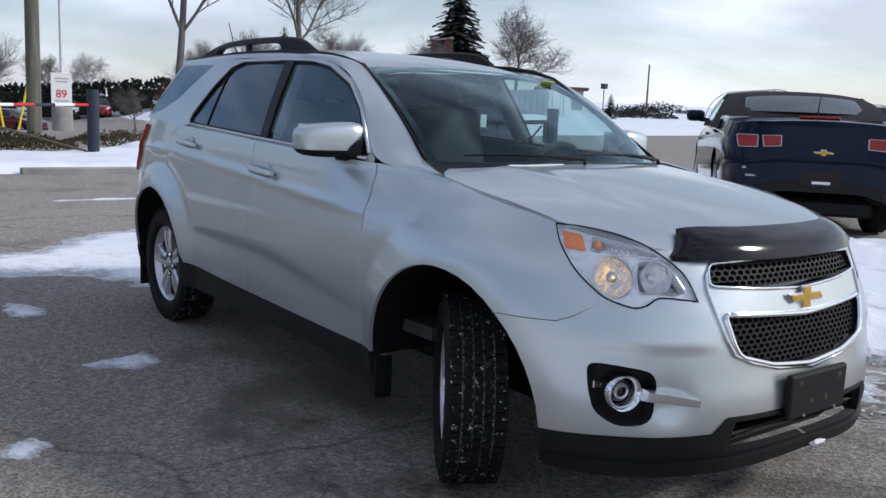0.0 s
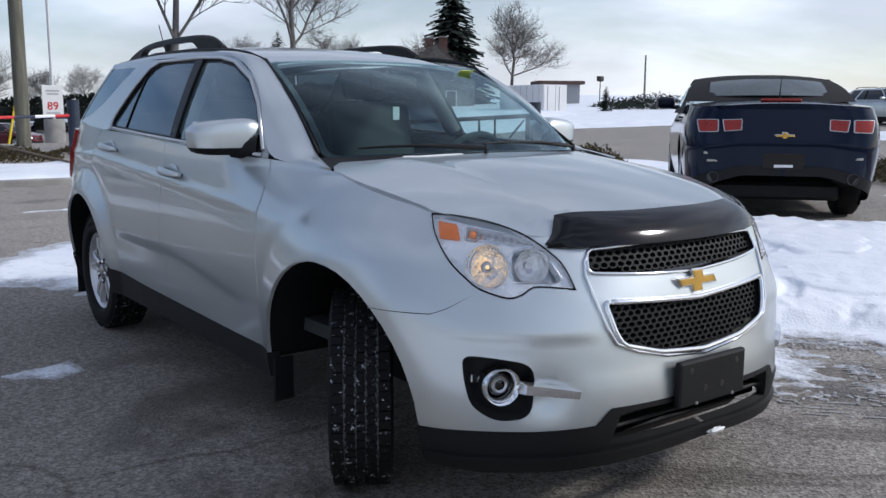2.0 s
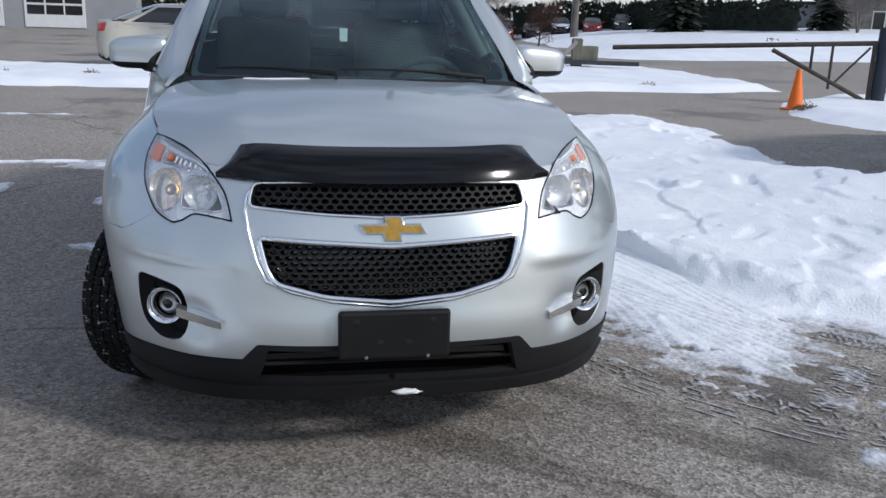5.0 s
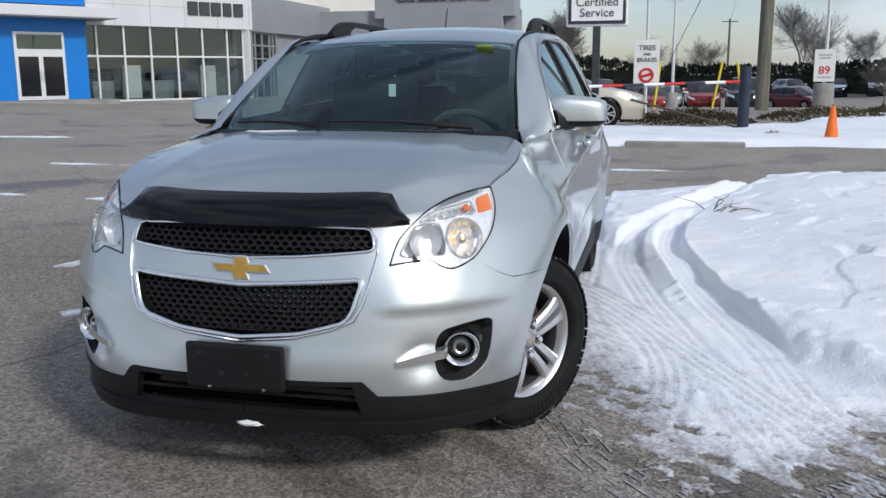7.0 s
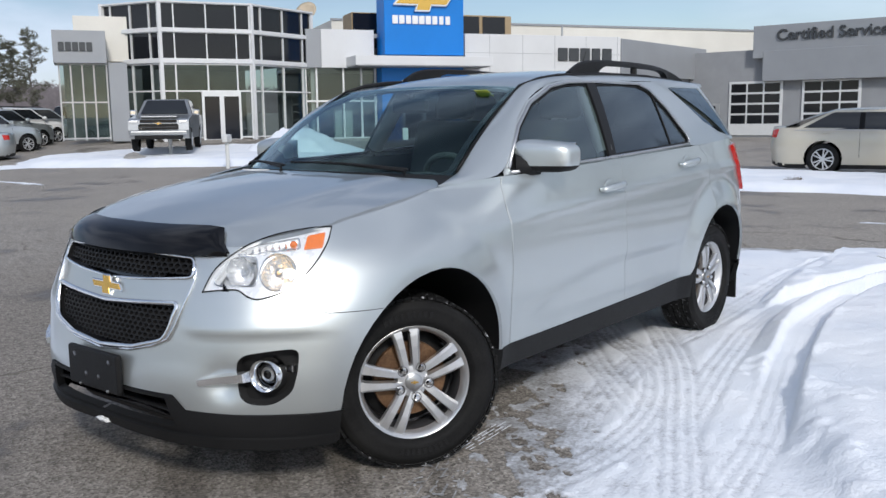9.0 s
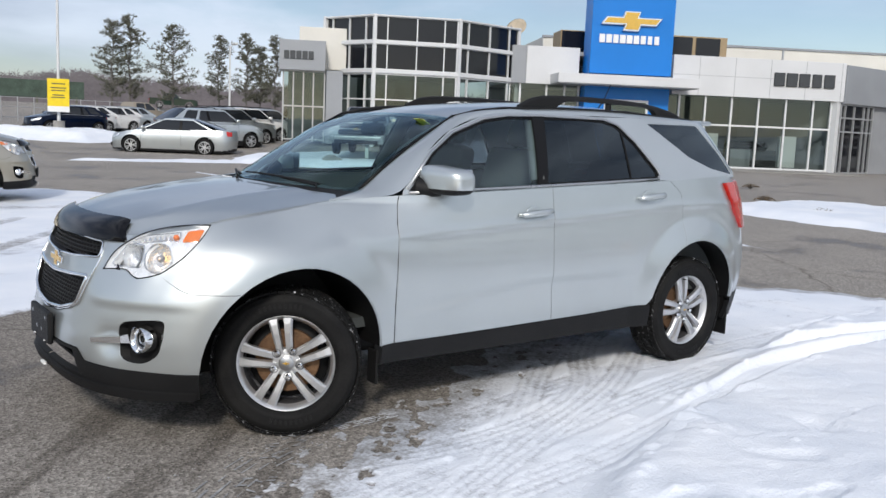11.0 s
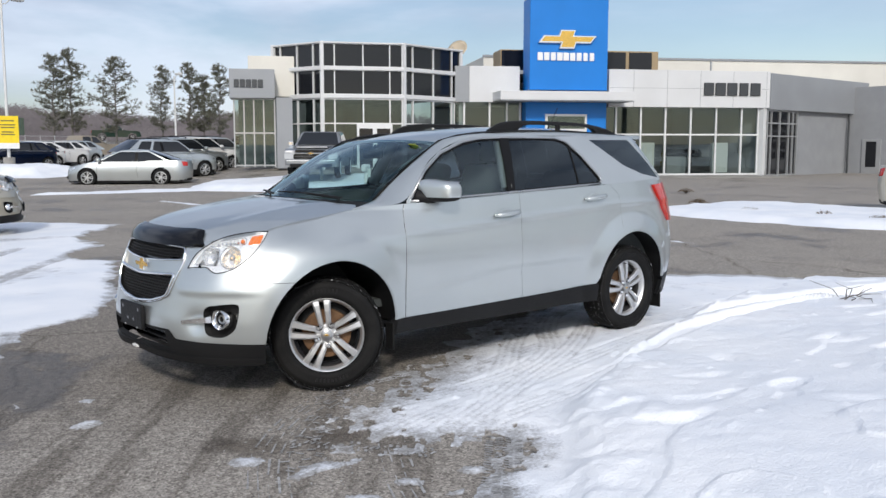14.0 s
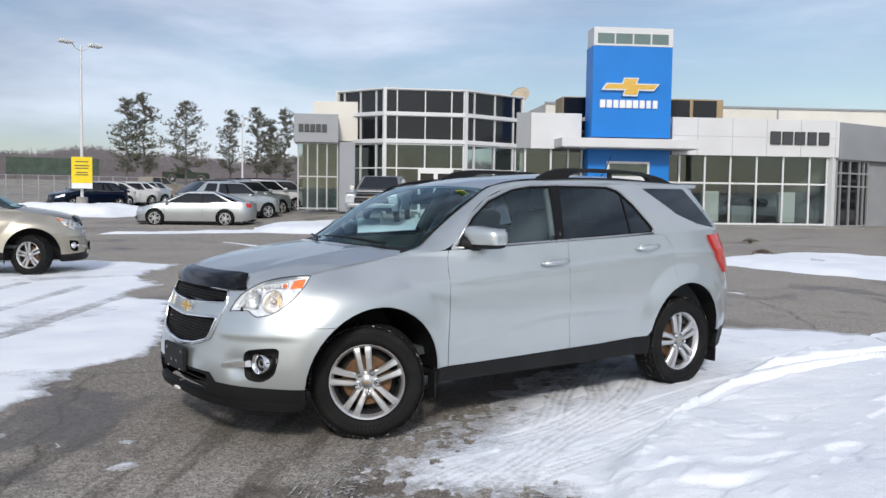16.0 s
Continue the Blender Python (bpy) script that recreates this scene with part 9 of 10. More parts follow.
cone(-9.5, 8.65)
cone(-13.5, 4.36)
for x, y, a in ((-30.5, 3.0, 10), (-31.0, 4.1, -8), (-31.6, 4.7, 12), (-29.0, .9, 6)):
    o = thing("marker_post", "leaning yellow marker post in the snow", "marker post", "yellow marker posts", at(x, y, 0))
    tube("stake", [(0, 0, 0), (.0, math.sin(radians(a)) * 1.7, 1.7)], .045, YELLOW, o, 6)
for x, y in ((-12.2, -17.8), (-13.9, -23.0)):
    o = thing("bollard_light", "small white bollard lamp in the snow", "lamp", "bollard lamps", at(x, y, 30))
    tube("stem", [(0, 0, 0), (0, 0, .8)], .06, WHITE_POLE, o, 8)
    box("head", (0, 0, .85), (.4, .16, .24), WHITE_POLE, o, .04)
o = thing("barrier_beam", "fallen dark beam with a pale plank leaning on it", "barrier", "", pose(-19.9, 8.4, gz(-19.9, 8.4) + .16, 0, 0, 76))
box("beam", (.3, 0, .1), (2.6, .12, .12), POLE_STEEL, o, .01)
box("plank", (-.45, -.08, .38), (.80, .05, .11), CONCRETE, o, .01, "pale leaning plank", Matrix.Translation((-.45, 0, .38)) @ Matrix.Rotation(radians(-48), 4, "Y") @ Matrix.Translation((.45, 0, -.38)))
box("stump", (-.15, .2, .35), (.3, .3, .8), OLD_WOOD, o, .03)
box("stump", (.2, .25, .3), (.5, .35, .5), OLD_WOOD, o, .03)

# ---- plants ----
BARK = material("bare_bark", (.15, .138, .128), .95, 0, .3, 2, 40, .3)
BARK_PALE = material("pale_bark", (.26, .25, .24), .95, 0, .3, 2, 40, .3)
NEEDLE = material("pine_needles", (.125, .128, .095), .9, 0, .35, 2, 30)
SPRUCE = material("spruce_needles", (.022, .034, .024), .9, 0, .35, 2, 30)
HEDGE = material("cedar_hedge", (.020, .027, .018), .95, 0, .4, 1.5, 20, .3)
JUNIPER = material("juniper_leaves", (.085, .072, .030), .9, 0, .4, 4, 30, second=(.075, .055, .025))
DRY = material("dry_grass", (.22, .15, .08), .95, 0, .35, 5, 30)
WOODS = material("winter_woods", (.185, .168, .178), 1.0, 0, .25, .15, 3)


def twig(vs, fs, a, b, r0, r1, n=3):
    """A thin tapered stick, added to plain lists."""
    d = (b - a).normalized()
    s = d.orthogonal()
    s.normalize()
    t = d.cross(s)
    k0 = len(vs)
    for p, r in ((a, r0), (b, r1)):
        for k in range(n):
            g = 2 * math.pi * k / n
            q = p + (s * math.cos(g) + t * math.sin(g)) * r
            vs.append((q.x, q.y, q.z))
    for k in range(n):
        fs.append((k0 + k, k0 + (k + 1) % n, k0 + n + (k + 1) % n, k0 + n + k))


def bare_tree(x, y, top, seed, label="bare leafless tree against the sky", spread=.5, mat=None, trunk_r=None, thick=1.0, levels=4):
    """A leafless broadleaf tree: tapered trunk, limbs, and a crown of fine twigs."""
    rnd = random.Random(seed)
    ob = thing("bare_tree", label, "tree", "bare trees", at(x, y, rnd.uniform(0, 360)))
    H = top - gz(x, y)
    tv, tf, cv, cf = [], [], [], []
    r0 = trunk_r or H * .015

    def grow(p, d, L, r, lev):
        n = 3
        q = p
        for i in range(n):
            d2 = (d + Vector((rnd.gauss(0, .10), rnd.gauss(0, .10), rnd.gauss(.03, .06)))).normalized()
            e = q + d2 * L / n
            ra, rb = r * (1 - .28 * i / n), r * (1 - .28 * (i + 1) / n)
            if lev <= 1:
                twig(tv, tf, q, e, ra, rb, 6)
            else:
                twig(cv, cf, q, e, ra, rb, 3)
            if lev < levels and (i > 0 or lev > 0):
                for _ in range(2 if lev < 2 else 3):
                    side = Vector((rnd.uniform(-1, 1), rnd.uniform(-1, 1), rnd.uniform(-.25, .60))).normalized()
                    d3 = (d2 * (1 - spread) + side * spread * 1.6).normalized()
                    if lev + 1 <= levels:
                        grow(e, d3, L * rnd.uniform(.50, .76), rb * .50, lev + 1)
            q, d = e, d2
        if lev < levels:
            for _ in range(2):
                side = Vector((rnd.uniform(-1, 1), rnd.uniform(-1, 1), rnd.uniform(.1, .7))).normalized()
                grow(q, (d * .6 + side * .5).normalized(), L * rnd.uniform(.5, .7), r * .5, lev + 1)
    trunk_len = H * (.50 if trunk_r else .36)
    grow(Vector((0, 0, -.1)), Vector((rnd.gauss(0, .03), rnd.gauss(0, .03), 1)), trunk_len, r0 * thick, 0)
    from_data("trunk", tv, tf, mat or BARK, ob, "", True)
    from_data("crown", cv, cf, mat or BARK, ob)
    return ob


def spruce(x, y, top, w, seed, label="dark conical spruce beyond the snowy lot", mat=None, bare=.04):
    """A conifer: trunk and drooping whorls of needle sprays."""
    rnd = random.Random(seed)
    ob = thing("spruce_tree", label, "tree", "conifers", at(x, y, rnd.uniform(0, 360)))
    H = top - gz(x, y)
    tube("trunk", [(0, 0, -.1), (0, 0, H * .95)], [H * .02, H * .004], BARK, ob, 6)
    vs, fs = [], []
    n = int(24 + H * 3)
    for i in range(n):
        f = bare + (1 - bare) * i / n
        z = H * f
        R = w * (1 - f) ** .8 * rnd.uniform(.75, 1.1) + .05
        for k in range(11):
            a = rnd.uniform(0, 6.28)
            c, s = math.cos(a), math.sin(a)
            for j in range(3):
                r1, r2 = R * j / 3, R * (j + 1) / 3
                wd = R * .16 + .03
                k0 = len(vs)
                dz = -.22 * R
                for r, ww in ((r1, wd * .8), (r2, wd * (1.1 if j < 2 else .2))):
                    for sd in (-1, 1):
                        vs.append((r * c - sd * ww * s, r * s + sd * ww * c, z + dz * (r / R) ** 1.5 + rnd.uniform(-.05, .05) * R))
                fs.append((k0, k0 + 1, k0 + 3, k0 + 2))
    from_data("needles", vs, fs, mat or SPRUCE, ob)
    return ob


def pine(x, y, top, w, seed, label="tall open-crowned pine behind the car park"):
    """A pine: bare lower trunk, level limbs carrying needle tufts with gaps between."""
    rnd = random.Random(seed)
    ob = thing("pine_tree", label, "tree", "pines behind the lot", at(x, y, rnd.uniform(0, 360)))
    H = top - gz(x, y)
    tv, tf, vs, fs = [], [], [], []
    pts = [Vector((rnd.gauss(0, .03) * k, rnd.gauss(0, .03) * k, H * k / 6)) for k in range(7)]
    for k in range(6):
        twig(tv, tf, pts[k], pts[k + 1], H * .014 * (1 - k / 6.6), H * .014 * (1 - (k + 1) / 6.6), 6)
    for i in range(74):
        f = .16 + .84 * (i + rnd.random()) / 74
        p = pts[min(5, int(f * 6))].lerp(pts[min(6, int(f * 6) + 1)], f * 6 - int(f * 6))
        a = rnd.uniform(0, 6.28)
        R = (w * rnd.uniform(.45, 1.25) * (1 - f) ** .62 * min(1, .35 + (f - .16) * 3.2) + .22) * 1.15
        e = p + Vector((math.cos(a) * R, math.sin(a) * R, R * rnd.uniform(.10, .50)))
        twig(tv, tf, p, e, .045, .012, 3)
        for t in range(9):
            g = rnd.uniform(.40, 1.05)
            c = p.lerp(e, g) + Vector((rnd.gauss(0, .20), rnd.gauss(0, .20), rnd.gauss(.05, .09)))
            for q2 in range(13):
                d = Vector((rnd.gauss(0, .8) + math.cos(a) * .5, rnd.gauss(0, .8) + math.sin(a) * .5, rnd.gauss(.55, .55))).normalized() * rnd.uniform(.16, .40)
                q = d.orthogonal().normalized() * .020
                k0 = len(vs)
                for v in (c - q, c + q, c + d):
                    vs.append((v.x, v.y, v.z))
                fs.append((k0, k0 + 1, k0 + 2))
    from_data("trunk", tv, tf, BARK, ob, "", True)
    from_data("needles", vs, fs, NEEDLE, ob)
    return ob


def shrub(x, y, w, h, seed, mat, label, n=1400, name="shrub", leaf=.05, lift=0.0):
    """A low clump of many small leaves over twigs."""
    rnd = random.Random(seed)
    ob = thing(name, label, "shrub", "low shrubs", pose(x, y, gz(x, y) + lift))
    vs, fs, tv, tf = [], [], [], []
    for i in range(26):
        a, r = rnd.uniform(0, 6.28), rnd.uniform(.2, 1)
        twig(tv, tf, Vector((0, 0, 0)), Vector((math.cos(a) * r * w * .8, math.sin(a) * r * w * .8, h * rnd.uniform(.3, .9))), .02, .006, 3)
    for i in range(n):
        a, r = rnd.uniform(0, 6.28), math.sqrt(rnd.random())
        lump = .75 + .25 * math.sin(a * 5 + seed) * math.sin(r * 7 + seed)
        c = Vector((math.cos(a) * r * w, math.sin(a) * r * w, h * (1 - r ** 2.2) * lump * rnd.uniform(.35, 1.05) + .03))
        d = Vector((rnd.gauss(0, 1), rnd.gauss(0, 1), rnd.gauss(.5, .7))).normalized() * leaf * rnd.uniform(1, 2.4)
        q = d.orthogonal().normalized() * leaf * .5
        k0 = len(vs)
        for v in (c - q, c + q, c + d):
            vs.append((v.x, v.y, v.z))
        fs.append((k0, k0 + 1, k0 + 2))
    from_data("twigs", tv, tf, BARK, ob)
    from_data("foliage", vs, fs, mat, ob)
    return ob


for k, (x, y, top, sp) in enumerate([(-70.9, 38.1, 19.5, .45), (-81.7, 38.8, 10.4, .5), (-73.4, 43.8, 11.5, .55), (-60.1, 45.9, 8.2, .55), (-67.1, 61.2, 15.0, .58), (-70.7, 26.1, 21.0, .30), (-83.9, 33.5, 8.6, .5), (-85.1, -9.1, 8.3, .5), (-85.5, -.2, 5.8, .5), (-79.3, 12.3, 8.6, .4), (-78.5, 17.2, 5.9, .5), (-77.7, 21.1, 5.9, .5), (-90.0, 4.4, 5.2, .5), (-89.6, -9.2, 8.6, .5), (-74.5, 57.5, 11.0, .55), (-88, 15, 6.5, .5), (-82, -14, 7, .5)]):
    if x < -77 and y < 25:          # those behind the hedge stand further off
        x, y, top = x * 1.24 - 1.5, y * 1.24, top * 1.24
    if y > 25:
        c, sn = math.cos(radians(.62 if y > 50 else .38)), math.sin(radians(.62 if y > 50 else .38))
        x, y = 4 + (x - 4) * c - (y + 1) * sn, -1 + (x - 4) * sn + (y + 1) * c
    bare_tree(x, y, top, 100 + k, "bare leafless tree against the sky", sp, BARK_PALE if k in (8, 9, 10, 11) else BARK, .34 if k in (0, 5) else None)
bare_tree(-57.5, 43.4, 9.0, 160, "bare leafless tree before the stone house", .6, BARK)
bare_tree(-37.0, 66.5, 4.4, 140, "thin bare sapling in the snowy field", .5, BARK_PALE)
bare_tree(-33.5, 9.6, 2.4, 141, "small bare shrub-like tree in the lot", .6, BARK)
bare_tree(-38.0, 12.5, 3.2, 142, "small reddish bare tree by the cars", .6, material("red_twigs", (.10, .055, .045), .95, 0, .2, 3))
for k, (x, y, top, w) in enumerate([(-67.5, 33.6, 8.0, 2.7), (-71.6, 55.6, 16.0, 5.2), (-103, -7, 4.6, 1.1), (-62.5, 44.2, 6.3, 2.2), (-43.6, 48.9, 3.1, .8), (-99, 2, 5.6, 1.1), (-103, -14, 4.4, 1.0)]):
    spruce(x, y, top, w, 200 + k)
for k, (x, y, top, w) in enumerate([(-23.7, -85.5, 10.3, 2.0), (-25.3, -85.0, 10.8, 2.0), (-29.1, -83.7, 10.2, 2.9), (-37.1, -91.2, 10.3, 1.8), (-39.8, -90.0, 10.8, 1.6), (-42.2, -91.5, 9.6, 1.4), (-40.5, -84.2, 10.2, 1.9)]):
    pine(x, y, top, w, 230 + k)
shrub(-10.0, 12.2, .95, .58, 300, JUNIPER, "low green juniper in the snow", 2600)
shrub(-4.0, 14.6, 1.1, .62, 301, JUNIPER, "low green juniper by the lane", 2600)
shrub(-20.0, 2.0, 1.6, .42, 302, JUNIPER, "low juniper bed by the gate", 2600)
shrub(-22.0, 5.6, 1.8, .40, 303, JUNIPER, "low juniper bed by the price sign", 2400)
shrub(-24.5, 8.4, 1.6, .45, 304, JUNIPER, "low juniper bed by the car park", 2200)
for k, (x, y, w, h) in enumerate([(-38.1, 25.0, .9, .7), (-39.5, 27.2, .8, .6), (-41, 30, .9, .5), (-19, 31, 1.0, 1.0), (-20.5, 34, .9, 1.0), (-46, 56, 3, 1.4), (-52, 60, 3, 1.2), (-58, 72, 4, 1.5)]):
    shrub(x, y, w, h, 320 + k, DRY if k < 3 else HEDGE, "dry winter shrub in the snow", 900, leaf=.07 if k < 5 else .14)
for k, (x, y) in enumerate([(-13.4, -2.4), (-13.8, -3.7), (-13.6, -5.3), (-14.2, 3.4), (-13.4, 7.6), (-8.9, 8.5), (-15.4, -9.4), (-16, -8.2), (-21, -12)]):
    shrub(x, y, .26, .16, 350 + k, DRY, "tuft of dry grass poking through snow", 260, "grass_tuft", .022, .02)


def fallen_twig(x, y, seed):
    rnd = random.Random(seed)
    ob = thing("bare_twigs", "dark bare twigs sticking out of the snow", "twigs", "twigs in the snow", pose(x, y, .16, 0, 0, rnd.uniform(0, 360)))
    tv, tf = [], []
    for k in range(9):
        a = Vector((rnd.gauss(0, .06), rnd.gauss(0, .06), 0))
        b = a + Vector((rnd.gauss(0, .10), rnd.gauss(0, .10), rnd.uniform(.04, .11)))
        twig(tv, tf, a, b, .006, .004)
        twig(tv, tf, b, b + Vector((rnd.gauss(0, .1), rnd.gauss(0, .1), rnd.uniform(-.02, .06))), .004, .002)
    from_data("twigs", tv, tf, BARK, ob)


for k, (x, y) in enumerate([(.4, 4.4), (-3.3, 1.75), (-3.2, 3.0), (-4.3, 3.1)]):
    fallen_twig(x, y, 400 + k)

# clipped cedar hedge along the back of the lot
rnd = random.Random(9)
hv, hf = [], []
HEDGE_LINE = [(-102, -32), (-97, -12), (-93, 2), (-89, 14), (-85, 24), (-81, 32), (-72, 36), (-62, 41)]
for (ax, ay), (bx, by) in zip(HEDGE_LINE, HEDGE_LINE[1:]):
    n = int(math.hypot(bx - ax, by - ay) * 130)
    for i in range(n):
        t = rnd.random()
        x, y = ax + (bx - ax) * t + rnd.gauss(0, .35), ay + (by - ay) * t + rnd.gauss(0, .35)
        z = gz(x, y) + (2.9 if y < 30 else 2.5) * math.sqrt(rnd.random()) + rnd.gauss(0, .10) + .12 * math.sin(x * 1.3 + y * 2.1)
        d = Vector((rnd.gauss(0, .5), rnd.gauss(0, .5), rnd.gauss(.6, .5))).normalized() * rnd.uniform(.25, .5)
        q = d.orthogonal().normalized() * .16
        k0 = len(hv)
        for v in (Vector((x, y, z)) - q, Vector((x, y, z)) + q, Vector((x, y, z)) + d):
            hv.append((v.x, v.y, v.z))
        hf.append((k0, k0 + 1, k0 + 2))
hedge = from_data("cedar_hedge", hv, hf, HEDGE, None)
tagged(hedge, "long dark clipped cedar hedge behind the car park", "hedge", kind="stuff")
bm = bmesh.new()
for (ax, ay), (bx, by) in zip(HEDGE_LINE, HEDGE_LINE[1:]):
    L = math.hypot(bx - ax, by - ay)
    add_box(bm, (L / 2, 0, .95 + gz(ax, ay) * .5 + gz(bx, by) * .5), (L, .6, 2.2), .1, Matrix.Translation((ax, ay, 0)) @ Matrix.Rotation(math.atan2(by - ay, bx - ax), 4, "Z"))
tagged(part("hedge_core", bm, HEDGE, None), "dense inside of the cedar hedge", "hedge", kind="stuff")

# far woods along the skyline behind the parked rows: a wooded rise with twiggy tops
def wood_crest(a):
    return 9.5 + 6.5 * sstep(radians(256), radians(274), a) + 1.0 * math.sin(a * 23) + .7 * math.sin(a * 61)


wv, wf = [], []
cols = 260
for i in range(cols + 1):
    a = radians(222) + radians(70) * i / cols
    for j, (D, f) in enumerate(((150, -.05), (180, .30), (205, .60), (230, .86))):
        wv.append((4 + D * math.cos(a), 5 + D * math.sin(a), f * wood_crest(a) + rnd.uniform(-.5, .5) * (j > 0)))
for i in range(cols):
    for j in range(3):
        wf.append((4 * i + j, 4 * i + j + 1, 4 * i + j + 5, 4 * i + j + 4))
for i in range(42000):
    a = rnd.uniform(radians(222), radians(292))
    f = rnd.random()
    D = 152 + 80 * f
    base = (f * .92 - .05) * wood_crest(a)
    x, y = 4 + D * math.cos(a), 5 + D * math.sin(a)
    h = rnd.uniform(1.2, 3.0) * (.75 + .5 * rnd.random() ** 2)
    tx, ty = -math.sin(a), math.cos(a)
    k0 = len(wv)
    wv += [(x - tx * .10, y - ty * .10, base), (x + tx * .10, y + ty * .10, base), (x + tx * rnd.gauss(0, .2), y + ty * rnd.gauss(0, .2), base + h)]
    wf.append((k0, k0 + 1, k0 + 2))
    for _ in range(2):
        z = base + h * rnd.uniform(.3, .8)
        e = rnd.choice((-1, 1)) * rnd.uniform(.4, 1.0)
        k0 = len(wv)
        wv += [(x, y, z), (x, y, z + .22), (x + tx * e, y + ty * e, z + rnd.uniform(.3, .9))]
        wf.append((k0, k0 + 1, k0 + 2))
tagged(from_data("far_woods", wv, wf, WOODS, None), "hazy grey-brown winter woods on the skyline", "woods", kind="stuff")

# ---- buildings across the road ----
STONE_WALL = material("grey_field_stone", (.26, .235, .205), .95, 0, .45, 1.6, 9, .5)
SHINGLE = material("dark_shingles", (.06, .055, .05), .9, 0, .3, 3, 30, .3)
BRICK = material("red_brick", (.13, .06, .048), .9, 0, .3, 3, 30, .3)
def stone_house():
    h = thing("stone_house", "old stone farmhouse with a steep gable and two brick chimneys", "house", "", pose(-64.8, 48.6, gz(-64.8, 48.6) - .2, 0, 0, 54))
    prism("wall", [(-3.6, 0), (3.6, 0), (3.6, 3.0), (0, 6.0), (-3.6, 3.0)], 9, STONE_WALL, h, "", Matrix.Translation((0, 0, 0)))
    for s in (-1, 1):
        bm = bmesh.new()
        vs = [bm.verts.new(p) for p in ((s * 4.0, -.3, 2.75), (s * 4.0, 9.3, 2.75), (0, 9.3, 6.12), (0, -.3, 6.12))]
        bm.faces.new(vs)
        bmesh.ops.recalc_face_normals(bm, faces=bm.faces)
        bmesh.ops.solidify(bm, geom=list(bm.faces), thickness=.18)
        part("roof", bm, SHINGLE, h)
    for x, y, t in ((-.7, .8, 6.7), (.7, 6.2, 7.2)):
        c = box("chimney", (x, y, t - 1.2), (.8, .8, 2.6), BRICK, h, .02)
        box("chimney_cap", (x, y, t + .12), (.95, .95, .12), CONCRETE, c, .02)
    for x, z, w, hh in ((-1.9, 3.35, .75, 1.1), (1.3, 3.35, .75, 1.1), (-1.7, 1.0, .85, 1.4), (1.4, 1.0, .85, 1.4)):
        w1 = box("window", (x, -.03, z + .15), (w + .2, .12, hh + .2), SIGN_WHITE, h, .02)
        box("pane", (x, -.10, z + .15), (w, .03, hh), DARK_GLASS, w1)
    ext = box("porch_wing", (-5.6, 3.0, 1.2), (4.0, 4.0, 2.4), GREY_BLOCK, h, .02)
    box("porch_roof", (-5.6, 3.0, 2.5), (4.6, 4.6, .25), SHINGLE, h, .02)


stone_house()
ct = thing("cargo_trailer", "white box trailer with double rear doors on the snow", "trailer", "", pose(-50.6, 47.8, gz(-50.6, 47.8) - .32, 0, 0, -5))
box("box_body", (0, 0, 1.45), (5.8, 2.4, 2.2), WHITE_PAINT, ct, .04)
for y in (-.58, .58):
    dr = box("rear_door", (2.92, y, 1.45), (.04, 1.1, 2.05), WHITE_PAINT, ct, .01)
    tube("lock_rod", [(2.96, y - .2, .5), (2.96, y - .2, 2.4)], .02, GREY_MULLION, dr, 6)
for k in range(7):
    box("rib", (-2.4 + .8 * k, -1.21, 1.45), (.05, .03, 2.1), GREY_MULLION, ct)
for x in (-.5, .5):
    for s in (-1, 1):
        simple_wheel(ct, (x, s * 1.05, .32), s < 0, .32)
sh = thing("farm_shed", "grey shed with a brown flat roof beyond the trailer", "shed", "", pose(-65, 64.5, gz(-65, 64.5) - .40, 0, 0, 150))
box("wall", (0, 0, 1.3), (3.2, 4, 2.6), GREY_CLAD, sh)
box("roof", (0, 0, 2.75), (4.2, 4.8, .35), material("brown_roof_sheet", (.10, .06, .05), .8, 0, .2, 2), sh, .02)
hp = thing("hoop_frame", "bare hoop-house frame of thin pale pipes", "frame", "", pose(-41, 63.5, gz(-41, 63.5), 0, 0, 145))
for k in range(7):
    tube("hoop", [(-4.5 + 1.5 * k, 2.6 * math.cos(math.pi * j / 12), 2.7 * math.sin(math.pi * j / 12)) for j in range(13)], .04, GREY_CLAD, hp, 5)
for a in (.35, 1.2, 1.94, 2.79):
    tube("purlin", [(-4.5, 2.6 * math.cos(a), 2.7 * math.sin(a)), (4.5, 2.6 * math.cos(a), 2.7 * math.sin(a))], .03, WHITE_POLE, hp, 5)
rv = thing("camper_trailer", "white camper trailer beside the hoop frame", "trailer", "", pose(-38.5, 60.5, gz(-38.5, 60.5), 0, 0, 150))
box("box_body", (0, 0, 1.5), (6.0, 2.2, 2.1), WHITE_PAINT, rv, .15, "", None, 2)
box("window", (1.2, -1.11, 1.8), (1.2, .03, .6), DARK_GLASS, rv)
box("window", (3.01, 0, 1.8), (.03, 1.2, .6), DARK_GLASS, rv)
bd = thing("bird_house", "bird house on a thin pole in the field", "bird house", "", at(-57.6, 63.1, 0))
tube("pole", [(0, 0, 0), (0, 0, 2.6)], .05, OLD_WOOD, bd, 6)
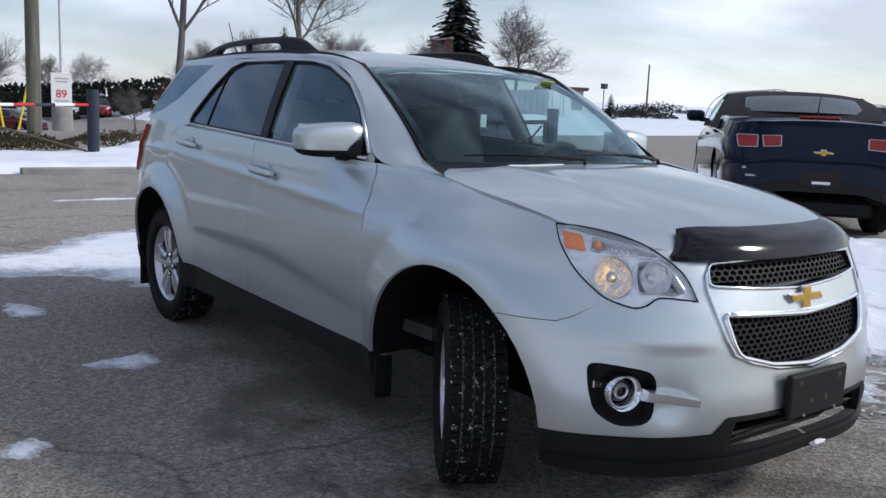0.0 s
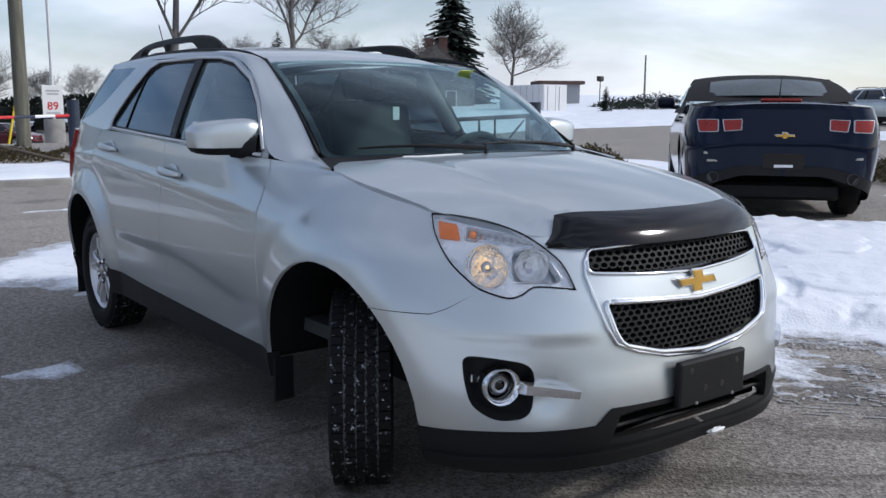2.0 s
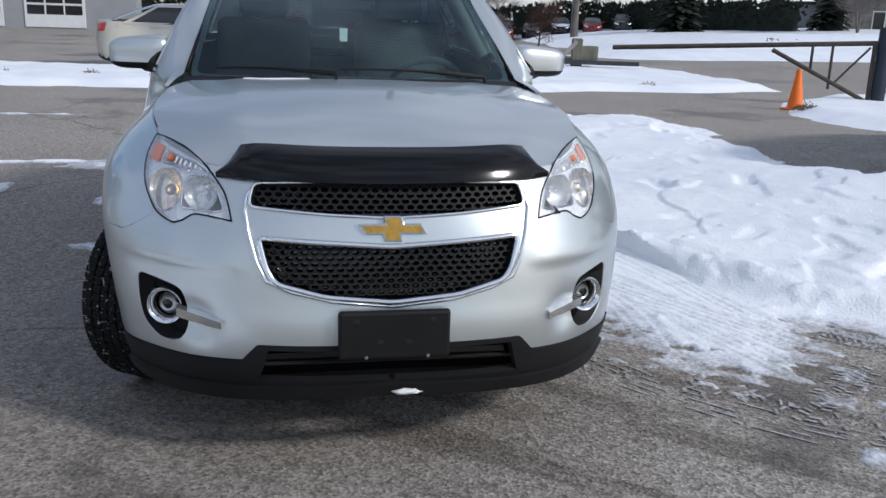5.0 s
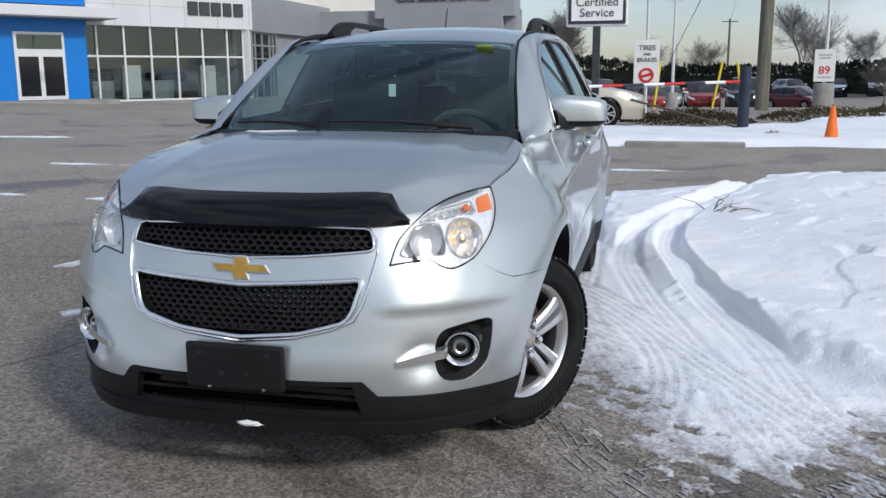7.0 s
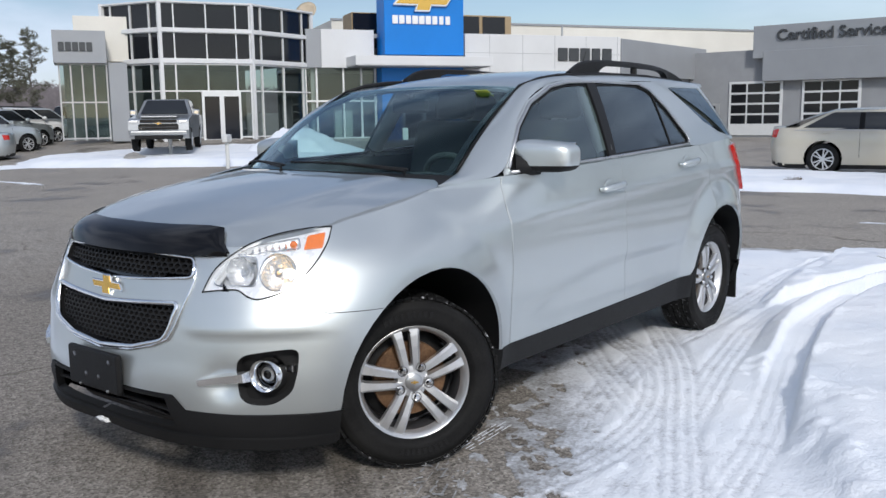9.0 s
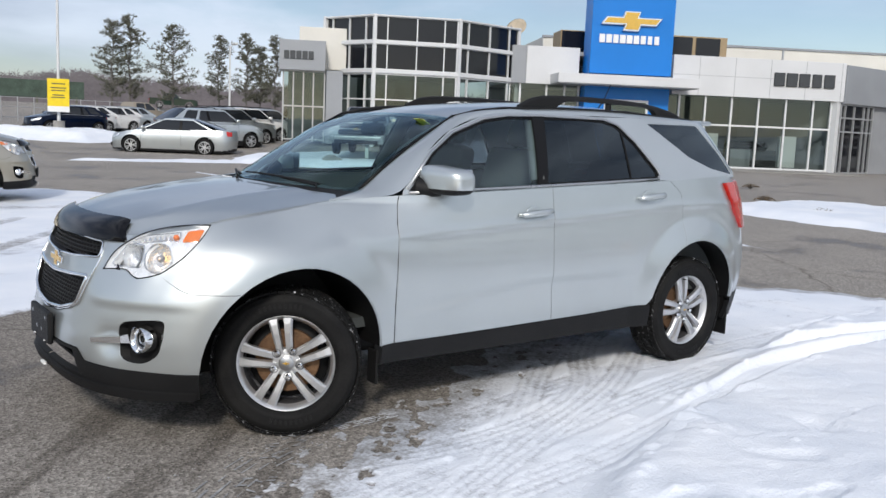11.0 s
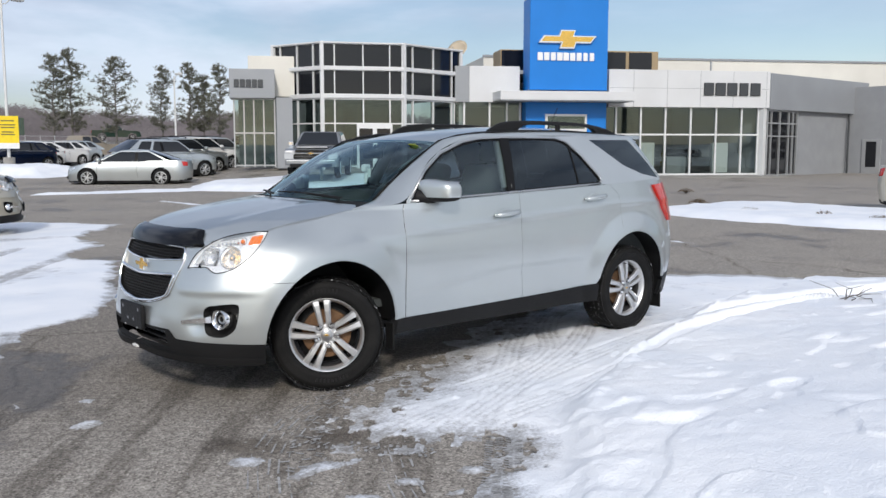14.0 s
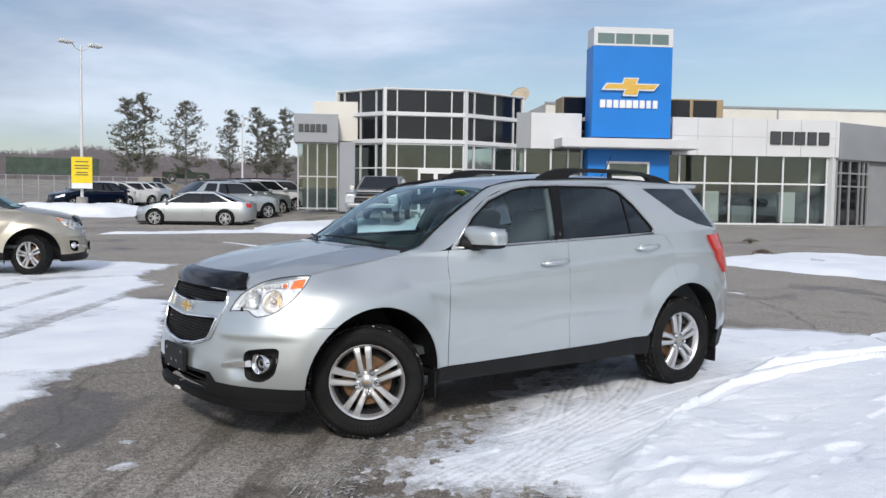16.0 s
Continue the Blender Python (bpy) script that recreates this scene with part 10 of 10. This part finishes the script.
box("box", (0, 0, 2.75), (.5, .5, .5), SHINGLE, bd, .02)
bb = thing("billboard", "long green billboard beside the far road", "billboard", "", pose(-20.6, -101.8, 2.0, 0, 0, 168))
pn = box("panel", (0, 0, 1.95), (9.6, .2, 1.9), material("faded_green_print", (.055, .085, .065), .7, 0, .35, .8, 6), bb, .02)
box("picture_field", (-3.6, .12, 1.95), (2.0, .03, 1.6), material("pale_print", (.42, .40, .38), .7, 0, .3, 1.2), pn)
box("picture_field", (3.9, .12, 1.95), (1.6, .03, 1.7), GREY_MULLION, pn)
for z, w in ((2.3, 4.2), (1.75, 3.6)):
    box("text_bar", (.2, .12, z), (w, .03, .22), LETTER_WHITE, pn, .0, "pale bar in place of lettering")
for x in (-4, 0, 4):
    tube("leg", [(x, 0, -.5), (x, 0, 1.2)], .12, OLD_WOOD, bb, 6)
fn = thing("chain_fence", "thin grey wire fence at the lot's edge", "fence", "", Matrix.Identity(4))
for k in range(15):
    x, y = -3 - .55 * k * 2, -62 - .2 * k
    tube("fence_post", [(x, y, gz(x, y)), (x, y, gz(x, y) + 1.7)], .03, GREY_MULLION, fn, 6)
for z in (.3, 1.0, 1.65):
    tube("fence_rail", [(-3, -62, gz(-3, -62) + z), (-18.4, -64.8, gz(-18.4, -64.8) + z)], .018, GREY_MULLION, fn, 5)
for k, (x, y, s) in enumerate([(-16.4, -20.8, .45), (-12.0, -22.2, .4), (-17.9, -23.4, .3), (-9.0, 31.5, .5), (-10.2, 30.2, .6), (-7.5, 32.2, .5), (-5.8, 31.4, .4)]):
    o = thing("boulder", "grey boulder half buried in snow", "boulder", "boulders", pose(x, y, gz(x, y) + .1, 0, 0, 40 * k))
    bm = bmesh.new()
    bmesh.ops.create_icosphere(bm, subdivisions=3, radius=1)
    for v in bm.verts:
        v.co = Vector((v.co.x * s * 1.5, v.co.y * s, v.co.z * s * .65)) * (1 + .25 * noise.noise(v.co * 1.4 + Vector((k, 0, 0))))
    part("rock", bm, CONCRETE, o, "", True, 50)
